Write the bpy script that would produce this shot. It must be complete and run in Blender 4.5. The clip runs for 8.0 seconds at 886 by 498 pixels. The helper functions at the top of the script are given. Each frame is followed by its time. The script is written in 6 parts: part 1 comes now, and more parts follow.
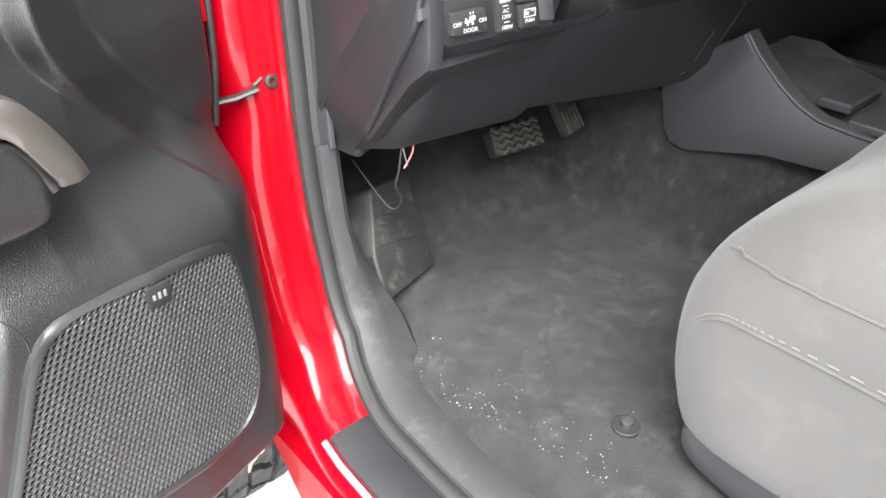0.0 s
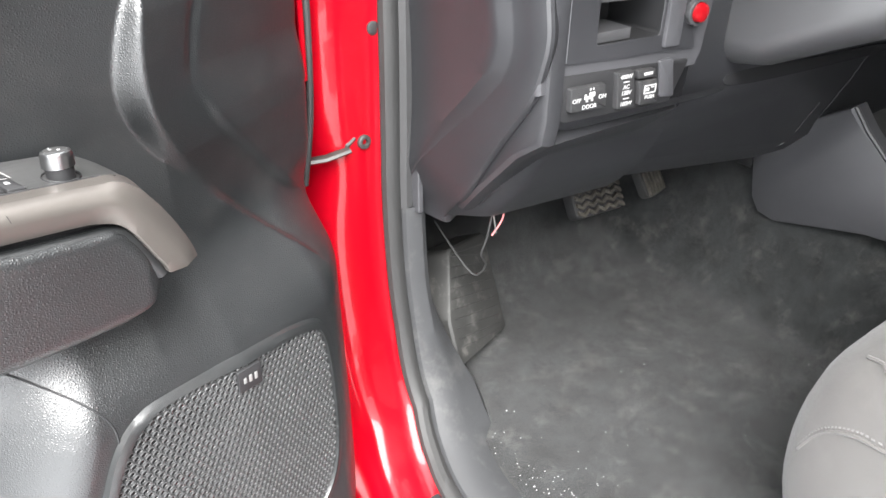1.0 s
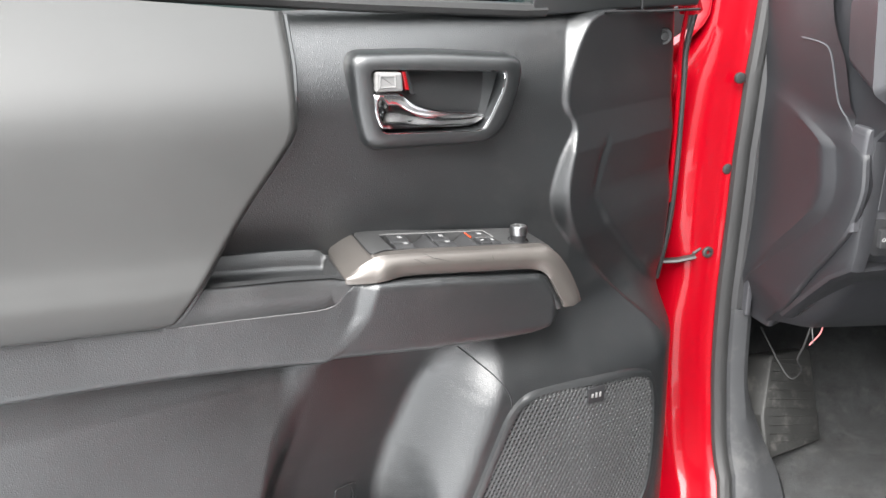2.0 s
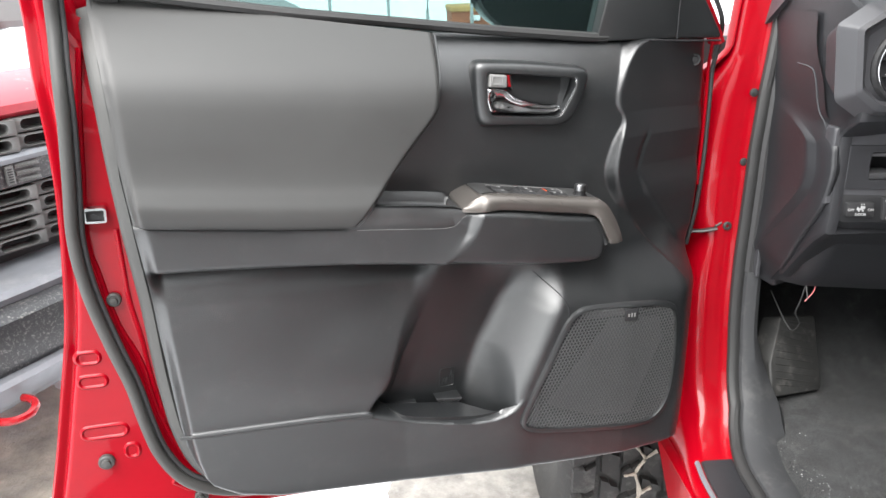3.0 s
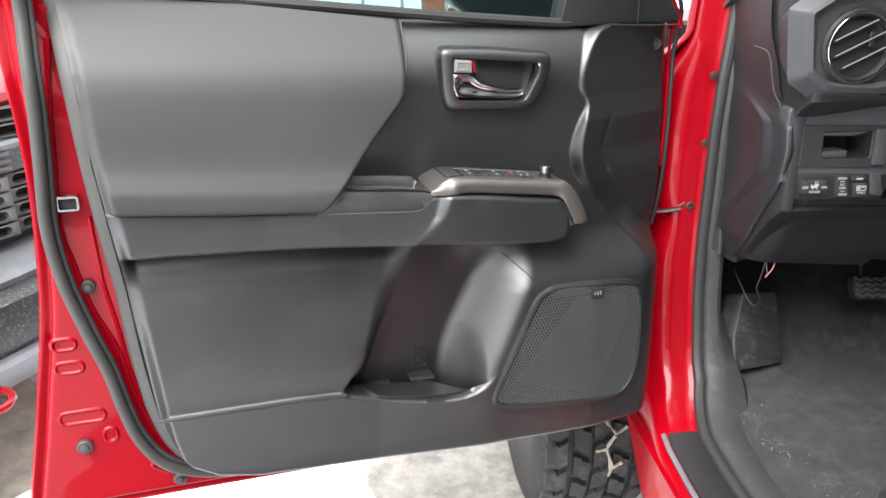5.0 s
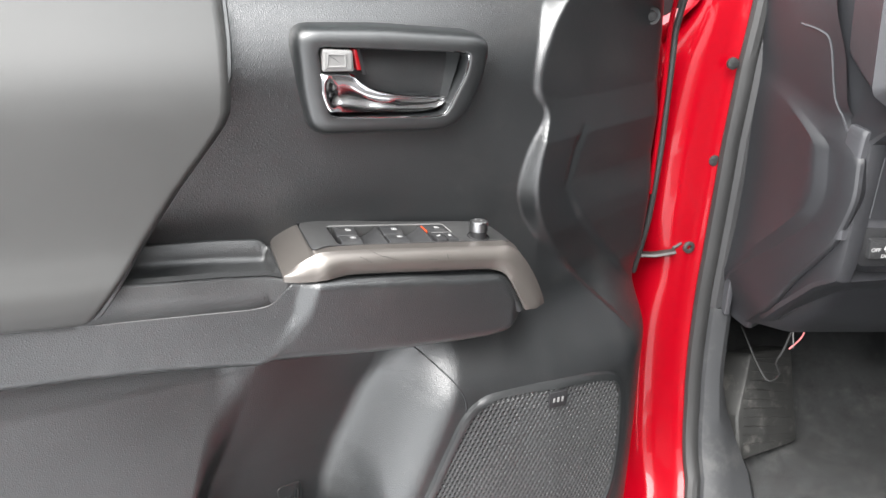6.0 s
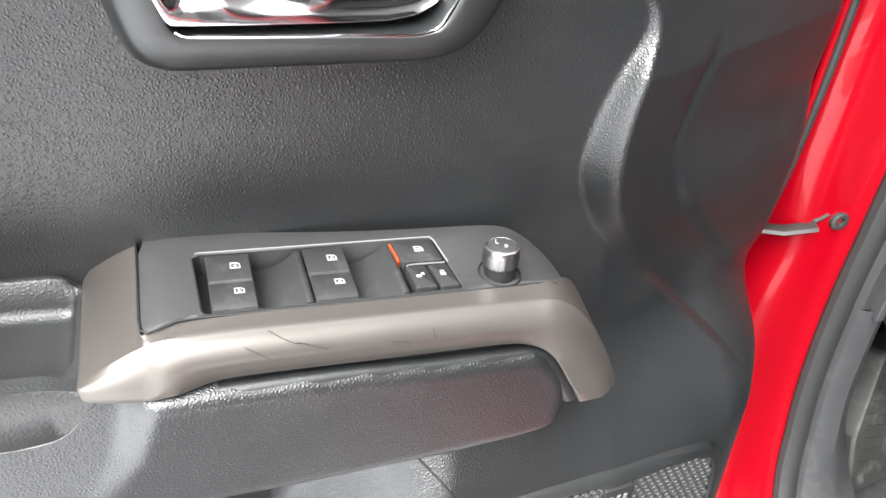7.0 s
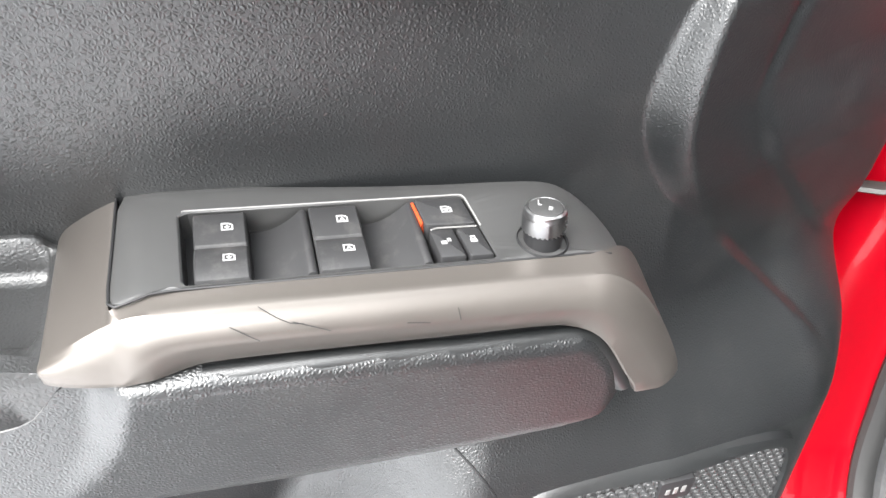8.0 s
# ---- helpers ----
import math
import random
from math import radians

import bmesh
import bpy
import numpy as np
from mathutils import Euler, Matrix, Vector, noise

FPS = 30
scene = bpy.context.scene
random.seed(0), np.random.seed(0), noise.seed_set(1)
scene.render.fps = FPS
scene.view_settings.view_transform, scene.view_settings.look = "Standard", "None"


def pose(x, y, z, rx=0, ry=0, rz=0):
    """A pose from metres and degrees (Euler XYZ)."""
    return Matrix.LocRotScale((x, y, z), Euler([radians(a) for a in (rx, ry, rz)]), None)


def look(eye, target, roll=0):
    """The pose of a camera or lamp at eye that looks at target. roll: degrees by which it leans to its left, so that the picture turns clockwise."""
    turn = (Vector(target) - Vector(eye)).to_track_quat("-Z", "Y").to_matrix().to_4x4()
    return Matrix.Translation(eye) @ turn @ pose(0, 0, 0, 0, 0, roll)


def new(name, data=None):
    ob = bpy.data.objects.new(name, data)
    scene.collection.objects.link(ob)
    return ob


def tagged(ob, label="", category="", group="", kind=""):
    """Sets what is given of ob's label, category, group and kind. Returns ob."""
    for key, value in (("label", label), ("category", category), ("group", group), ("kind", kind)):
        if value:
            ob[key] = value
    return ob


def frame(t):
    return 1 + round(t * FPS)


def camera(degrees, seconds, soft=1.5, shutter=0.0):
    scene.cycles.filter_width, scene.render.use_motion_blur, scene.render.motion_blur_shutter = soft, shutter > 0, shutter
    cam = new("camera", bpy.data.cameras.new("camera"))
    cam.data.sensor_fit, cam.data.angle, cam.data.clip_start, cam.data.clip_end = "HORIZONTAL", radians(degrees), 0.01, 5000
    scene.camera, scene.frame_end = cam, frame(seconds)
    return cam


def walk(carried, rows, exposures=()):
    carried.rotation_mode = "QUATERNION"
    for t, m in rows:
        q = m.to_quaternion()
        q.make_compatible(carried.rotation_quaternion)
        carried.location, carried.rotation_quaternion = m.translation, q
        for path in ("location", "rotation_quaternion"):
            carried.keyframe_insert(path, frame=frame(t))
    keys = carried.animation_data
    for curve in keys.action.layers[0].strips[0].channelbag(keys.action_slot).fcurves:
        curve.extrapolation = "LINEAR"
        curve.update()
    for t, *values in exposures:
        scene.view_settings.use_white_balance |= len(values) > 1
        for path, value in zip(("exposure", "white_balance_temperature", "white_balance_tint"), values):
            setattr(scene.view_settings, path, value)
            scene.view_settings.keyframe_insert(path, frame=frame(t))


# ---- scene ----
cam = camera(61.8, 8.0)
PATH = [
    (0, (-0.3478, -0.7743, 1.3694), (0.1819, -0.1335, 0.8136), -1.35),
    (0.5, (-0.3481, -0.6750, 1.3637), (0.2085, -0.0502, 0.8162), 0.06),
    (1, (-0.3606, -0.6732, 1.3918), (0.1517, 0.0040, 0.8636), 0.47),
    (1.5, (-0.3989, -0.7985, 1.4508), (-0.0711, 0.0295, 0.9960), -2.34),
    (2, (-0.4839, -0.9372, 1.4907), (-0.3602, -0.0209, 1.1098), -3.13),
    (2.2, (-0.5105, -1.0095, 1.5033), (-0.4358, -0.0789, 1.1450), -2.85),
    (3.3, (-0.5713, -1.4034, 1.5163), (-0.5362, -0.4638, 1.1758), -2.04),
    (3.5, (-0.5672, -1.4373, 1.5214), (-0.5357, -0.4974, 1.1815), -2.20),
    (4, (-0.5671, -1.4539, 1.5157), (-0.5258, -0.5111, 1.1849), -2.29),
    (4.2, (-0.5659, -1.4501, 1.5268), (-0.5210, -0.5097, 1.1896), -2.13),
    (5.3, (-0.5369, -1.2253, 1.5073), (-0.4586, -0.3003, 1.1355), -2.05),
    (5.5, (-0.4997, -1.1099, 1.5119), (-0.4120, -0.1926, 1.1234), -1.66),
    (6, (-0.4275, -0.8723, 1.5023), (-0.3073, 0.0199, 1.0669), -0.88),
    (6.5, (-0.3968, -0.6240, 1.4798), (-0.2665, 0.2155, 0.9523), 0.58),
    (7, (-0.3564, -0.4885, 1.4351), (-0.2855, 0.2889, 0.8100), 0.22),
    (7.5, (-0.3432, -0.4439, 1.4074), (-0.3257, 0.3040, 0.7438), -1.30),
    (8, (-0.3403, -0.4372, 1.4016), (-0.3509, 0.2966, 0.7223), -2.66),
]
walk(cam, [(t, look(eye, target, roll)) for t, eye, target, roll in PATH], [(0, 1.98), (0.5, 2.05), (1, 2.1), (1.5, 2.0), (2, 1.57), (3.5, 0.98), (4.2, 0.96), (5.5, 1.12), (6, 1.42), (6.5, 1.62), (7, 1.70), (8, 1.88)])
SKY, SUN = 0.10, 4.6
HORIZON, ZENITH = 0.75, 2.3

# ---- world, sun, white balance of the day ----
world = bpy.data.worlds.new("overcast_sky")
scene.world = world
world.use_nodes = True
wn = world.node_tree.nodes
wl = world.node_tree.links
sky = wn.new("ShaderNodeTexSky")
sky.sky_type = "NISHITA"
sky.sun_disc = False
sky.sun_elevation, sky.sun_rotation = radians(55), radians(216)
sky.air_density, sky.dust_density = 1.0, 4.0
cloud = wn.new("ShaderNodeMix")
cloud.data_type = "RGBA"
cloud.inputs[0].default_value = 0.9
cloud.inputs[7].default_value = (9.5, 9.8, 10.0, 1)
wl.new(sky.outputs[0], cloud.inputs[6])
up = wn.new("ShaderNodeTexCoord")
split = wn.new("ShaderNodeSeparateXYZ")
wl.new(up.outputs["Generated"], split.inputs[0])
rise = wn.new("ShaderNodeMapRange")
rise.inputs[1].default_value, rise.inputs[2].default_value = 0.0, 0.95
rise.inputs[3].default_value, rise.inputs[4].default_value = HORIZON, ZENITH
wl.new(split.outputs[2], rise.inputs[0])
grade = wn.new("ShaderNodeVectorMath")
grade.operation = "SCALE"
wl.new(cloud.outputs[2], grade.inputs[0])
wl.new(rise.outputs[0], grade.inputs["Scale"])
wl.new(grade.outputs[0], wn["Background"].inputs[0])
wn["Background"].inputs[1].default_value = SKY

lamp = bpy.data.lights.new("sun", "SUN")
lamp.energy, lamp.angle, lamp.color = SUN, radians(50), (1.0, 0.985, 0.965)
sun = new("sun", lamp)
sun.matrix_world = look((-3.2, -4.4, 7.8), (0, 0, 0))


# ---- materials ----
def material(name, base, rough=0.5, metal=0.0, grain=None, vary=0.12, vary_scale=6.0, coat=0.0, spec=0.5, dust=0.0,
             dust_scale=9.0, rough_vary=0.1, sheen=0.0):
    """grain: (kind, cells per metre, depth in metres)."""
    m = bpy.data.materials.new(name)
    m.use_nodes = True
    n, l = m.node_tree.nodes, m.node_tree.links
    b = n["Principled BSDF"]
    b.inputs["Base Color"].default_value = (*base, 1)
    b.inputs["Roughness"].default_value = rough
    b.inputs["Metallic"].default_value = metal
    b.inputs["Specular IOR Level"].default_value = spec
    b.inputs["Coat Weight"].default_value = coat
    b.inputs["Coat Roughness"].default_value = 0.04
    b.inputs["Sheen Weight"].default_value = sheen
    co = n.new("ShaderNodeTexCoord")
    if vary:
        big = n.new("ShaderNodeTexNoise")
        big.inputs["Scale"].default_value = vary_scale
        big.inputs["Detail"].default_value = 8
        big.inputs["Roughness"].default_value = 0.65
        l.new(co.outputs["Object"], big.inputs["Vector"])
        ramp = n.new("ShaderNodeMapRange")
        ramp.inputs[1].default_value, ramp.inputs[2].default_value = 0.3, 0.7
        ramp.inputs[3].default_value, ramp.inputs[4].default_value = 1 - vary, 1 + vary
        l.new(big.outputs["Fac"], ramp.inputs[0])
        mul = n.new("ShaderNodeMix")
        mul.data_type, mul.blend_type = "RGBA", "MULTIPLY"
        mul.inputs[0].default_value = 1
        mul.inputs[6].default_value = (*base, 1)
        l.new(ramp.outputs[0], mul.inputs[7])
        colour = mul.outputs[2]
        rr = n.new("ShaderNodeMapRange")
        rr.inputs[1].default_value, rr.inputs[2].default_value = 0.3, 0.7
        rr.inputs[3].default_value, rr.inputs[4].default_value = rough - rough_vary * rough, rough + rough_vary * rough
        l.new(big.outputs["Fac"], rr.inputs[0])
        l.new(rr.outputs[0], b.inputs["Roughness"])
        if dust:
            spots = n.new("ShaderNodeTexNoise")
            spots.inputs["Scale"].default_value = dust_scale
            spots.inputs["Detail"].default_value = 12
            spots.inputs["Roughness"].default_value = 0.75
            l.new(co.outputs["Object"], spots.inputs["Vector"])
            cut = n.new("ShaderNodeMapRange")
            cut.inputs[1].default_value, cut.inputs[2].default_value = 0.52, 0.75
            cut.inputs[3].default_value, cut.inputs[4].default_value = 0, dust
            l.new(spots.outputs["Fac"], cut.inputs[0])
            dirty = n.new("ShaderNodeMix")
            dirty.data_type = "RGBA"
            l.new(cut.outputs[0], dirty.inputs[0])
            l.new(colour, dirty.inputs[6])
            dirty.inputs[7].default_value = (0.42, 0.40, 0.37, 1)
            colour = dirty.outputs[2]
        l.new(colour, b.inputs["Base Color"])
    if grain:
        kind, scale, depth = grain
        if kind == "leather":
            t = n.new("ShaderNodeTexVoronoi")
            t.feature = "DISTANCE_TO_EDGE"
            warp = n.new("ShaderNodeTexNoise")
            warp.inputs["Scale"].default_value = scale * 0.35
            l.new(co.outputs["Object"], warp.inputs["Vector"])
            add = n.new("ShaderNodeVectorMath")
            add.operation = "MULTIPLY_ADD"
            l.new(warp.outputs["Color"], add.inputs[0])
            add.inputs[1].default_value = (0.9 / scale,) * 3
            l.new(co.outputs["Object"], add.inputs[2])
            l.new(add.outputs[0], t.inputs["Vector"])
            t.inputs["Scale"].default_value = scale
            flat = n.new("ShaderNodeMapRange")
            flat.interpolation_type = "SMOOTHSTEP"
            flat.inputs[1].default_value, flat.inputs[2].default_value = 0.0, 0.48
            l.new(t.outputs["Distance"], flat.inputs[0])
            fine = n.new("ShaderNodeTexNoise")
            fine.inputs["Scale"].default_value = scale * 2.2
            fine.inputs["Detail"].default_value = 3
            l.new(co.outputs["Object"], fine.inputs["Vector"])
            both = n.new("ShaderNodeMath")
            both.operation = "MULTIPLY_ADD"
            l.new(fine.outputs["Fac"], both.inputs[0])
            both.inputs[1].default_value = 0.2
            l.new(flat.outputs[0], both.inputs[2])
            out = both.outputs[0]
        else:
            t = n.new("ShaderNodeTexNoise")
            t.inputs["Detail"].default_value = 6
            t.inputs["Roughness"].default_value = 0.7
            t.inputs["Scale"].default_value = scale
            l.new(co.outputs["Object"], t.inputs["Vector"])
            out = t.outputs["Fac"]
        bump = n.new("ShaderNodeBump")
        bump.inputs["Strength"].default_value = 1.0
        bump.inputs["Distance"].default_value = depth
        l.new(out, bump.inputs["Height"])
        l.new(bump.outputs[0], b.inputs["Normal"])
    return m


def glass(name, tint, gloss=0.0):
    m = bpy.data.materials.new(name)
    m.use_nodes = True
    n, l = m.node_tree.nodes, m.node_tree.links
    n.remove(n["Principled BSDF"])
    clear = n.new("ShaderNodeBsdfTransparent")
    clear.inputs[0].default_value = (*tint, 1)
    shine = n.new("ShaderNodeBsdfGlossy")
    shine.inputs["Roughness"].default_value = gloss
    fres = n.new("ShaderNodeFresnel")
    fres.inputs[0].default_value = 1.45
    mix = n.new("ShaderNodeMixShader")
    l.new(fres.outputs[0], mix.inputs[0])
    l.new(clear.outputs[0], mix.inputs[1])
    l.new(shine.outputs[0], mix.inputs[2])
    l.new(mix.outputs[0], n["Material Output"].inputs[0])
    return m


RED = material("red_paint", (0.245, 0.0005, 0.0055), 0.30, coat=0.40, vary=0.05, grain=("noise", 90, 0.00006), spec=0.12)
RED_DOOR = material("red_door_paint", (0.25, 0.0005, 0.0065), 0.30, coat=0.32, vary=0.08, grain=("noise", 60, 0.00008), spec=0.08)
RED_DULL = material("red_paint_faded", (0.30, 0.008, 0.02), 0.4, coat=0.6, vary=0.2, dust=0.85, dust_scale=4)
PANEL = material("door_plastic", (0.0108, 0.0117, 0.0125), 0.36, spec=1.0, grain=("leather", 540, 0.00014), vary=0.2, dust=0.03, dust_scale=14)
GRILLE = material("speaker_plastic", (0.045, 0.046, 0.047), 0.35, spec=0.8, vary=0.15)
PANEL_SMOOTH = material("smooth_dark_plastic", (0.0100, 0.0110, 0.0116), 0.38, spec=0.9, grain=("noise", 900, 0.00010), vary=0.2, dust=0.03, dust_scale=14)
PAD = material("soft_grey_vinyl", (0.032, 0.0318, 0.0308), 0.50, spec=0.5, grain=("noise", 1100, 0.00012), vary=0.1)
ARM_VINYL = material("armrest_vinyl", (0.021, 0.0215, 0.022), 0.42, spec=0.9, grain=("leather", 460, 0.00011), vary=0.15, dust=0.03, dust_scale=14)
TRIM = material("bronze_grey_paint", (0.120, 0.109, 0.100), 0.38, metal=0.6, vary=0.08, grain=("noise", 2500, 0.00004))
TRIM_DARK = material("matte_switch_plate", (0.034, 0.034, 0.034), 0.38, metal=0.0, spec=0.9, vary=0.1, grain=("noise", 1500, 0.00006), dust=0.05)
SWITCH = material("switch_plastic", (0.021, 0.021, 0.022), 0.55, spec=0.4, vary=0.1, dust=0.08, dust_scale=60)
DASH = material("dash_plastic", (0.0180, 0.0183, 0.0205), 0.42, spec=0.6, grain=("leather", 700, 0.00009), vary=0.15)
VENT_GREY = material("vent_surround_plastic", (0.036, 0.036, 0.038), 0.42, spec=0.6, grain=("noise", 900, 0.0001), vary=0.1)
DASH_GREY = material("dash_bezel_plastic", (0.046, 0.046, 0.050), 0.40, grain=("noise", 900, 0.0001), vary=0.12)
KICK = material("grey_trim_plastic", (0.036, 0.037, 0.039), 0.62, spec=0.35, grain=("noise", 500, 0.0003), vary=0.15, dust=0.10, dust_scale=16)
CARPET = material("carpet", (0.0125, 0.0138, 0.0142), 0.95, grain=("noise", 900, 0.004), vary=0.9, vary_scale=26, dust=0.12, dust_scale=22, sheen=0.12, spec=0.2)
SEAT = material("grey_seat_cloth", (0.072, 0.068, 0.065), 0.75, grain=("noise", 700, 0.0006), vary=0.14, dust=0.08, sheen=0.2)
SEAT_TOP = material("dark_seat_cloth", (0.12, 0.116, 0.113), 0.8, grain=("noise", 500, 0.0008), vary=0.12, sheen=0.3)
RUBBER = material("black_rubber", (0.022, 0.022, 0.022), 0.6, vary=0.2, grain=("noise", 700, 0.0002))
SEAL_GREY = material("door_seal_rubber", (0.040, 0.040, 0.038), 0.55, vary=0.2, grain=("noise", 600, 0.0002))
SEAL_DARK = material("seal_lip_cloth", (0.026, 0.026, 0.027), 0.7, vary=0.2, grain=("noise", 600, 0.0003))
BLACK = material("gloss_black", (0.012, 0.012, 0.013), 0.2, vary=0.1)
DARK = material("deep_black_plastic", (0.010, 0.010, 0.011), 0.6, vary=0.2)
CHROME = material("chrome", (0.60, 0.605, 0.615), 0.12, metal=1.0, vary=0.03, rough_vary=0.4)
STEEL = material("greasy_steel", (0.024, 0.023, 0.022), 0.5, metal=0.0, vary=0.3, vary_scale=60, dust=0.1)
WHITE = material("white_marking", (0.30, 0.30, 0.30), 0.6, vary=0.05)
KNURL = material("knurled_metal", (0.36, 0.36, 0.365), 0.28, metal=1.0, vary=0.1)
ORANGE = material("orange_marking", (0.42, 0.05, 0.012), 0.5, vary=0.05)
RED_PLASTIC = material("red_plastic", (0.22, 0.003, 0.006), 0.22, vary=0.05)
GREY_PLASTIC = material("light_grey_plastic", (0.17, 0.168, 0.165), 0.45, vary=0.08)
PEDAL = material("worn_pedal_rubber", (0.045, 0.040, 0.033), 0.7, vary=0.35, vary_scale=40, dust=0.2, dust_scale=60)
MAT_RUBBER = material("footrest_rubber", (0.026, 0.026, 0.025), 0.6, vary=0.3, vary_scale=20, dust=0.22, dust_scale=30)
TYRE = material("tyre_rubber", (0.020, 0.019, 0.018), 0.7, vary=0.4, vary_scale=25, dust=0.16, dust_scale=25, grain=("noise", 300, 0.0006))
SNOW = material("snow", (0.74, 0.75, 0.77), 0.7, vary=0.10, grain=("noise", 60, 0.01))
ICE = material("wet_ice", (0.20, 0.185, 0.165), 0.20, vary=0.55, vary_scale=8, dust=0.75, dust_scale=7, grain=("noise", 40, 0.004))
SLUSH = material("brown_slush", (0.34, 0.30, 0.25), 0.35, vary=0.6, vary_scale=6, dust=0.9, dust_scale=4, grain=("noise", 30, 0.015))
DARK_GROUND = material("unseen_dark_ground", (0.085, 0.088, 0.092), 0.5, vary=0.5, vary_scale=6, dust=0.5, dust_scale=4, grain=("noise", 30, 0.012))
GRILLE_GREY = material("painted_grille", (0.085, 0.083, 0.080), 0.4, vary=0.2, dust=0.12)
BUMPER = material("wet_black_bumper", (0.014, 0.014, 0.016), 0.35, vary=0.2, dust=0.5, dust_scale=110)
SILVER = material("silver_trim", (0.17, 0.175, 0.19), 0.4, metal=0.3, vary=0.2, dust=0.2)
BRICK = material("brown_brick", (0.28, 0.10, 0.06), 0.85, vary=0.3, vary_scale=3)
TAN = material("tan_cladding", (0.40, 0.24, 0.10), 0.8, vary=0.15, vary_scale=2)
BACKDROP = material("backdrop_brown", (0.11, 0.10, 0.09), 0.8, vary=0.25, vary_scale=2)
POLE = material("grey_pole", (0.30, 0.31, 0.32), 0.6, vary=0.1)
CAR_GREY = material("distant_car_paint", (0.16, 0.15, 0.16), 0.3, coat=0.6)
CAR_WHITE = material("distant_white_paint", (0.7, 0.7, 0.72), 0.3, coat=0.6)
PINK = material("pink_wire", (0.75, 0.22, 0.22), 0.4)
CLOTH = material("headliner_cloth", (0.52, 0.51, 0.49), 0.9)
WINDOW = glass("tinted_window", (0.47, 0.58, 0.565))
WINDSHIELD = glass("windshield_glass", (0.85, 0.90, 0.89))


# ---- mesh helpers ----
def thing(name, label, category, m=None, group="", kind=""):
    ob = new(name)
    ob.empty_display_size = 0.05
    if m is not None:
        ob.matrix_basis = m
    return tagged(ob, label, category, group, kind)


def finish(bm, crease=0.55):
    bmesh.ops.recalc_face_normals(bm, faces=bm.faces)
    for f in bm.faces:
        f.smooth = True
    for e in bm.edges:
        if len(e.link_faces) == 2 and e.calc_face_angle(0.0) > crease:
            e.smooth = False


def part(name, bm, mat, parent, label="", crease=0.55, m=None):
    finish(bm, crease)
    me = bpy.data.meshes.new(name)
    bm.to_mesh(me)
    bm.free()
    me.materials.append(mat)
    ob = new(name, me)
    if parent is not None:
        ob.parent = parent
    if m is not None:
        ob.matrix_basis = m
    return tagged(ob, label)


def solo(name, bm, mat, label, category, group="", kind="", crease=0.55):
    return tagged(part(name, bm, mat, None, label, crease), label, category, group, kind)


def ss(a, b, x):
    t = np.clip((x - a) / (b - a), 0.0, 1.0)
    return t * t * (3 - 2 * t)


def add_grid(bm, rows, close=False):
    """rows: lists of points of equal length, joined by quads."""
    vs = [[bm.verts.new(p) for p in row] for row in rows]
    n = len(vs[0])
    for a, b in zip(vs, vs[1:]):
        for i in range(n if close else n - 1):
            j = (i + 1) % n
            bm.faces.new((a[i], a[j], b[j], b[i]))
    return vs


def add_loft(bm, rings, cap=(True, True)):
    vs = add_grid(bm, rings, close=True)
    if cap[0]:
        bm.faces.new(vs[0][::-1])
    if cap[1]:
        bm.faces.new(vs[-1])
    return vs


def chaikin(pts, times=2, closed=True):
    pts = [Vector(p) for p in pts]
    for _ in range(times):
        out = [] if closed else [pts[0]]
        for i in range(len(pts) if closed else len(pts) - 1):
            a, b = pts[i], pts[(i + 1) % len(pts)]
            out += [a * 0.75 + b * 0.25, a * 0.25 + b * 0.75]
        if not closed:
            out.append(pts[-1])
        pts = out
    return pts


def resample(pts, n, closed=True):
    pts = [Vector(p) for p in pts]
    loop = pts + [pts[0]] if closed else pts
    lens = [0.0]
    for a, b in zip(loop, loop[1:]):
        lens.append(lens[-1] + (b - a).length)
    out = []
    for k in range(n):
        s = lens[-1] * k / (n if closed else n - 1)
        i = min(max(int(np.searchsorted(lens, s, "right")) - 1, 0), len(loop) - 2)
        f = (s - lens[i]) / max(lens[i + 1] - lens[i], 1e-9)
        out.append(loop[i].lerp(loop[i + 1], min(f, 1.0)))
    return out


def inset(pts, d):
    """A closed 2D outline moved inwards by d (outwards if negative)."""
    n = len(pts)
    area = sum(pts[i].x * pts[(i + 1) % n].y - pts[(i + 1) % n].x * pts[i].y for i in range(n))
    s = 1 if area > 0 else -1
    out = []
    for i in range(n):
        a, b, c = pts[i - 1], pts[i], pts[(i + 1) % n]
        t = (c - a).normalized()
        out.append(b + Vector((-t.y, t.x)) * d * s)
    return out


def round_poly(pts, r, k=5):
    """A polygon with its corners rounded to about r."""
    p, out = [Vector(q) for q in pts], []
    for i in range(len(p)):
        a, b, c = p[i - 1], p[i], p[(i + 1) % len(p)]
        s, e = b + (a - b).normalized() * min(r, (a - b).length * .45), b + (c - b).normalized() * min(r, (c - b).length * .45)
        for j in range(k + 1):
            t = j / k
            out.append(s * (1 - t) ** 2 + b * 2 * t * (1 - t) + e * t * t)
    return out


def rrect(cx, cy, w, h, r, k=4):
    out = []
    for sx, sy, a0 in ((1, 1, 0), (-1, 1, 90), (-1, -1, 180), (1, -1, 270)):
        for i in range(k + 1):
            a = radians(a0 + 90 * i / k)
            out.append(Vector((cx + sx * (w / 2 - r) + r * math.cos(a), cy + sy * (h / 2 - r) + r * math.sin(a))))
    return out


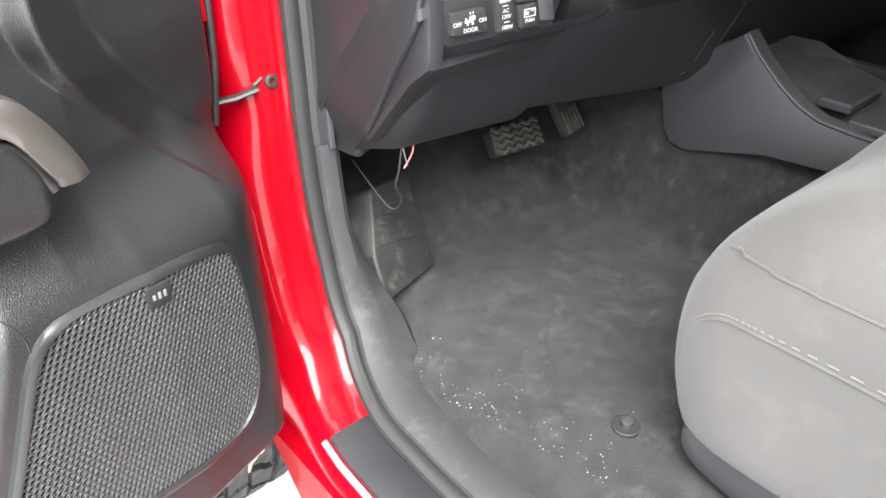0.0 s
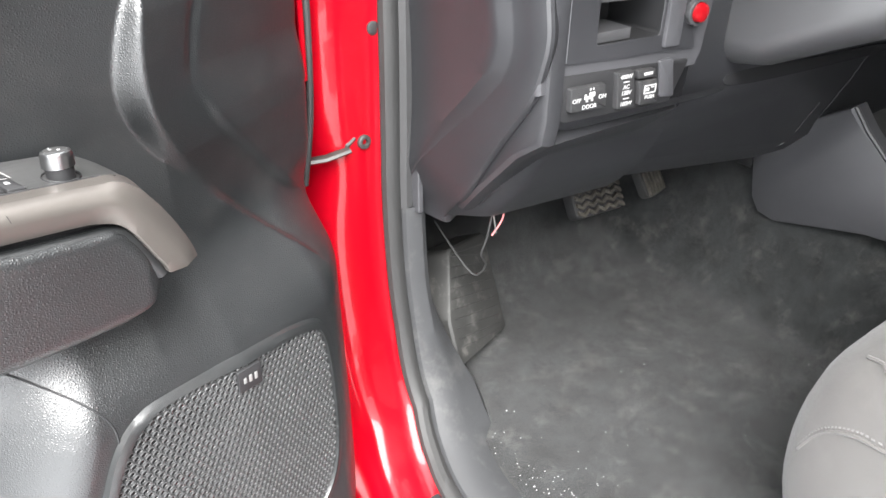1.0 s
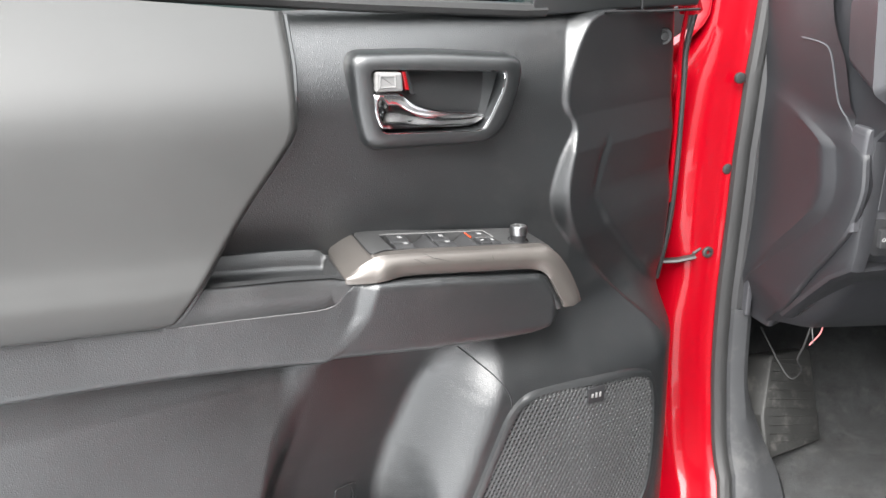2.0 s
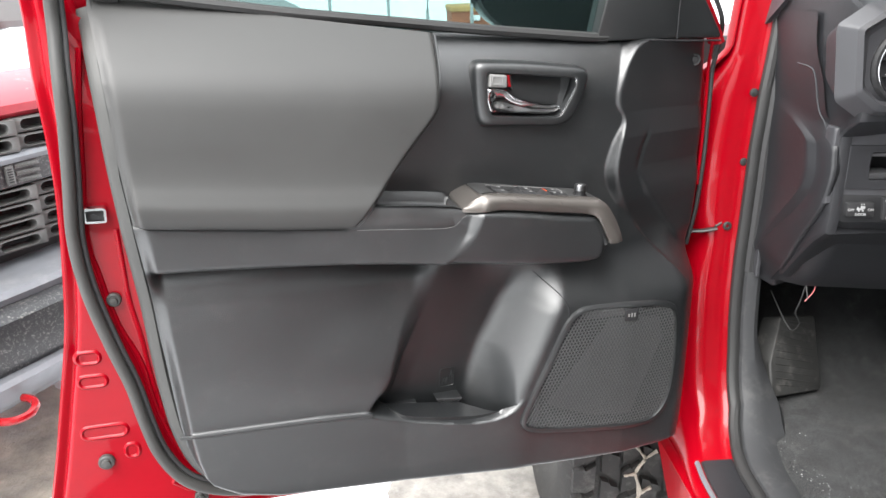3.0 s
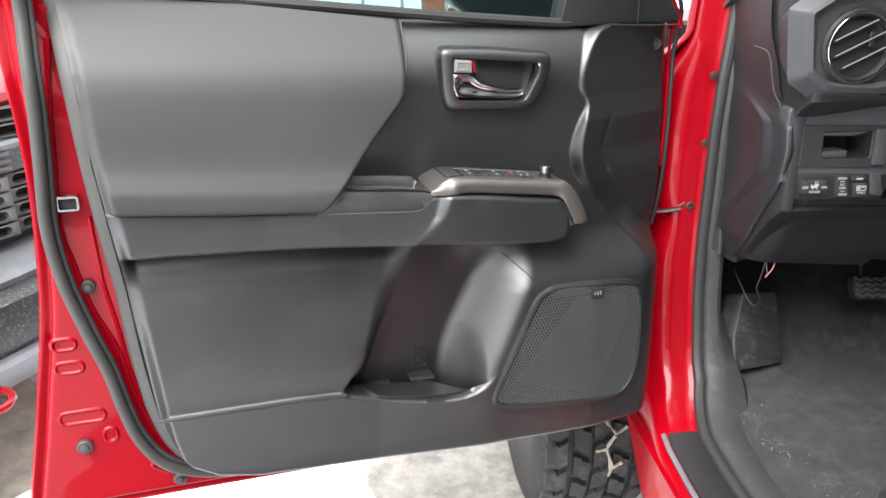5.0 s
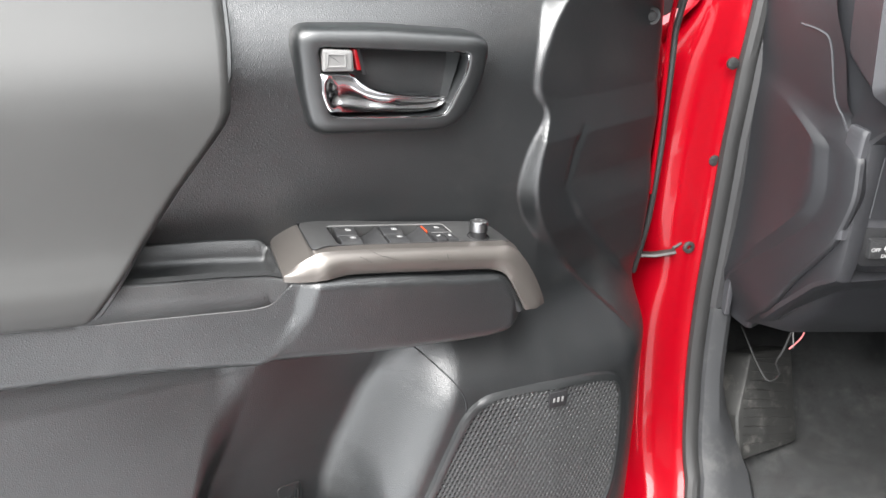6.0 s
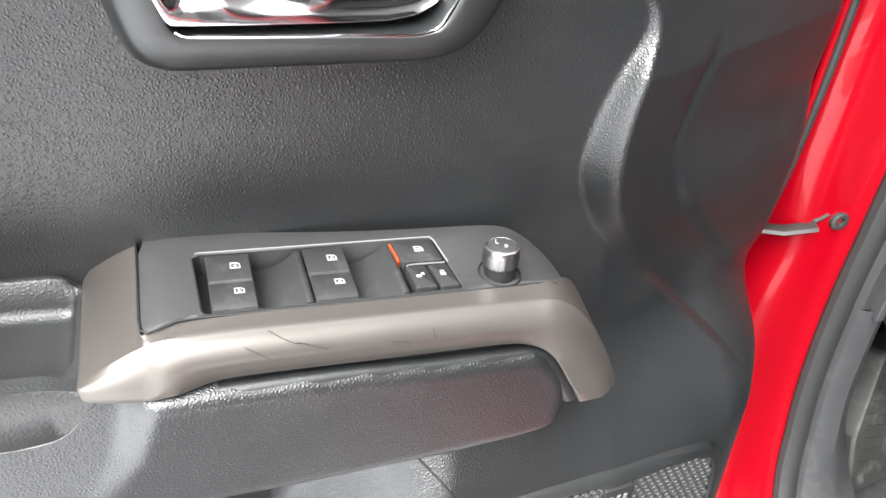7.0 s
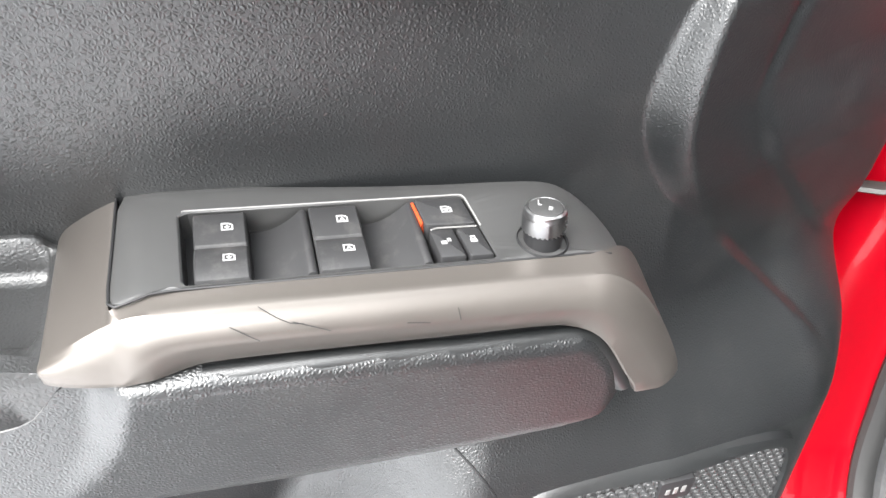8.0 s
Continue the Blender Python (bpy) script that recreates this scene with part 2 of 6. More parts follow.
def add_slab(bm, outline, place, low, high, edge=0.002):
    """A slab with rounded rims over a closed 2D outline; place(a, b, height) gives the point."""
    o = [Vector(p) for p in outline]
    i1, i2 = inset(o, edge * 0.3), inset(o, edge)
    rings = [[place(p.x, p.y, low) for p in o], [place(p.x, p.y, high - edge) for p in o],
             [place(p.x, p.y, high - edge * 0.3) for p in i1], [place(p.x, p.y, high) for p in i2]]
    add_loft(bm, rings)


def add_pillow(bm, outline, place, levels):
    """A body over an outline whose rim steps inwards: levels of (inset, height)."""
    o = [Vector(p) for p in outline]
    add_loft(bm, [[place(p.x, p.y, h) for p in (inset(o, d) if d else o)] for d, h in levels], (False, True))


def add_box(bm, c, size, bevel=0.003, m=None):
    x, y, z = (s / 2 for s in size)
    m = m or Matrix()
    r = min(bevel, x * 0.45, y * 0.45, z * 0.45)
    rect = rrect(0, 0, 2 * x, 2 * y, r, 3)
    small = rrect(0, 0, 2 * (x - r), 2 * (y - r), max(r * 0.3, 1e-4), 3)
    c = Vector(c)
    rings = [[m @ (c + Vector((p.x, p.y, h))) for p in o] for o, h in ((small, -z), (rect, -z + r), (rect, z - r), (small, z))]
    add_loft(bm, rings)


def add_tube(bm, pts, r, n=8, flat=1.0, up=(0, 0, 1), cap=True):
    pts = [Vector(p) for p in pts]
    rings = []
    for i, p in enumerate(pts):
        t = (pts[min(i + 1, len(pts) - 1)] - pts[max(i - 1, 0)]).normalized()
        a = t.cross(Vector(up))
        if a.length < 1e-3:
            a = t.cross(Vector((1, 0.3, 0)))
        a.normalize()
        b = a.cross(t)
        rad = r[i] if isinstance(r, (list, tuple)) else r
        rings.append([p + (a * math.cos(2 * math.pi * k / n) + b * flat * math.sin(2 * math.pi * k / n)) * rad for k in range(n)])
    add_loft(bm, rings, (cap, cap))


def add_disc(bm, c, axis, profile, n=32, cap=(True, True)):
    """A turned body round axis at c; profile: (radius, height) from one end to the other."""
    q = Vector((0, 0, 1)).rotation_difference(Vector(axis))
    c = Vector(c)
    rings = [[c + q @ Vector((r * math.cos(2 * math.pi * k / n), r * math.sin(2 * math.pi * k / n), h)) for k in range(n)] for r, h in profile]
    add_loft(bm, rings, cap)


def spline(pts, n=40):
    """A smooth open curve through the control points."""
    p = [Vector(q) for q in pts]
    p = [2 * p[0] - p[1]] + p + [2 * p[-1] - p[-2]]
    out = []
    segs = len(p) - 3
    for k in range(n):
        s = segs * k / (n - 1)
        i = min(int(s), segs - 1)
        t = s - i
        a, b, c, d = p[i:i + 4]
        out.append(0.5 * ((2 * b) + (c - a) * t + (2 * a - 5 * b + 4 * c - d) * t * t + (3 * b - a - 3 * c + d) * t ** 3))
    return out


def curve_at(pts, x):
    """Piecewise-linear y over x."""
    xs, ys = zip(*sorted(pts))
    return np.interp(x, xs, ys)


def side_distance(line, u, v):
    """Distance of the points (u, v) from an open line, positive on its left."""
    best = np.full(u.shape, 1e9)
    sign = np.ones(u.shape)
    for (ax, ay), (bx, by) in zip(line, line[1:]):
        dx, dy = bx - ax, by - ay
        t = np.clip(((u - ax) * dx + (v - ay) * dy) / (dx * dx + dy * dy), 0, 1)
        px, py = u - ax - t * dx, v - ay - t * dy
        d = np.hypot(px, py)
        near = d < best - 1e-12
        best = np.where(near, d, best)
        sign = np.where(near, np.where(dx * (v - ay) - dy * (u - ax) > 0, 1.0, -1.0), sign)
    return best * sign


# ---- the open driver's door ----
# Door axes: u from the hinge edge to the latch edge, v up, w from the skin towards the cabin.
HEAD, RISE = radians(13.5), radians(3.0)
DU = Vector((-math.cos(HEAD) * math.cos(RISE), -math.sin(HEAD) * math.cos(RISE), math.sin(RISE)))
DN = Vector((math.sin(HEAD), -math.cos(HEAD), 0.0))
DV = DN.cross(-DU)
DOOR = Matrix.Translation((-0.03, -0.12, 0.60)) @ Matrix((-DU, DV, DN)).transposed().to_4x4()


def D(u, v, w):
    return Vector((-u, v, w))


door = thing("truck_door", "open red pickup driver's door with dark grey plastic and vinyl lining", "door", DOOR)

CREST = [(.10, .806), (.13, .8055), (.183, .801), (.206, .778), (.222, .737), (.2265, .716), (.2255, .700), (.211, .680), (.2205, .656), (.2267, .6205), (.2250, .588), (.2140, .559), (.1985, .534), (.159, .486), (.10, .425)]
FOOT = [(.10, .815), (.13, .813), (.197, .808), (.216, .788), (.231, .742), (.2365, .716), (.234, .699), (.2145, .679), (.2335, .645), (.2435, .610), (.2440, .588), (.2345, .560), (.2120, .528), (.155, .474), (.095, .42)]
ARM = [(1.1, .500), (.90, .4975), (.76, .4925), (.64, .4862), (.544, .480), (.425, .468), (.345, .4636), (.305, .4630), (.286, .4680), (.272, .4780), (.262, .4890), (.2615, .4975), (.2735, .5035), (.2785, .513), (.286, .5265), (.2935, .5365), (.301, .5405), (.32, .5418), (.36, .5466),
       (.40, .5520), (.46, .5585), (.503, .5620), (.516, .553), (.526, .5425), (.66, .5455), (.70, .555), (1.1, .575)]

BAND = [(.0, .20), (.36, .255), (.385, .250), (.405, .2326), (.420, .2195), (.434, .2130), (.455, .2090), (.484, .208), (.53, .2125), (.58, .2218), (.62, .231), (.655, .2405), (.663, .2425), (.74, .2455), (.94, .2460), (1.1, .246)]


def speaker_w(u, v):
    """The tilted face of the speaker housing."""
    return .037 + (.3625 - v) * .09 + np.where(u > .2116, .03, .139) * (u - .2116)


def arm_face(u, v):
    """Height over the armrest's lower edge, and its face with the crease."""
    line = np.interp(u, [q[0] for q in ARM[7::-1]], [q[1] for q in ARM[7::-1]])
    h = v - line
    cu = np.interp(v, (.475, .494, .527, .560), (.545, .5238, .501, .490))
    crease = ss(-.009, .009, u - cu)
    d = np.clip(u - cu, 0, .16)
    rear = 0.0500 - np.interp(u, (.49, .60, .66, .76), (.15, .07, .06, .17)) * h - np.where(d < .1, .17 * d - .65 * d * d, .0105 + .04 * (d - .1))
    fore = 0.0470 + 0.035 * h - 30 * np.clip(.016 - h, 0, .02) ** 2 - .012 * (1 - ss(.262, .285, u))
    return h, fore * (1 - crease) + rear * crease


def panel_w(u, v):
    """Height of the moulded lining over the door plane."""
    upper = -0.036 - 4.8 * np.clip(v - .706, 0, .2) ** 2 - 0.035 * ss(.62, .70, u)
    upper = upper - .36 * np.clip(.215 - u, 0, 1)
    front = np.interp(v, (.40, .48, .54, .65, .69, .80), (-.030, -.026, -.019, -.019, -.030, -.040)) - np.interp(v, (.42, .60, .75), (.30, .40, .36)) * (0.228 - u)
    # speaker housing, pocket and lower wall
    b = side_distance([(.44, .17), (.405, .2326), (.3694, .310), (.339, .3765), (.325, .42), (.322, .47)], u, v) * -1
    bulge = 1 - ss(-.004, .085, b)
    p = side_distance([(.668, .20), (.652, .245), (.618, .294), (.5825, .386), (.558, .457), (.550, .49)], u, v) * -1
    soft = np.interp(v, (.24, .46), (.010, .030))
    flat = .85 * ss(-soft, soft * .5, p) + .15 * ss(-soft * 3.0, soft, p)
    housing = np.minimum(speaker_w(u, v), .060) - .004
    floor = -.042 + .22 * np.clip(b - .070, 0, .16)
    low = floor + (housing - floor) * bulge
    rear = ss(.52, .88, u)
    wall = .0355 - (.055 - .025 * rear) * ss(.25, .47, v) - (.020 - .014 * rear) * ss(.435, .480, v)
    low = low * (1 - flat) + wall * flat
    over = ss(.372, .470, v) * (1 - ss(.38, .50, u))
    low = low * (1 - over) + (-0.014 - .22 * np.clip(.27 - u, 0, .2)) * over
    band_top = curve_at(BAND, u)
    band = (1 - ss(band_top - .006, band_top + .003, v)) * ss(.36, .44, u)
    band_w = .0425 + .06 * np.clip(.60 - u, 0, .20) + .05 * np.clip(.24 - v, 0, .1)
    low = low * (1 - band) + band_w * band
    low = low - 0.085 * (1 - ss(-.02, .105, u))
    high = ss(.465, .565, v)
    base = low * (1 - high) + upper * high
    # the armrest face with its crease
    a = -side_distance(ARM, u, v)
    h, arm_w = arm_face(u, v)
    arm_w = arm_w - 90 * np.clip(.008 - np.maximum(a, 0), 0, .01) ** 2 * (1 - ss(.500, .512, u) * ss(.52, .53, v))
    lo = np.where(h < .02, -.012, -.004)
    arm = ss(lo, lo + np.where(h < .02, .014, .005), a)
    base = base * (1 - arm) + arm_w * arm
    dr, dl = -side_distance(chaikin(CREST, 2, False), u, v), -side_distance(chaikin(FOOT, 2, False), u, v)
    step = np.clip(np.where(dr > 0, 1.0, np.where(dl < 0, 0.0, dl / np.maximum(dl - dr, 1e-6))), 0, 1)
    step = (.55 * step + .45 * ss(0, 1, step)) * ss(.39, .49, v)
    w = base * (1 - step) + front * step
    fold = side_distance([(.150, .69), (.158, .664), (.172, .631), (.180, .592), (.155, .551), (.11, .504), (.059, .451), (.0, .40)], u, v)
    w = w + 0.0060 * ss(-.006, .006, -fold) * (1 - ss(.555, .600, v)) * ss(.42, .47, v) * ss(0, .02, dr) - 0.0025 * np.exp(-(fold / .005) ** 2) * ss(.585, .61, v) * (1 - ss(.64, .67, v))
    return np.maximum(w, -.120)


def seal_w(v):
    """Height of the rubber edging at the latch side of the lining."""
    return np.interp(v, (.10, .17, .25, .38, .44, .49, .55, .62, .68, .72, .75, .78, .81, .85), (-.010, -.008, -.002, -.002, -.002, .008, .018, .017, .0135, .007, -.004, -.024, -.052, -.085))


def pad_foot(u):
    """Lower seam of the padded insert."""
    return np.interp(u, (.54, .69, .80, .905, .965, 1.0), (.5465, .5465, .5530, .5610, .5660, .568))


def lining():
    bm = bmesh.new()
    nu, nv = 440, 330
    xi, eta = np.meshgrid(np.linspace(0, 1, nu), np.linspace(0, 1, nv))
    vs = .08 + eta * .75
    left = curve_at([(.08, .905), (.11, .926), (.15, .935), (.20, .941), (.28, .9495), (.343, .956), (.423, .9615), (.50, .969), (.593, .980), (.645, .981), (.71, .985), (.766, .992), (.84, 1.006)], vs)
    right = curve_at([(.08, .085), (.10, .066), (.14, .050), (.25, .032), (.39, .014), (.45, .007), (.62, .003), (.83, .014)], vs)
    u = right + xi * (left - right)
    bottom = curve_at([(.0, .092), (.085, .086), (.118, .083), (.284, .084), (.62, .094), (.80, .103), (.86, .116), (.905, .142), (1.1, .16)], u)
    topl = curve_at([(.0, .806), (.19, .806), (.25, .800), (.46, .812), (.75, .833), (1.0, .858)], u)
    v = bottom + eta * (topl - bottom)
    # one row of the mesh follows the pocket's lip
    mark = 54 / (nv - 1)
    lip = curve_at(BAND, u)
    v = v + (lip - bottom - mark * (topl - bottom)) * np.clip(1 - np.abs(eta - mark) / .13, 0, 1) * ss(.385, .42, u)
    w = panel_w(u, v)
    edge = np.minimum(xi * (left - right), (v - bottom))
    w = w - 0.030 * (1 - ss(0.0, .028, edge)) ** 2 * np.where(v < .55, 1.0, 0.6)
    rim = 1 - ss(.0, .020, (1 - xi) * (left - right))
    w = w * (1 - rim) + (seal_w(v) + .004) * rim
    w = w - np.where(u > .685, .003 * np.exp(-((v - pad_foot(u)) / .003) ** 2), 0)
    w = np.where((u > .70) & (v > pad_foot(u) + .0035), np.minimum(w, .028), w)
    pocket = ss(.410, .440, u) * (1 - ss(.600, .645, u))
    k = (eta - mark) * (nv - 1)
    v = v - np.interp(k, (.9, 1, 2, 3, 4, 8, 14, 22, 32, 46), (0, 0, .030, .105, .118, .108, .080, .046, .016, 0)) * pocket
    inner = pocket * (k > .5) * (k < 3.5)
    w = w * (1 - inner) + np.interp(k, (1, 2, 3), (.040, .036, .030)) * inner
    rows = [[D(u[j, i], v[j, i], w[j, i]) for i in range(nu)] for j in range(nv)]
    add_grid(bm, rows)
    part("door_panel", bm, PANEL, door, "moulded dark grey plastic lining with leather grain", crease=1.2)


lining()


def seam_u(v):
    return curve_at([(.545, .684), (.553, .671), (.601, .6355), (.668, .592), (.711, .5615), (.728, .5500), (.740, .5447), (.765, .5415), (.81, .5390), (.87, .538)], v)


def upper_pad():
    bm = bmesh.new()
    nu, nv = 90, 110
    rows = []
    prof = [(.546, .0415), (.551, .0450), (.558, .0472), (.568, .0485), (.580, .0472), (.595, .0415), (.612, .0352), (.635, .030), (.67, .0245), (.70, .0192), (.722, .0142), (.742, .0068), (.762, -.0050), (.785, -.0235), (.81, -.046), (.85, -.085)]
    dense = np.array([(p.x, p.y) for p in spline([(a, b, 0) for a, b in prof], 200)]).T
    for j in range(nv):
        e = j / (nv - 1)
        row = []
        for i in range(nu):
            x = i / (nu - 1)
            x = x + .35 * x * (1 - x) * (2 * x - 1)
            v0 = .548 + e * (.86 - .548)
            us = float(seam_u(v0))
            ul = float(curve_at([(.55, .971), (.593, .976), (.645, .981), (.71, .985), (.766, .992), (.84, 1.006)], v0))
            u = us + x * (ul - us)
            vt = float(curve_at([(.54, .812), (.75, .832), (1.0, .858)], u))
            vb = float(pad_foot(u))
            v = vb + e * (vt - vb)
            w = float(np.interp(v - (vb - .548) * (1 - e), dense[0], dense[1]))
            w -= 0.009 * (1 - float(ss(0, .012, x * (ul - us) * 1.4))) ** 2
            w -= 0.005 * (1 - float(ss(0, .006, v - vb))) ** 2
            near = (1 - float(ss(0, .016, ul - u))) ** 1.3
            w += (float(seal_w(v)) + .004 - w) * near
            row.append(D(u, v, w))
        rows.append(row)
    add_grid(bm, rows)
    part("upper_pad", bm, PAD, door, "padded mid-grey vinyl insert", crease=1.2)
    # piping along the seam
    bm = bmesh.new()
    line = []
    for k in range(60):
        v = .551 + k / 59 * (.808 - .551)
        u = float(seam_u(v)) - .0025
        w = float(np.interp(v, dense[0], dense[1])) - .0085
        line.append(D(u, v, max(w, float(panel_w(np.array([u]), np.array([v]))[0])) + .0005))
    add_tube(bm, line, 0.0026, 6)
    part("seam_piping", bm, PANEL_SMOOTH, door)


upper_pad()


def shell():
    """Red pressed-steel inner and outer skins with the flange round the lining."""
    outer = [(1.034, .872), (1.085, .872), (1.082, .842), (1.079, .779), (1.070, .676), (1.069, .575), (1.080, .43), (1.090, .36), (1.108, .27), (1.125, .18), (1.150, .07), (1.140, .050),
             (.984, .050), (.716, .046), (.439, .045), (.12, .045), (.056, .056), (.030, .10), (.012, .25), (-.006, .45), (-.010, .62), (.002, .79), (.10, .79), (.46, .79), (.75, .785), (.955, .785), (1.004, .795), (1.030, .85)]
    o = inset(resample(chaikin([Vector(p) for p in outer], 2), 160), -.006)
    bm = bmesh.new()
    # rings run from the outer skin round the hem to the inner face
    def fw(p):
        return -.046 - .090 * float(1 - ss(.03, .26, p.x)) - .06 * float(ss(.72, .80, p.y)) * float(1 - ss(.96, 1.03, p.x)) - .03 * float(ss(.72, .84, p.y)) * float(ss(.96, 1.03, p.x))

    ring = lambda d, dw, flat=None: [D(p.x, p.y, flat if flat is not None else fw(p) + dw) for p in inset(o, d)]
    back = [D(p.x, p.y, -.175 + .05 * max(0, .5 - p.y)) for p in inset(o, .004)]
    lining_rim = [Vector(p) for p in ((.90, .165), (.93, .20), (.94, .27), (.950, .46), (.960, .54), (.980, .64), (.990, .77), (.90, .79), (.5, .775), (.2, .77), (.05, .765), (.03, .6), (.03, .3), (.075, .13), (.13, .11), (.4, .11), (.62, .118), (.82, .138))]
    mid = Vector((.5, .45))

    def rim_point(p):
        """Where the line from the middle to p crosses the edge hidden by the lining."""
        best = p.lerp(mid, .15)
        for k in range(len(lining_rim)):
            a, b = lining_rim[k] - mid, lining_rim[(k + 1) % len(lining_rim)] - mid
            q, e = p - mid, b - a
            den = q.x * e.y - q.y * e.x
            if abs(den) < 1e-9:
                continue
            s, r = (a.x * e.y - a.y * e.x) / den, (a.x * q.y - a.y * q.x) / den
            if s > 0 and -1e-6 <= r <= 1 + 1e-6:
                best = mid + q * min(s, .97)
        return best

    rim = [rim_point(p) for p in o]
    add_loft(bm, [back, ring(0, -.018), ring(.0012, -.010), ring(.004, -.0065), ring(.009, -.0065), ring(.013, -.010), ring(.0175, -.010), ring(.0205, .0005), ring(.024, .004), ring(.027, .0045), ring(.032, .0045), [D(p.x, p.y, fw(q) + .004) for p, q in zip(rim, o)], [D(p.x, p.y, -.160) for p in rim]], (True, True))
    sh = part("door_shell", bm, RED_DOOR, door, "glossy red painted door frame", crease=0.8)
    # pressed loops and dimple of the flange
    def loop(name, outline):
        bm = bmesh.new()
        add_loft(bm, [[D(p.x, p.y, fw(p) + dw) for p in inset(outline, d)] for d, dw in ((-.0035, .003), (-.001, .0062), (.001, .0072), (.0028, .0062), (.005, .0028), (.0065, .0045))], (False, True))
        part(name, bm, RED_DOOR, sh)

    for u, v, w, h in ((1.062, .350, .034, .020), (1.060, .311, .040, .020), (1.054, .224, .066, .022)):
        loop("pressed_loop", rrect(u, v, w, h, h * .47, 6))
    loop("pressed_dimple", rrect(1.0185, .185, .021, .025, .0095, 6))
    loop("pressed_loop", [Vector((.950 + a * .80 - b * .60, .109 + a * .60 + b * .80)) for a, b in [(p.x, p.y) for p in rrect(0, 0, .034, .012, .005, 4)]])
    # raised rails beside the weatherstrip
    for path, r in (([(1.020, .790), (1.028, .70), (1.034, .62), (1.042, .535), (1.032, .485), (1.016, .404), (.9905, .335), (.974, .245), (.944, .163), (.905, .115)], .0042),
                    ([(1.0005, .545), (.998, .485), (.9950, .435), (.9855, .374), (.978, .305), (.966, .235)], .0034)):
        bm = bmesh.new()
        add_tube(bm, spline([D(a, b, -.0415 - .03 * float(ss(.72, .84, b))) for a, b in path], 60), r, 8)
        part("pressed_rail", bm, RED_DOOR, sh)
    # window frame above the belt
    bm = bmesh.new()
    for path, wd in (([(1.061, .815), (1.062, .90), (1.055, 1.02), (1.02, 1.16), (.93, 1.235), (.62, 1.26), (.36, 1.22), (.215, 1.075), (.150, 1.000), (.070, .888), (.040, .845), (.022, .815), (.012, .795)], .014),):
        c = spline([(a, b, 0) for a, b in path], 60)
        rings = []
        for i, p in enumerate(c):
            t = (c[min(i + 1, 59)] - c[max(i - 1, 0)]).normalized()
            n = Vector((-t.y, t.x, 0))
            wide = wd * (1 + 2.0 * float(ss(.96, 1.04, p.x)))
            prof = [(-.5, -.088), (-.5, -.112), (-.2, -.118), (.5, -.116), (.5, -.095), (.3, -.088), (.1, -.085)]
            if p.x > .9:
                prof = [(a, w - .006) for a, w in prof]
            rings.append([D(p.x + n.x * a * wide, p.y + n.y * a * wide, w - .05 * max(0, (p.y - .83)) * 0.6) for a, w in prof])
        add_loft(bm, rings)
    part("window_frame", bm, RED, door, "glossy red window frame")
    bm = bmesh.new()
    add_slab(bm, round_poly(((1.006, .812), (1.058, .812), (1.054, 1.0), (1.02, 1.13), (.985, 1.13), (1.002, .95)), .004), D, -.118, -.088, .004)
    part("window_post", bm, RED_DOOR, door)
    bm = bmesh.new()
    add_slab(bm, round_poly(((.962, .828), (1.004, .832), (1.000, .95), (.984, 1.12), (.950, 1.12), (.964, .95)), .003), D, -.116, -.082, .005)
    part("glass_run", bm, SEAL_DARK, door, "dark rubber window channel")
    return sh


door_shell = shell()


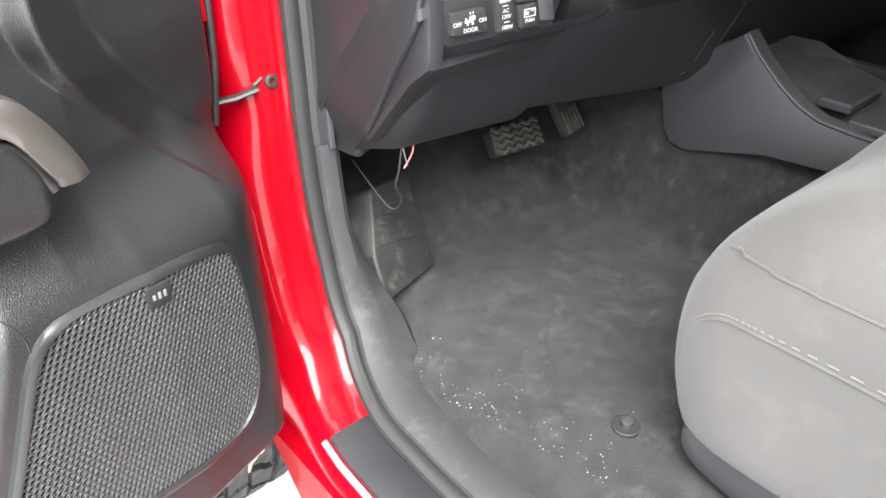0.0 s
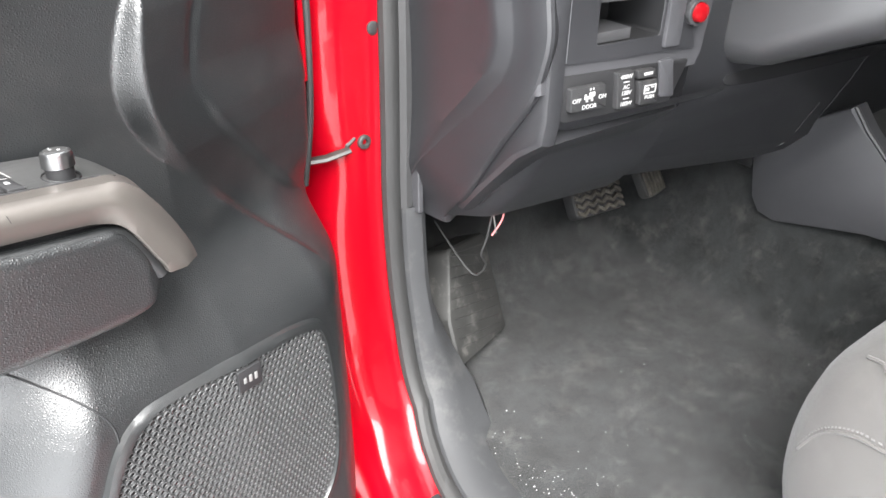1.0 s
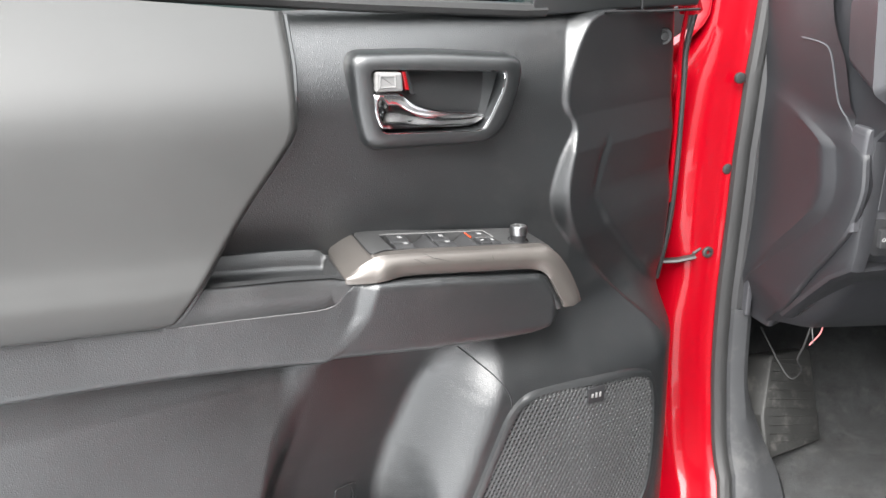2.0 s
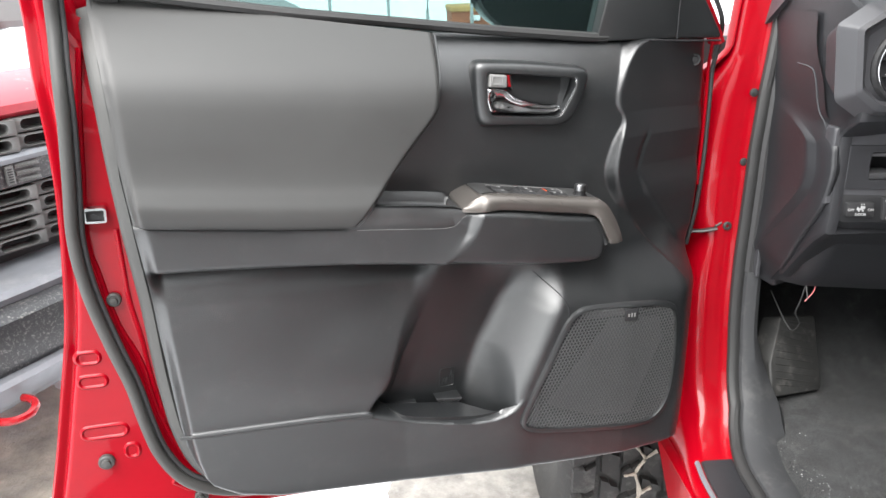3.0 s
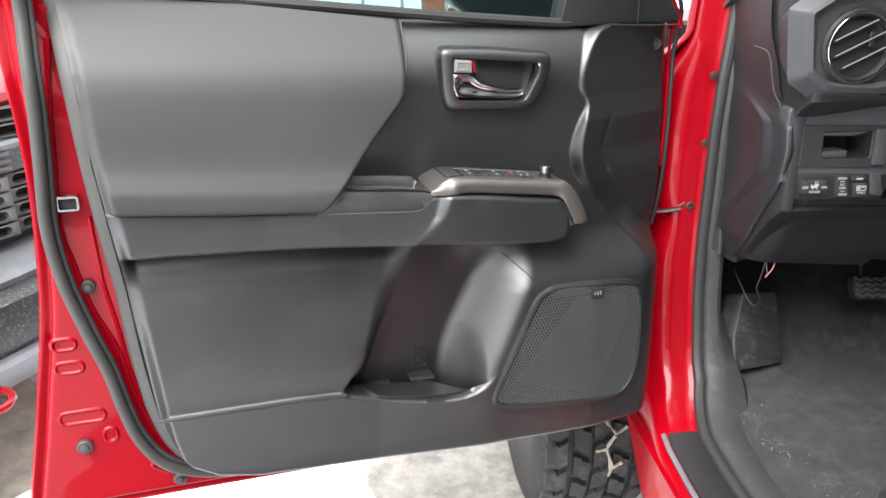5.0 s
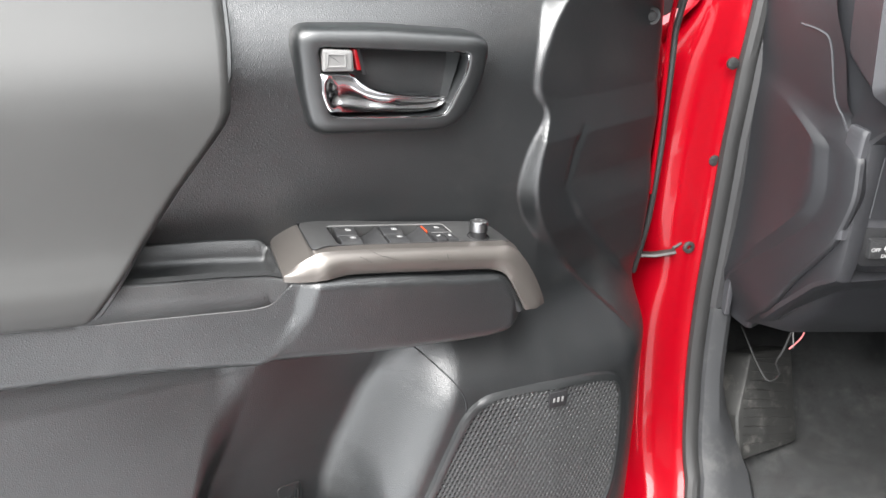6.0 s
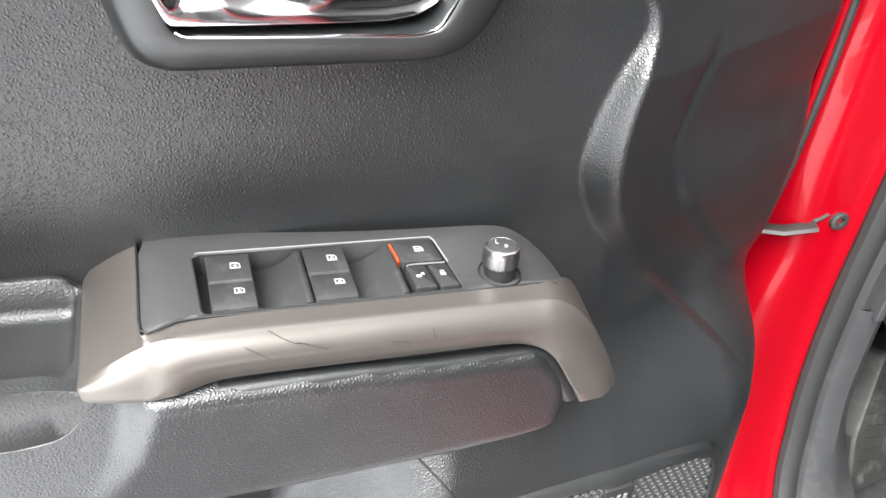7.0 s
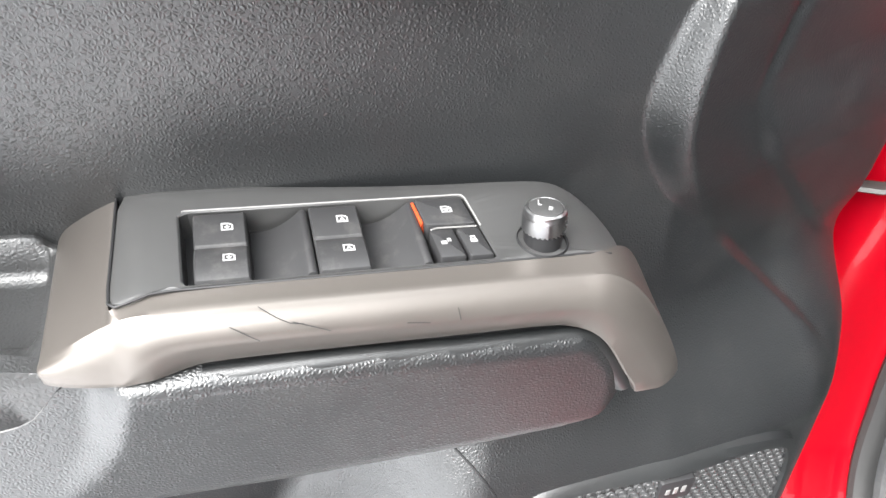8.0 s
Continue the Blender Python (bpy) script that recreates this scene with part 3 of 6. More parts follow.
def weatherstrip():
    path = [(1.006, 1.15), (1.026, .98), (1.040, .867), (1.041, .79), (1.040, .715), (1.045, .625), (1.0505, .540), (1.043, .462), (1.023, .378), (1.003, .308), (.990, .240), (.975, .185), (.947, .137), (.905, .106), (.86, .092),
            (.78, .082), (.62, .073), (.40, .067), (.15, .064)]
    pts = spline([(a, b, 0) for a, b in path], 120)
    for name, off, r, w, mt, label in (("door_weatherstrip", .0025, .0088, -.019, SEAL_GREY, "grey-black rubber weatherstrip"), ("strip_lip", -.0085, .0042, -.024, SEAL_DARK, ""), ("strip_base", -.003, .0055, -.031, RUBBER, "")):
        bm = bmesh.new()
        line = []
        for i, p in enumerate(pts):
            t = (pts[min(i + 1, 119)] - pts[max(i - 1, 0)]).normalized()
            line.append(D(p.x - t.y * off, p.y + t.x * off, w - .01 * float(1 - ss(.08, .13, p.y)) - .03 * float(ss(.72, .84, p.y))))
        add_tube(bm, line, r, 12, up=(0, 0, 1))
        part(name, bm, mt, door, label)
    # seal along the hinge edge
    bm = bmesh.new()
    add_tube(bm, spline([D(.085, .930, -.078), D(.0449, .8718, -.078), D(.0222, .8365, -.082), D(.0096, .8064, -.096), D(.0053, .7509, -.112), D(.0036, .7131, -.112), D(.0009, .6486, -.112), D(-.0012, .5955, -.112), D(-.001, .50, -.114), D(.006, .42, -.120)], 60), .0040, 10)
    part("hinge_edge_seal", bm, RUBBER, door)
    bm = bmesh.new()
    add_tube(bm, spline([D(.0608, .8659, -.082), D(.0383, .8306, -.084), D(.0225, .8005, -.098), D(.0158, .7514, -.110), D(.0114, .6883, -.110), D(.0090, .6233, -.110), D(.007, .54, -.110)], 40), .0030, 8)
    part("hinge_edge_hem", bm, RED, door)
    # flat grey seal beside the lining
    bm = bmesh.new()
    inner = [(1.007, .842), (1.004, .834), (.9920, .7661), (.9850, .7117), (.9805, .6452), (.9755, .5931), (.9670, .5013), (.9605, .4234), (.9550, .3426), (.9480, .279), (.939, .218), (.920, .160), (.884, .124), (.82, .104), (.62, .091), (.284, .078), (.13, .078)]
    c = resample(chaikin([Vector(p) for p in inner], 3, False), 140, False)
    g = []
    for i, p in enumerate(c):
        t = (c[min(i + 1, 139)] - c[max(i - 1, 0)]).normalized()
        n = Vector((-t.y, t.x))
        if t.y < 0 and n.x < 0 or t.y >= 0 and n.y > 0:
            n = -n
        z = float(seal_w(p.y))
        g.append([D(p.x + n.x * a, p.y + n.y * a, z + w) for a, w in ((-.004, -.012), (-.0025, -.001), (.0, .0015), (.003, .0005), (.008, -.0015), (.013, -.0045), (.0158, -.008), (.017, -.013), (.016, -.034))])
    add_grid(bm, g)
    part("lining_edge_seal", bm, SEAL_GREY, door, "grey rubber edging")


weatherstrip()


def latch():
    bm = bmesh.new()
    o = rrect(1.0235, .5690, .031, .023, .005)
    add_loft(bm, [[D(p.x, p.y, w) for p in q] for q, w in ((o, -.046), (o, -.030), (inset(o, .001), -.028), (inset(o, .004), -.028), (inset(o, .005), -.046))], (False, False))
    part("latch_plate", bm, CHROME, door, "bright steel latch surround")
    bm = bmesh.new()
    add_slab(bm, inset(o, .004), D, -.048, -.034, .001)
    part("latch_mouth", bm, DARK, door)
    for u, v, r in ((1.0154, .4402, .0085), (1.057, .1726, .0100), (.9242, .0836, .0090), (.62, .064, .007)):
        bm = bmesh.new()
        add_disc(bm, D(u, v, -.036), (0, 0, 1), [(r * 1.2, -.01), (r * 1.2, .001), (r, .003), (r * .7, .003), (r * .6, .007), (r * .2, .008)], 16)
        part("shell_plug", bm, SEAL_GREY, door)


latch()


def inside_handle():
    outer = round_poly(((.4825, .7722), (.400, .7705), (.2945, .7622), (.3005, .722), (.3150, .6870), (.335, .6735), (.470, .6740), (.479, .715)), .018)
    hole = round_poly(((.4615, .7562), (.3185, .7490), (.3210, .7300), (.3400, .6915), (.350, .6885), (.4520, .6925)), .007)
    o, h = resample(outer, 120), resample(hole, 120)

    def align(a, b):
        k = min(range(120), key=lambda s: sum((a[i] - b[(i + s) % 120]).length for i in range(0, 120, 6)))
        return b[k:] + b[:k]

    h = align(o, h)
    bz = lambda p: -.018 + (.39 - p.x) * .08
    mid = [a.lerp(b, .30) for a, b in zip(o, h)]
    near = [a.lerp(b, .86) for a, b in zip(o, h)]
    bm = bmesh.new()
    add_loft(bm, [[D(p.x, p.y, bz(p) + w) for p in q] for q, w in ((inset(o, -.0015), -.045), (inset(o, -.0012), -.0180), (o, -.0095), ([a.lerp(b, .12) for a, b in zip(o, h)], -.0040), (mid, -.0008), (near, .0006), ([a.lerp(b, .95) for a, b in zip(o, h)], .0002), (h, -.0020), (inset(h, .0016), -.010), (inset(h, .003), -.042))], (False, True))
    part("handle_bezel", bm, PANEL_SMOOTH, door, "dark grey plastic surround with a deep pan", crease=0.9)
    # highlight where the bezel turns into the pan, drawn as a chrome line
    bm = bmesh.new()
    rim = inset(h, -.0004)
    keep = [p for p in rim if p.x < .335 or p.y < .6945]
    k0 = max(range(len(keep)), key=lambda i: (keep[i] - keep[i - 1]).length)
    keep = keep[k0:] + keep[:k0]
    add_tube(bm, [D(p.x, p.y, bz(p) - .0010) for p in keep], .0009, 6)
    part("bezel_edge_glint", bm, CHROME, door, "thin chrome line for the highlight on the handle pan's edge")
    # front wall of the pan, leaning back from a fine joint
    bm = bmesh.new()
    add_grid(bm, [[D(.3395 + .0205 * (1 - q), .688 + .062 * q, -.0535), D(.3300 + .0185 * (1 - q), .688 + .062 * q, -.0440), D(.3215 + .0185 * (1 - q), .688 + .062 * q, -.026)] for q in (1, .66, .33, 0)])
    part("pan_front_wall", bm, PANEL_SMOOTH, door)
    # chrome lever: a broad root that sweeps into a slim grip
    bm = bmesh.new()
    rings = []
    n = 44
    for k in range(n):
        s = k / (n - 1)
        u = .4605 - s * (.4605 - .3375)
        top = float(curve_at([(0, .7338), (.20, .7325), (.245, .7312), (.30, .7250), (.36, .7200), (.45, .7160), (.58, .7120), (.73, .7095), (.96, .7076), (.985, .7070), (1, .7050)], s))
        low = float(curve_at([(0, .7200), (.03, .7030), (.05, .6988), (.07, .6968), (.3, .6955), (.8, .6930), (.90, .6945), (.97, .6985), (1, .7010)], s))
        fr = float(curve_at([(0, -.0225), (.05, -.0200), (.14, -.0190), (.3, -.0185), (.6, -.018), (.9, -.0195), (.97, -.021), (1, -.0235)], s))
        dish = .0065 * float(ss(.02, .12, s)) * float(1 - .55 * ss(.30, .60, s))
        pr = [(top - .0005, fr - .014), (top, fr - .0045), (top - .0006, fr - .0020), (top - .0018, fr - .0008)]
        for q in (.15, .3, .45, .6, .75, .88):
            pr.append((top + (low - top) * q, fr - .0010 - dish * math.sin(math.pi * min(q * 1.15, 1)) ** 1.2))
        pr += [(low + .0012, fr - .0012), (low, fr - .004), (low, fr - .014)]
        rings.append([D(u, a, b) for a, b in pr])
    add_loft(bm, rings)
    part("lever", bm, CHROME, door, "polished chrome pull lever", crease=0.9)
    # lock button
    bm = bmesh.new()
    o = round_poly(((.4578, .7545), (.4312, .7528), (.4300, .7345), (.4590, .7350)), .0022)
    add_slab(bm, o, D, -.05, -.0185, .0022)
    lock = part("lock_button", bm, GREY_PLASTIC, door, "small grey lock button", crease=0.3)
    bm = bmesh.new()
    f = round_poly(((.4545, .7515), (.4375, .7505), (.4372, .7385), (.4555, .7388)), .0012)
    add_loft(bm, [[D(p.x, p.y, w) for p in q] for q, w in ((inset(f, -.0004), -.0190), (f, -.0176), (inset(f, .0010), -.0174), (inset(f, .0018), -.0183))], (False, True))
    part("button_rim", bm, GREY_PLASTIC, lock)
    bm = bmesh.new()
    add_slab(bm, [Vector(p) for p in ((.4300, .7535), (.4262, .7530), (.4222, .7348), (.4264, .7348))], D, -.05, -.0225, .001)
    part("red_mark", bm, RED_PLASTIC, lock, "red unlocked mark")
    bm = bmesh.new()
    add_slab(bm, [Vector(p) for p in ((.4262, .7545), (.4225, .7545), (.4155, .7300), (.4205, .7300), (.4222, .7345))], D, -.05, -.0255, .0012)
    part("button_guard", bm, DARK, lock)


inside_handle()


def speaker():
    outline = [(.338, .330), (.326, .355), (.310, .373), (.285, .381), (.21, .3765), (.125, .3665), (.112, .345), (.1085, .300), (.1090, .240), (.1165, .195), (.132, .168), (.160, .154), (.2377, .160), (.333, .1715), (.385, .180), (.404, .190), (.399, .208), (.370, .263)]
    o = resample(chaikin([Vector(p) for p in outline], 2), 130)

    def face_w(u, v):
        return float(speaker_w(np.array(u), np.array(v))) - .02 * float(ss(.372, .40, v))

    bm = bmesh.new()
    add_loft(bm, [[D(p.x, p.y, face_w(p.x, p.y) + w) for p in q] for q, w in ((inset(o, -.010), -.014), (inset(o, -.006), .001), (inset(o, -.002), .0025), (inset(o, .001), .0025), (inset(o, .003), -.004))], (False, False))
    part("speaker_frame", bm, PANEL_SMOOTH, door)
    bm = bmesh.new()
    add_loft(bm, [[D(p.x, p.y, face_w(p.x, p.y) - .0035) for p in inset(o, .0)], [D(p.x, p.y, face_w(p.x, p.y) - .0036) for p in inset(o, .02)]], (False, True))
    part("speaker_cloth", bm, DARK, door)
    # pressed mesh of hexagonal holes
    bm = bmesh.new()
    inner = inset(o, .0015)
    px, py = np.array([p.x for p in inner]), np.array([p.y for p in inner])

    def inside(x, y):
        j = np.roll(np.arange(len(px)), 1)
        c = ((py > y) != (py[j] > y)) & (x < (px[j] - px) * (y - py) / (py[j] - py + 1e-12) + px)
        return bool(np.count_nonzero(c) % 2)

    pitch = .0062
    r0, r1 = pitch / math.sqrt(3), pitch * 0.40
    for j in range(-2, 47):
        for i in range(-3, 54):
            cx, cy = .108 + pitch * (i + .5 * (j % 2)), .150 + pitch * .866 * j
            if not inside(cx, cy):
                continue
            w = face_w(cx, cy)
            ring = []
            for rad, dw in ((r0, -.0012), (r1 * 1.12, .0), (r1, -.0022)):
                ring.append([bm.verts.new(D(cx + rad * math.cos(radians(30 + 60 * k)), cy + rad * math.sin(radians(30 + 60 * k)), w + dw)) for k in range(6)])
            for a, b in zip(ring, ring[1:]):
                for k in range(6):
                    bm.faces.new((a[k], a[(k + 1) % 6], b[(k + 1) % 6], b[k]))
    part("speaker_grille", bm, GRILLE, door, "black honeycomb speaker grille", crease=3)
    bm = bmesh.new()
    w = face_w(.21, .362)
    add_slab(bm, rrect(.209, .361, .024, .022, .002), D, w - .004, w + .0025, .0012)
    badge = part("speaker_badge", bm, DARK, door, "small square black badge")
    for k, (u, h) in enumerate(((.2145, .007), (.209, .009), (.2035, .009))):
        bm = bmesh.new()
        add_slab(bm, rrect(u, .361, .0030, h * .8, .0006), D, w + .001, w + .0029, .0003)
        part("badge_bar", bm, GREY_PLASTIC, badge)


speaker()


def pull_and_switches():
    """Bronze-grey pull with its switch plate."""
    def top_v(u, w=0.0):
        return .5785 + .1 * (u - .40) - .09 * max(0.0, u - .474) - 9 * max(0.0, u - .474) ** 2 - 14 * max(0.0, .297 - u) ** 2

    # stations from the rear end to the tip: the joint with the plate, the upper ridge, the crease and the lower edge
    rear_end = [((.5140, .5665, -.028), (.5140, .5655, .032), (.5140, .5630, .0365), (.5140, .5600, .0360)),
                ((.5132, .5695, -.034), (.5130, .5665, .0338), (.5125, .5632, .0385), (.5125, .5600, .0382)),
                ((.5080, .5740, -.0365), (.5075, .5695, .0340), (.5070, .5634, .0412), (.5070, .5600, .0408)),
                ((.4980, .5795, -.0375), (.4980, .5755, .0342), (.4975, .5632, .0440), (.4975, .5600, .0436)),
                ((.4895, .5830, -.0378), (.4895, .5800, .0345), (.4880, .5628, .0458), (.4880, .5602, .0456))]
    rear_block = [((.4862, .5838, -.0380), (.4875, .5808, .0346), (.4862, .5628, .0462), (.4862, .5602, .0460)),
                  ((.4856, .5840, .0255), (.4850, .5818, .0347), (.4835, .5632, .0468), (.4835, .5604, .0464)),
                  ((.4800, .5848, .0258), (.4780, .5838, .0349), (.4760, .5700, .0468), (.4770, .5606, .0470)),
                  ((.4660, .5842, .0258), (.4650, .5835, .0350), (.4640, .5732, .0456), (.4640, .5607, .0474))]
    bar = [((u, .5787 + .100 * (u - .4), .0260 - .005 * (u - .4)), (u, .5778 + .0975 * (u - .4), .0358 - .0165 * (u - .4)), (u, .5683 + .098 * (u - .4), .0465 - .0155 * (u - .4)), (u, .5560 + .104 * (u - .4), .0486 - .0108 * (u - .4))) for u in (.44, .40, .36, .32)]
    tip = [((.3030, .5690, .0264), (.3035, .5682, .0378), (.3050, .5586, .0488), (.3060, .5450, .0502)),
           ((.2880, .5665, .0240), (.2900, .5668, .0390), (.2955, .5555, .0500), (.2985, .5425, .0510)),
           ((.2745, .5590, .0150), (.2790, .5600, .0405), (.2870, .5480, .0510), (.2925, .5370, .0515)),
           ((.2630, .5475, .0080), (.2695, .5485, .0420), (.2790, .5350, .0518), (.2860, .5265, .0522)),
           ((.2540, .5330, .0060), (.2605, .5340, .0430), (.2705, .5200, .0524), (.2790, .5130, .0526)),
           ((.2470, .5180, .0080), (.2530, .5190, .0440), (.2640, .5090, .0526), (.2740, .5045, .0527)),
           ((.2420, .5040, .0140), (.2475, .5060, .0445), (.2595, .5010, .0524), (.2720, .4995, .0524)),
           ((.2400, .4960, .0180), (.2450, .4970, .0445), (.2580, .4965, .0518), (.2713, .4972, .0518))]
    st = rear_end + rear_block + bar + tip
    n = 120
    lines = [spline([s[k] for s in st], n) for k in range(4)]
    # the lower face falls back under the crease along the straight bar
    lines[3] = [p - Vector((0, 0, .0050 * float((1 - ss(.455, .478, p.x)) * ss(.285, .312, p.x)))) for p in lines[3]]
    rings = []
    for a, b, c, e in zip(*lines):
        q = (b - a).normalized()
        ring = [a + Vector((0, -.004, -.001)), a, a.lerp(b, .25), b - q * .0022, b + Vector((0, .0003, .0004)), *[b.lerp(c, f) + Vector((0, .7, .7)) * (.0024 * math.sin(math.pi * f) ** .8) for f in (.08, .18, .3, .45, .6, .75, .88)], c.lerp(b, .02), c.lerp(e, .08), c.lerp(e, .5), c.lerp(e, .90), e.lerp(c, .02) + Vector((0, 0, -.0006)), e + Vector((0, 0, -.003)), e + Vector((0, 0, -.026))]
        rings.append([D(*p) for p in ring])
    bm = bmesh.new()
    add_loft(bm, rings)
    pull = part("pull_handle", bm, TRIM, door, "satin bronze-grey pull handle with fine scratches", crease=0.6)
    # switch plate: a raised shelf with a square recess for the switches
    T = lambda a, b, c: D(a, top_v(a, b) + c, b)
    back = [(.4858, -.0372), (.474, -.0408), (.466, -.0415), (.44, -.038), (.40, -.0335), (.36, -.0305), (.31, -.0295), (.294, -.0275), (.2830, -.0195), (.2755, -.006), (.2735, .008), (.2750, .018), (.2800, .0235), (.290, .0252), (.32, .0256), (.40, .0252), (.462, .0250), (.4710, .0258), (.4780, .0285), (.4820, .0295), (.4845, .0280), (.4858, .022), (.4858, .0)]
    o = resample(chaikin([Vector(p) for p in back], 1), 140)
    hole = resample(round_poly(((.4610, -.0205), (.3385, -.0198), (.3352, .0236), (.4590, .0240)), .0022), 140)
    c0 = Vector((.40, .002))
    hole = [min(hole, key=lambda s: -((s - c0).normalized().dot((p - c0).normalized()))) for p in o]
    bm = bmesh.new()
    add_loft(bm, [[T(p.x, p.y, c) for p in q] for q, c in ((o, -.03), (o, -.0012), (inset(o, .0005), -.0003), (inset(o, .0014), .0), ([p.lerp(s, .5) for p, s in zip(o, hole)], .0002), ([p.lerp(s, .97) for p, s in zip(o, hole)], .0002), (hole, -.0004), (hole, -.016))], (False, False))
    part("switch_plate", bm, TRIM_DARK, pull, "matte brown-grey switch plate")
    bm = bmesh.new()
    ring = [T(p.x, p.y, .0004) for p in resample(round_poly(((.4616, -.0211), (.3382, -.0204), (.3345, .0240)), .0022), 60, False)]
    add_tube(bm, ring[:52], .0005, 6)
    part("recess_edge", bm, GREY_PLASTIC, pull, "thin pale grey edge of the switch recess")
    # grooves beside the rear block and along the bar
    bm = bmesh.new()
    add_tube(bm, [T(a, b, .0001) for a, b in ((.4862, -.0365), (.4858, -.01), (.4856, .02), (.4850, .0275), (.4822, .0302), (.4775, .0293), (.4705, .0264), (.462, .0256), (.40, .0257), (.34, .0259), (.295, .0256), (.283, .0243))], .0006, 6)
    part("plate_joint", bm, DARK, pull)
    bm = bmesh.new()
    add_slab(bm, [Vector(p) for p in ((.463, -.022), (.336, -.022), (.333, .026), (.461, .026))], T, -.0175, -.0125, .0005)
    part("recess_floor", bm, DARK, pull)

    def icon(parent, u, w, h, kind):
        bm = bmesh.new()
        s = .0024

        def bar(a, b, c, d):
            add_slab(bm, [Vector(p) for p in ((u - a * s, w + b * s), (u - c * s, w + b * s), (u - c * s, w + d * s), (u - a * s, w + d * s))],
                     lambda x, y, z: D(x, top_v(x, y) + h(y) + z, y), -.0004, .00012, .00004)
        if kind in ("pane", "auto", "small"):
            for r in ((-1, -.9, -.72, .9), (.72, -.4, 1, .9), (-1, .62, 1, .9), (-1, -.9, .35, -.62), (.35, -.75, .75, -.4)):
                bar(*r)
            if kind == "auto":
                for k in range(5):
                    bar(-.08 - k * .10, -.45 + k * .2, .10 - k * .10, -.24 + k * .2), bar(.08 + k * .10, -.45 + k * .2, -.10 + k * .10, -.24 + k * .2)
                bar(-.3, .1, .3, .26)
            elif kind == "pane":
                bar(-.14, -.35, .14, .5), bar(-.42, -.05, .42, .2)
            else:
                bar(-.7, -.1, .7, .1), bar(-.3, .1, .1, .5)
        elif kind == "lock":
            bar(-.6, 0, .6, .8), bar(-.45, -.7, -.2, 0), bar(.2, -.7, .45, 0), bar(-.45, -.8, .45, -.55)
        else:
            bar(-.9, 0, .1, .8), bar(.3, -.5, .52, .3), bar(.3, -.6, .9, -.36), bar(.72, -.5, .95, .2)
        part("switch_icon", bm, WHITE, parent)

    # rocker switches: two halves each, flush with the plate, and the scooped rest beside each
    heights = ((-.0185, -.012), (-.0184, -.0012), (-.0176, .0006), (-.0150, .0016), (-.0060, .0012), (.0010, .0000), (.0018, -.0006), (.0022, -.0013), (.0026, -.0006), (.0040, .0002), (.0110, .0012), (.0190, .0008), (.0212, -.0004), (.0220, -.0018), (.0222, -.012))
    lift = lambda w: float(np.interp(w, [q[0] for q in heights], [q[1] for q in heights])) + .0001
    for u, kind in ((.4448, "pane"), (.3980, "auto")):
        bm = bmesh.new()
        rings = []
        hw = .0104
        for w, h in heights:
            rings.append([D(u + a * hw, top_v(u + a * hw, w) + (h if b == 1 else h - .0009 if b == 2 else -.012), w) for a, b in ((-1, 0), (-1, 2), (-.93, 1), (.93, 1), (1, 2), (1, 0))])
        add_loft(bm, rings)
        r = part("window_switch", bm, SWITCH, pull, "dark grey rocker window switch", crease=0.45)
        icon(r, u - .0030, -.0080, lift, kind)
        icon(r, u - .0030, .0105, lift, kind)
        bm = bmesh.new()
        rows = []
        for k in range(22):
            s = k / 21
            uu = u - .0108 - s * .0220
            h = -.0115 + .0112 * s ** 2.1
            rows.append([D(uu, top_v(uu, w) + h + dh, w) for w, dh in ((-.0186, -.004), (-.0184, -.0006), (-.0176, 0), (.0205, 0), (.0216, -.0004), (.0222, -.0025))])
        for du, dv in ((-.0012, .0001), (-.0024, -.0004), (-.0030, -.0016), (-.0038, -.010)):
            rows.append([p + Vector((-du, dv, 0)) for p in rows[21]])
        add_grid(bm, rows)
        part("finger_rest", bm, SWITCH, pull, "", crease=0.8)
    # lock-out switch and the two lock buttons
    flat = lambda w: .0016
    bm = bmesh.new()
    add_pillow(bm, round_poly(((.3620, -.0180), (.3400, -.0176), (.3382, .0014), (.3608, .0006)), .0018), T, ((0, -.012), (0, .0002), (.0004, .0011), (.0012, .0015)))
    lo = part("window_lock_switch", bm, SWITCH, pull, "dark grey window lock switch")
    icon(lo, .3490, -.0092, flat, "small")
    bm = bmesh.new()
    add_slab(bm, [Vector(p) for p in ((.3634, -.0165), (.3622, -.0166), (.3610, -.0020), (.3622, -.0012))], T, -.006, .0006, .0003)
    part("orange_mark", bm, ORANGE, lo, "orange indicator stripe")
    bm = bmesh.new()
    add_tube(bm, [T(a, b, .0006) for a, b in ((.3592, .0056), (.3588, .0030), (.3560, .0022), (.3470, .0024), (.3384, .0026))], .0004, 5)
    part("switch_gap_edge", bm, GREY_PLASTIC, lo)
    for pts, k, iu in ((((.3600, .0036), (.3494, .0036), (.3478, .0218), (.3592, .0214)), "open", .3545), (((.3482, .0036), (.3380, .0038), (.3360, .0222), (.3466, .0220)), "lock", .3425)):
        bm = bmesh.new()
        add_pillow(bm, round_poly(pts, .0014), T, ((0, -.012), (0, .0002), (.0004, .0010), (.0011, .0014)))
        b = part("lock_switch", bm, SWITCH, pull, "small dark grey door lock switch")
        icon(b, iu, .0118, flat, k)
    # mirror knob in its round well
    ku, kw = .3122, .0150
    base = top_v(ku, kw) + .0004
    ax = Vector((.03, 1, -.10)).normalized()
    c0 = D(ku, base, kw)
    bm = bmesh.new()
    add_disc(bm, c0, (.1, 1, 0), [(.0114, -.012), (.0116, .0002), (.0113, .0008), (.0108, .0004), (.0104, -.0060), (.004, -.0062)], 40)
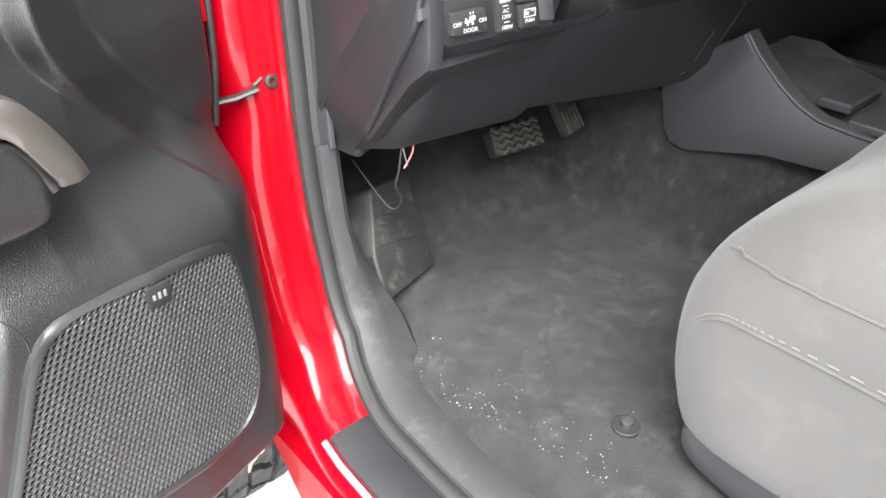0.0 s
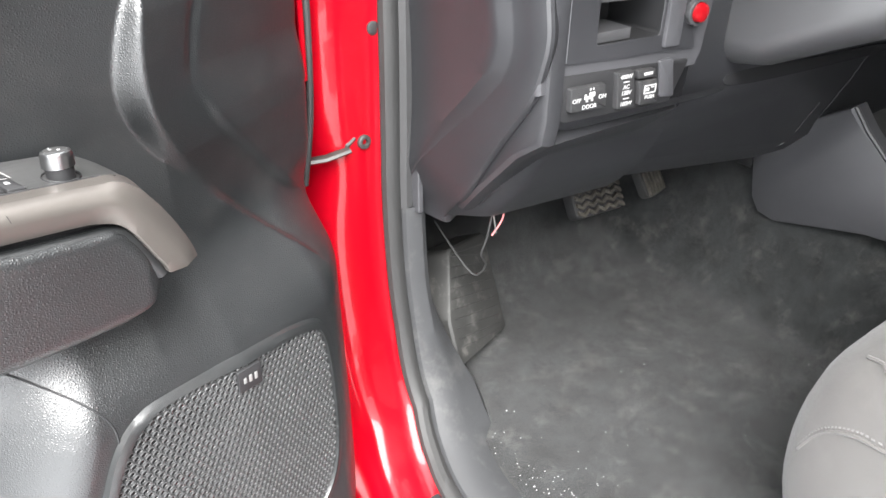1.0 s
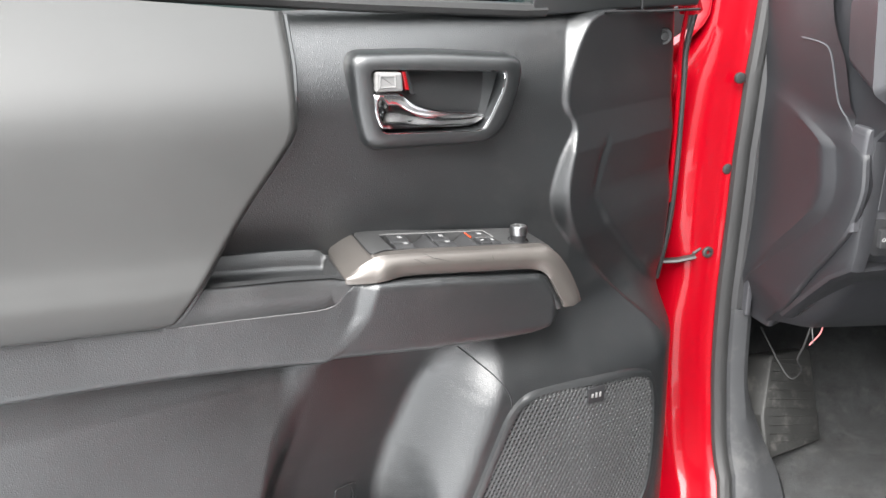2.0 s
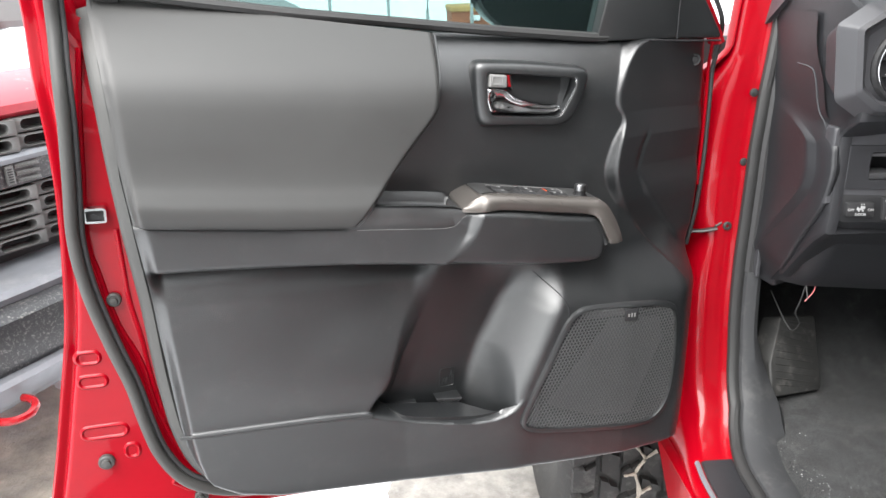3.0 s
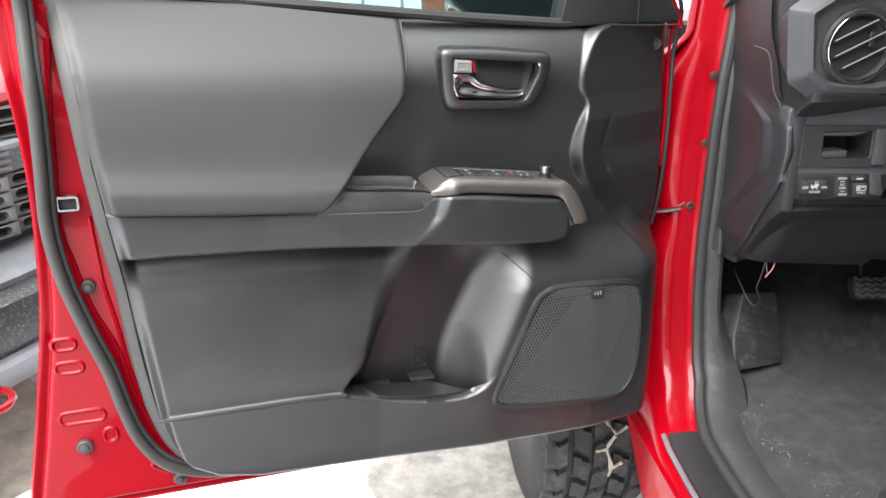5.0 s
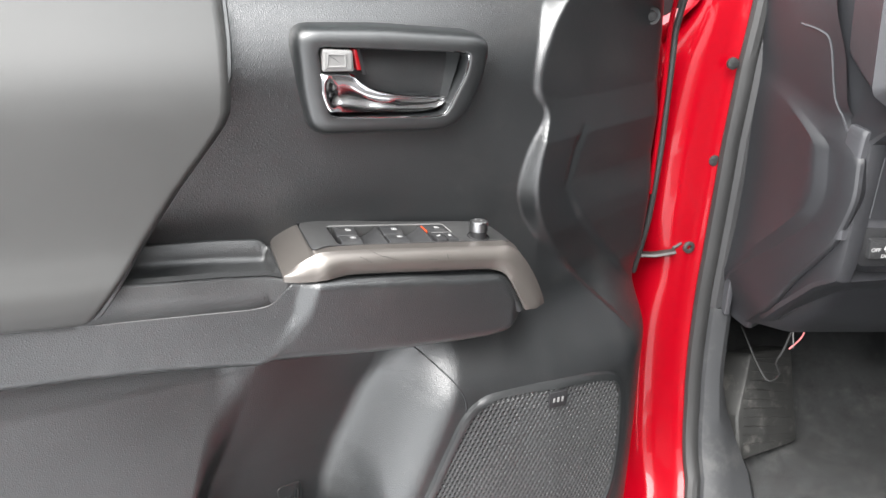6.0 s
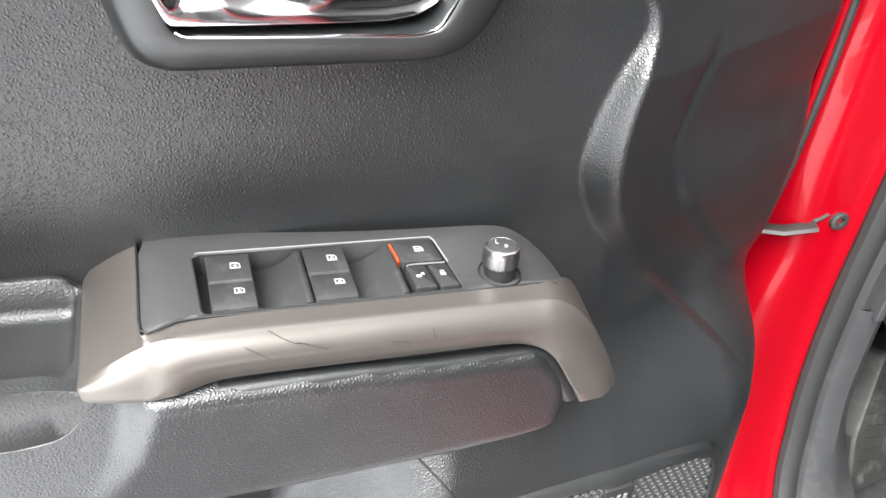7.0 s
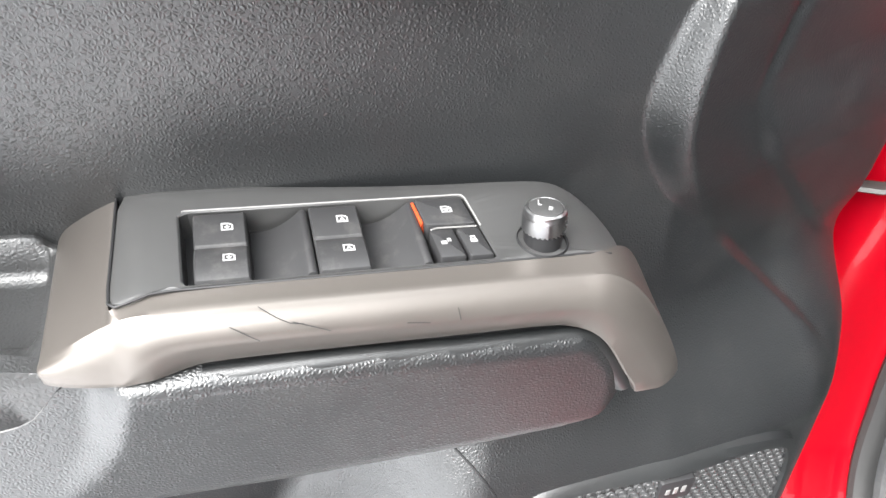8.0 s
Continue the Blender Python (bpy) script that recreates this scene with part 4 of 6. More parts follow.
    part("knob_well", bm, DARK, pull)
    bm = bmesh.new()
    add_disc(bm, c0, ax, [(.0082, -.006), (.0084, .0058), (.0088, .0064)], 36)
    knob = part("mirror_knob", bm, DARK, pull, "round mirror adjuster with a knurled metal ring")
    bm = bmesh.new()
    q = Vector((0, 0, 1)).rotation_difference(ax)
    rings = []
    for j, h in enumerate(np.linspace(.0064, .0134, 9)):
        rings.append([c0 + q @ Vector(((.0089 + .00060 * (1.2 if (k + j) % 2 == 0 else -1.2)) * math.cos(2 * math.pi * k / 56), (.0089 + .00060 * (1.2 if (k + j) % 2 == 0 else -1.2)) * math.sin(2 * math.pi * k / 56), h)) for k in range(56)])
    add_loft(bm, rings)
    part("knurled_ring", bm, KNURL, knob, "", crease=0.05)
    bm = bmesh.new()
    add_disc(bm, c0, ax, [(.0092, .0132), (.0093, .0148), (.0088, .0162), (.0078, .0168), (.0075, .0166), (.002, .0167)], 40)
    part("knob_cap", bm, KNURL, knob, "chrome-rimmed cap")
    bm = bmesh.new()
    add_disc(bm, c0, ax, [(.0073, .0156), (.0073, .0169), (.0069, .0171), (.001, .0171)], 40)
    part("knob_face", bm, TRIM_DARK, knob)
    for txt, du, dw, turn in (("L", .0020, -.0028, -20), ("R", -.0012, .0026, -20)):
        cu = bpy.data.curves.new("knob_letter", "FONT")
        cu.body, cu.size, cu.extrude, cu.align_x, cu.align_y = txt, .0044, .0001, "CENTER", "CENTER"
        t = new("knob_letter", cu)
        t.data.materials.append(WHITE)
        t.parent = knob
        t.matrix_basis = Matrix.Translation(c0 + ax * .0173 + D(du, 0, dw)) @ Matrix.Rotation(radians(-84), 4, "X") @ Matrix.Rotation(radians(turn), 4, "Z")
    # black slab in the slot under the pull stands for its shade
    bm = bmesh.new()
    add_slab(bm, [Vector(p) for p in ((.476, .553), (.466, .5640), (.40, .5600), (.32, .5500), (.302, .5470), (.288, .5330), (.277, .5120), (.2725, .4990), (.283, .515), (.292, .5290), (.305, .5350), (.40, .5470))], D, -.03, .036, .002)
    part("pull_slot_shade", bm, DARK, door)
    # scratches on the bar's upper face
    def face(u, s, h=.0019):
        k = min(range(n), key=lambda i: abs(lines[1][i].x - u) if i < 85 else 9)
        b, c = lines[1][k], lines[2][k]
        p = b.lerp(c, s)
        return D(u, p.y + h, p.z + h)
    for pts in (((.4330, .10), (.4270, .42), (.4225, .62), (.4175, .66)), ((.4215, .60), (.4140, .74), (.4080, .92)), ((.4440, .55), (.4385, .80), (.4340, .98)), ((.3580, .60), (.3578, .95)), ((.3790, .88), (.3700, .95))):
        bm = bmesh.new()
        add_tube(bm, [face(*p) for p in pts], .00017, 5)
        part("scratch", bm, DARK, pull)


pull_and_switches()


def door_details():
    # soft cap of the armrest with its shallow open tray
    bm = bmesh.new()
    rows = []
    face = lambda u, v: float(arm_face(np.array(u), np.array(v))[1]) + .0006
    seam = [(.506, .5590), (.512, .5530), (.5165, .548), (.525, .5395), (.545, .5370), (.60, .5395), (.66, .5420), (.70, .543)]
    lid = [(.0, 0), (.02, 0), (.55, 0), (.84, -.0006), (.95, -.0026), (1.0, -.0065)]
    well = [(-.0002, .0360), (-.0022, .0280), (-.0052, .0205), (-.0080, .0175), (-.0140, .0155), (-.0160, .0120), (-.0162, .0), (-.0165, -.0240), (-.0145, -.0290), (-.0105, -.0310), (.0035, -.0325), (.0045, -.0345), (.0035, -.0400)]
    for u, f in [(.5062, 1), (.5085, 1), (.5110, 1), (.5140, 1), (.5165, .94), (.5185, .55), (.5205, .12)] + [(.523 + .0055 * k, 0) for k in range(30)]:
        rim = float(curve_at([(.50, .5620), (.512, .5638), (.526, .5690), (.57, .5735), (.61, .5757), (.635, .5775), (.70, .581)], u))
        low = float(curve_at(seam, u))
        row = []
        for q, dw in lid:
            v = low + (rim - low) * q
            row.append(D(u, v, face(u, v) + dw - (.0010 if q == 0 else 0)))
        for dv, w in well:
            row.append(D(u, rim + dv * (1 - f), w))
        rows.append(row)
    add_grid(bm, rows)
    part("armrest_cap", bm, ARM_VINYL, door, "soft armrest cap with a shallow open tray", crease=1.2)
    # rounded top edge of the armrest under the pull, and the lip of the pocket wall
    bm = bmesh.new()
    tp = [(.2725, .499), (.2790, .511), (.2865, .525), (.294, .5355), (.302, .5395), (.32, .5415), (.36, .5462), (.40, .5518), (.43, .5550), (.448, .5566), (.458, .5574)]
    add_tube(bm, [D(p.x, p.y - .0048, .0420) for p in spline([(a, b, 0) for a, b in tp], 70)], .0055, 12)
    part("armrest_edge", bm, PANEL_SMOOTH, door)
    bm = bmesh.new()
    lp = [(.655, .2405), (.70, .2440), (.80, .2455), (.94, .2460)]
    add_tube(bm, [D(p.x, p.y - .0025, .0405) for p in spline([(a, b, 0) for a, b in lp], 60)], .0030, 8)
    part("pocket_lip", bm, PANEL, door)
    # seam of the armrest cap
    bm = bmesh.new()
    line = [(.672, .5420), (.66, .5420), (.60, .5395), (.545, .5365), (.525, .5390), (.5165, .548), (.512, .554), (.508, .559)]
    pts = []
    for u, v in resample([Vector(p) for p in chaikin([Vector(p) for p in line], 2, False)], 40, False):
        pts.append(D(u, v, float(arm_face(np.array(u), np.array(v))[1]) - .0001))
    add_tube(bm, pts, .0005, 5)
    part("armrest_seam", bm, GREY_PLASTIC, door)
    # seam on the speaker housing
    bm = bmesh.new()
    pts = []
    for u, v in resample(chaikin([Vector(p) for p in ((.372, .436), (.352, .4183), (.334, .4025), (.3222, .3828), (.3250, .355), (.338, .320))], 2, False), 30, False):
        pts.append(D(u, v, float(panel_w(np.array([u]), np.array([v]))[0]) + .0001))
    add_tube(bm, pts, .0009, 5)
    part("housing_seam", bm, DARK, door)
    # bottle holders in the pocket
    for u, r in ((.594, .0), (.514, .003)):
        bm = bmesh.new()
        add_slab(bm, [Vector(p) for p in ((u + .022, .2245 - r), (u - .024, .2200 - r), (u - .010, .2120), (u - .006, .190), (u + .006, .190), (u + .009, .2130))], D, -.050, -.009, .003)
        tab = part("holder_tab", bm, PANEL_SMOOTH, door)
        # paler tube stands for the glossy highlight along the tab's rim
        bm = bmesh.new()
        add_tube(bm, [D(a, b, -.0082) for a, b in ((u + .0215, .2245 - r), (u - .0235, .2202 - r), (u - .0045, .2045), (u + .004, .2045), (u + .0215, .2245 - r))], .0010, 6)
        part("tab_rim_glint", bm, VENT_GREY, tab)
    # moulded square symbol in the pocket
    bm = bmesh.new()

    def on(u, v, h=.0042):
        return D(u, v, float(panel_w(np.array([u]), np.array([v]))[0]) + h)
    o = rrect(.511, .2485, .027, .037, .004)
    add_tube(bm, [on(p.x, p.y) for p in o + o[:1]], .0009, 5)
    for line in ([(.5175, .2360), (.5125, .2360), (.5110, .2480), (.5190, .2480), (.5175, .2360)], [(.5180, .2400), (.5110, .2450)], [(.5030, .2350), (.5010, .2480), (.5030, .2600), (.5050, .2480), (.5040, .2350)]):
        add_tube(bm, [on(a, b) for a, b in line], .0010, 5)
    part("moulded_symbol", bm, PANEL_SMOOTH, door)
    # screw cap on the front edge
    bm = bmesh.new()
    add_disc(bm, D(.052, .767, -.1015), (-.35, 0, 1), [(.011, -.004), (.011, .002), (.0095, .004), (.006, .003), (.005, .0055), (.001, .006)], 20)
    part("trim_clip", bm, SWITCH, door)
    # belt seal and glass
    bm = bmesh.new()
    line = [D(u, float(curve_at([(.0, .806), (.19, .806), (.25, .800), (.46, .812), (.75, .833), (1.0, .858)], u)) + .004, -.075) for u in np.linspace(.24, 1.0, 30)]
    add_tube(bm, line, .008, 8)
    part("belt_seal", bm, RUBBER, door, "black rubber glass seal")
    bm = bmesh.new()
    pane = [(.235, .79), (.235, 1.06), (.38, 1.21), (.62, 1.25), (.92, 1.225), (.985, 1.15), (1.01, .98), (1.015, .84)]
    o = [Vector(p) for p in pane]
    add_loft(bm, [[D(p.x, p.y, w - .03 * max(0, p.y - .83)) for p in o] for w in (-.088, -.092)])
    g = part("window_pane", bm, WINDOW, door, "green-tinted raised window glass")
    g.visible_shadow = False
    # black corner panel with the mirror
    bm = bmesh.new()
    add_slab(bm, [Vector(p) for p in ((.262, .798), (.24, .92), (.232, 1.06), (.215, 1.065), (.155, .99), (.078, .884), (.034, .822), (.03, .805), (.12, .803))], D, -.11, -.068, .006)
    part("corner_panel", bm, PANEL_SMOOTH, door, "dark plastic corner cover")
    bm = bmesh.new()
    add_tube(bm, [D(.118, .803, -.062), D(.119, .85, -.063), D(.117, .95, -.064)], .0013, 5)
    add_tube(bm, [D(.03, .801, -.066), D(.10, .8005, -.062), D(.17, .8015, -.062)], .0016, 5)
    part("corner_seam", bm, DARK, door)
    # mirror
    bm = bmesh.new()
    m0 = [(.375, .88), (.360, .835), (.330, .803), (.290, .795), (.215, .794), (.188, .808), (.172, .85), (.170, .97), (.19, 1.03), (.25, 1.05), (.33, 1.04), (.37, 1.0)]
    mo = resample(chaikin([Vector(p) for p in m0], 2), 64)
    add_loft(bm, [[D(p.x, p.y, w - .80 * (p.x - .27) - .10 * (p.y - .92)) for p in q] for q, w in ((inset(mo, .012), -.292), (inset(mo, .006), -.285), (inset(mo, .001), -.288), (mo, -.300), (inset(mo, .004), -.34), (inset(mo, .03), -.385), (inset(mo, .07), -.40))], (False, True))
    hs = part("mirror_housing", bm, BLACK, door, "glossy black mirror housing")
    bm = bmesh.new()
    add_loft(bm, [[D(p.x, p.y, w - .80 * (p.x - .27) - .10 * (p.y - .92)) for p in inset(mo, i)] for i, w in ((.005, -.290), (.007, -.286))], (True, True))
    part("mirror_glass", bm, material("mirror_glass", (.82, .86, .86), 0.03, metal=1.0, vary=0.02), hs, "silvered mirror glass")
    bm = bmesh.new()
    add_tube(bm, [D(.19, .84, -.30), D(.17, .83, -.2), D(.17, .83, -.10)], .03, 12, flat=.8)
    part("mirror_arm", bm, BLACK, door)


door_details()

from mathutils.bvhtree import BVHTree


# ---- the truck's body round the door opening ----
body = thing("pickup_truck_body", "red pickup truck body with the driver's door opening", "truck")

JAMB = [(.14, 1.95), (.075, 1.62), (.045, 1.45), (.022, 1.33), (.006, 1.20), (-.002, 1.06), (-.008, .93), (-.022, .83), (-.050, .745), (-.095, .688), (-.160, .652), (-.26, .636), (-.45, .630), (-1.3, .630)]


def jamb_path(n=70):
    return [(p.x, p.y) for p in spline([(a, b, 0) for a, b in JAMB], n)]


def sweep(bm, section, path=None, n=70, close=False):
    """section(s, y, z): points (x, out) where out runs square to the jamb towards the cabin opening."""
    path = path or jamb_path(n)
    rows = []
    for i, (y, z) in enumerate(path):
        a, b = path[max(i - 1, 0)], path[min(i + 1, len(path) - 1)]
        t = Vector((b[0] - a[0], b[1] - a[1])).normalized()
        nrm = Vector((t.y, -t.x))
        rows.append([Vector((x, y + nrm.x * o, z + nrm.y * o)) for x, o in section(i / (len(path) - 1), y, z)])
    if close:
        add_loft(bm, rows)
    else:
        add_grid(bm, rows)


def shift(y, z):
    """How far the jamb stands inboard: the pillar leans inwards, the sill runs outboard."""
    return float(curve_at([(.60, -.046), (.64, -.044), (.66, -.030), (.70, -.012), (.80, -.004), (1.0, 0), (1.2, .010), (1.3, .022), (1.46, .052), (1.95, .16)], z))


def red_jamb():
    bm = bmesh.new()

    def sec(s, y, z):
        k = shift(y, z)
        low = float(ss(.80, .66, z)) if z < .80 else 0.0
        wave = .010 * math.exp(-((z - 1.02) / .05) ** 2) + .006 * math.exp(-((z - 1.33) / .06) ** 2)
        up = float(ss(1.30, 1.39, z))
        f = 1 - .92 * up
        return [(k + a * (f * (1 - .60 * low) if a < 0 else 1), o * (1 - .75 * up) if a < -.05 else o) for a, o in ((-.10, -.16), (-.085 + .01 * low, -.075 + .05 * low), (-.062, -.066 + .052 * low), (-.040 + wave, -.058 + .05 * low), (-.030 + wave, -.030 + .024 * low), (-.020 + wave, -.010 + .008 * low),
                (-.008 + wave, -.001), (.010, .0015), (.030, .001), (.046, .002), (.053, .006), (.058, .006), (.062, -.004), (.066, -.02))]
    sweep(bm, sec, n=110)
    part("hinge_pillar", bm, RED, body, "glossy red painted hinge pillar and sill", crease=1.0)


red_jamb()


def jamb_parts():
    # scuff plate on the sill
    bm = bmesh.new()
    path = [(-.178, .645), (-.26, .6365), (-.45, .6305), (-1.3, .6305)]
    path = [(p.x, p.y) for p in spline([(a, b, 0) for a, b in path], 30)]
    rows = []
    for y, z in path:
        k = shift(y, z)
        rows.append([Vector((k + a, y, z + h)) for a, h in ((-.008, .000), (-.007, .005), (.000, .0065), (.048, .0065), (.053, .005), (.054, 0))])
    add_grid(bm, rows)
    bm.faces.new([bm.verts.new(p + Vector((0, .0005, -.0005))) for p in rows[0]])
    part("scuff_plate", bm, DASH, body, "matte black plastic sill plate")
    # bright edge strip outside of it
    bm = bmesh.new()
    add_tube(bm, [(shift(y, z) - .016, y, z + .003) for y, z in path], .005, 6)
    part("sill_strip", bm, SILVER, body)
    # opening seal: tube and carrier
    bm = bmesh.new()
    sweep(bm, lambda s, y, z: [(shift(y, z) + .060 + .012 * math.cos(a), .010 + .010 * math.sin(a)) for a in np.linspace(0, 2 * math.pi, 10, endpoint=False)], n=110, close=True)
    part("opening_seal", bm, RUBBER, body, "black rubber door opening seal")
    bm = bmesh.new()
    sweep(bm, lambda s, y, z: [(shift(y, z) + .066, .004), (shift(y, z) + .069, .016), (shift(y, z) + .076, .020), (shift(y, z) + .090, .0195), (shift(y, z) + .098, .016), (shift(y, z) + .102, .006), (shift(y, z) + .103, -.03)],
          path=[q for q in jamb_path(110) if q[1] > .955])
    part("seal_lip", bm, SEAL_DARK, body, "grey cloth-covered seal lip")
    # kick panel and sill trim
    def trim(s, y, z):
        k = shift(y, z)
        low = float(1 - ss(.63, .86, z))
        return [(k + .066, -.01), (k + .069, .012), (k + .074, .020), (k + .082, .0235), (k + .094 + .014 * low, .024), (k + .103 + .026 * low, .018 - .004 * low), (k + .109 + .055 * low, .002), (k + .113 + .07 * low, -.04 + .02 * low), (k + .118 + .075 * low, -.16 + .11 * low)]
    for name, lo, hi, sink in (("kick_panel", .676, .964, 0.0), ("sill_trim", .60, .684, .0012)):
        bm = bmesh.new()
        sweep(bm, lambda s, y, z: [(a, o - sink) for a, o in trim(s, y, z)], path=[q for q in jamb_path(160) if lo <= q[1] < hi])
        part(name, bm, KICK, body, "scuffed grey plastic trim")
    # black plugs of the pillar, the hinge bolts and the rubber stop
    for x, y, z, r in ((.060, -.003, 1.303, .0075), (.0545, -.003, 1.176, .0075)):
        bm = bmesh.new()
        add_disc(bm, (x, y + .004, z), (0, -1, 0), [(r, -.004), (r, .0004), (r * .8, .0012), (.001, .0014)], 16)
        part("pillar_plug", bm, RUBBER, body)
    for z in (1.245, .90):
        bm = bmesh.new()
        add_box(bm, (-.010, .058, z), (.07, .014, .075), .005)
        add_tube(bm, [(-.045, .045, z - .05), (-.045, .045, z + .05)], .011, 12)
        h = part("door_hinge", bm, RED, body, "red painted door hinge")
        bm = bmesh.new()
        add_disc(bm, (.010, .050, z), (0, -1, 0), [(.012, -.004), (.012, .003), (.009, .004), (.009, .012), (.006, .013)], 12)
        part("hinge_bolt", bm, STEEL, h)
    bm = bmesh.new()
    add_disc(bm, (-.010, .044, .965), (-.3, -1, 0), [(.015, -.02), (.015, .004), (.011, .010), (.003, .011)], 16)
    part("rubber_stop", bm, RUBBER, body)


jamb_parts()


def check_strap():
    st = thing("door_check_strap", "greasy steel door check strap bolted to the pillar", "door strap")
    bm = bmesh.new()
    add_tube(bm, [(-.10, .040, 1.034), (-.05, .014, 1.041), (-.015, -.004, 1.046), (.012, -.006, 1.050)], .0075, 8, flat=.45)
    part("strap_bar", bm, STEEL, st)
    bm = bmesh.new()
    add_slab(bm, round_poly(((.004, 1.043), (.012, 1.060), (.030, 1.066), (.044, 1.060), (.046, 1.046), (.030, 1.041)), .004), lambda a, b, c: Vector((a, .008 - c, b)), -.004, .0045, .0015)
    add_tube(bm, [(.006, .003, 1.047), (.012, -.002, 1.054), (.022, -.001, 1.060)], .0035, 6)
    part("strap_bracket", bm, STEEL, st)
    bm = bmesh.new()
    add_disc(bm, (.032, .002, 1.053), (.1, -1, .1), [(.0125, -.004), (.0125, .001), (.0112, .002), (.0085, .0022), (.0085, .0085), (.0070, .0095), (.0040, .0095), (.0030, .004)], 12)
    part("strap_bolt", bm, STEEL, st)


check_strap()


def fender_and_cab():
    # front wing behind the pillar, with its wheel arch lip
    bm = bmesh.new()
    rows = []
    for y in np.linspace(.075, 1.35, 40):
        arch = .86 if y < .10 else None
        r = math.sqrt(max(.0, .50 ** 2 - (y - .58) ** 2))
        low = max(.60, .43 + r) if abs(y - .58) < .5 else .60
        row = []
        for k in range(9):
            f = k / 8
            z = low + (1.24 - low) * f
            row.append(Vector((-.105 + .05 * f * f - .02 * math.exp(-((f - .05) / .15) ** 2), y, z)))
        row += [Vector((-.02, y, 1.285)), Vector((.12, y, 1.31)), Vector((.8, y, 1.35)), Vector((1.48, y, 1.31)), Vector((1.63, y, 1.25)), Vector((1.72, y, 1.0)), Vector((1.72, y, .62))]
        rows.append(row)
    add_grid(bm, rows)
    part("front_fender", bm, RED, body, "glossy red front wing and bonnet", crease=1.0)
    bm = bmesh.new()
    rows = []
    for k in range(24):
        a = radians(10 + 160 * k / 23)
        rows.append([Vector((x, .58 - .50 * math.cos(a), .43 + .50 * math.sin(a))) for x in (-.10, .05, .30, .35)])
    add_grid(bm, rows)
    part("wheel_liner", bm, DARK, body)
    # sill side and the underside
    bm = bmesh.new()
    add_slab(bm, [Vector(p) for p in ((-1.5, .44), (-.02, .44), (.06, .50), (.06, .60), (-.05, .61), (-1.5, .61))], lambda a, b, c: Vector((-.082 + c + .8 * (.61 - b), a, b)), -.0, .02, .004)
    part("rocker_panel", bm, RED, body)
    # roof, rear wall, far side, bulkhead: plain closing walls of the cab
    # opaque dark side and rear panels added to cut fill light and red reflections
    for name, c, size, mt in (("cab_roof", (.80, -1.14, 1.98), (1.55, 2.27, .05), CLOTH), ("rear_wall", (.80, -2.27, 1.15), (1.62, .05, 1.1), DASH), ("far_side_wall", (1.60, -.95, .925), (.05, 2.6, .70), VENT_GREY),
                              ("bulkhead", (.80, .37, .95), (1.6, .04, .85), DARK), ("floor_pan", (.80, -.95, .585), (1.55, 2.6, .03), DARK), ("rear_pillar", (.03, -1.24, 1.3), (.04, .07, 1.35), RED), ("pillar_lining", (.09, -1.29, 1.3), (.08, .13, 1.35), DARK), ("rear_door_dark_block", (.02, -1.78, .87), (.05, 1.0, .54), DARK),
                              ("rear_side_dark_block", (.03, -1.78, 1.46), (.02, 1.0, .62), BLACK), ("far_side_light_block", (1.60, -1.2, 1.62), (.03, 2.1, .68), BLACK), ("rear_light_block", (.80, -2.27, 1.83), (1.62, .04, .26), BLACK), ("load_bed", (.81, -3.18, .92), (1.70, 1.75, .56), RED)):
        bm = bmesh.new()
        add_box(bm, c, size, .01)
        part(name, bm, mt, body)
    # windscreen pillar trim and glass
    bm = bmesh.new()
    add_loft(bm, [[Vector((.10, .06, 1.42)), Vector((1.52, .06, 1.42)), Vector((1.40, -.62, 1.96)), Vector((.19, -.62, 1.96))], [Vector((.10, .066, 1.425)), Vector((1.52, .066, 1.425)), Vector((1.40, -.614, 1.965)), Vector((.19, -.614, 1.965))]])
    g = part("windscreen", bm, WINDSHIELD, body, "clear windscreen glass")
    g.visible_shadow = False
    bm = bmesh.new()
    add_loft(bm, [[Vector((.075 + dx * .06 + k * .10, .085 - k * .70 + dy * .07, 1.38 + k * .58)) for dx, dy in ((0, 0), (1, .2), (1.1, .9), (.1, 1))] for k in np.linspace(0, 1, 8)])
    part("pillar_cover", bm, DASH_GREY, body, "dark grey windscreen pillar cover")


fender_and_cab()

# ---- footwell ----


def carpet():
    bm = bmesh.new()
    rng = random.Random(4)
    rows = []
    for y in np.linspace(-1.2, .36, 90):
        row = []
        for x in np.linspace(.075, .95, 60):
            z = .662 + .35 * float(ss(.02, .42, y)) + .012 * math.sin(x * 9 + y * 5) * float(ss(-.3, .1, y))
            z += .32 * float(ss(.60, .80, x)) * float(ss(-.9, -.1, y) * .5 + .5) * .9
            z += .05 * float(1 - ss(.09, .20, x)) * float(ss(-.10, .06, y))
            z -= .03 * float(1 - ss(.075, .105, x))
            z += .0035 * noise.noise(Vector((x * 14, y * 14, 0))) + .0015 * noise.noise(Vector((x * 60, y * 60, 3)))
            row.append(Vector((x, y, z)))
        rows.append(row)
    add_grid(bm, rows)
    solo("carpet", bm, CARPET, "worn dark grey carpet with dust and lint", "carpet", kind="structure", crease=2)


carpet()


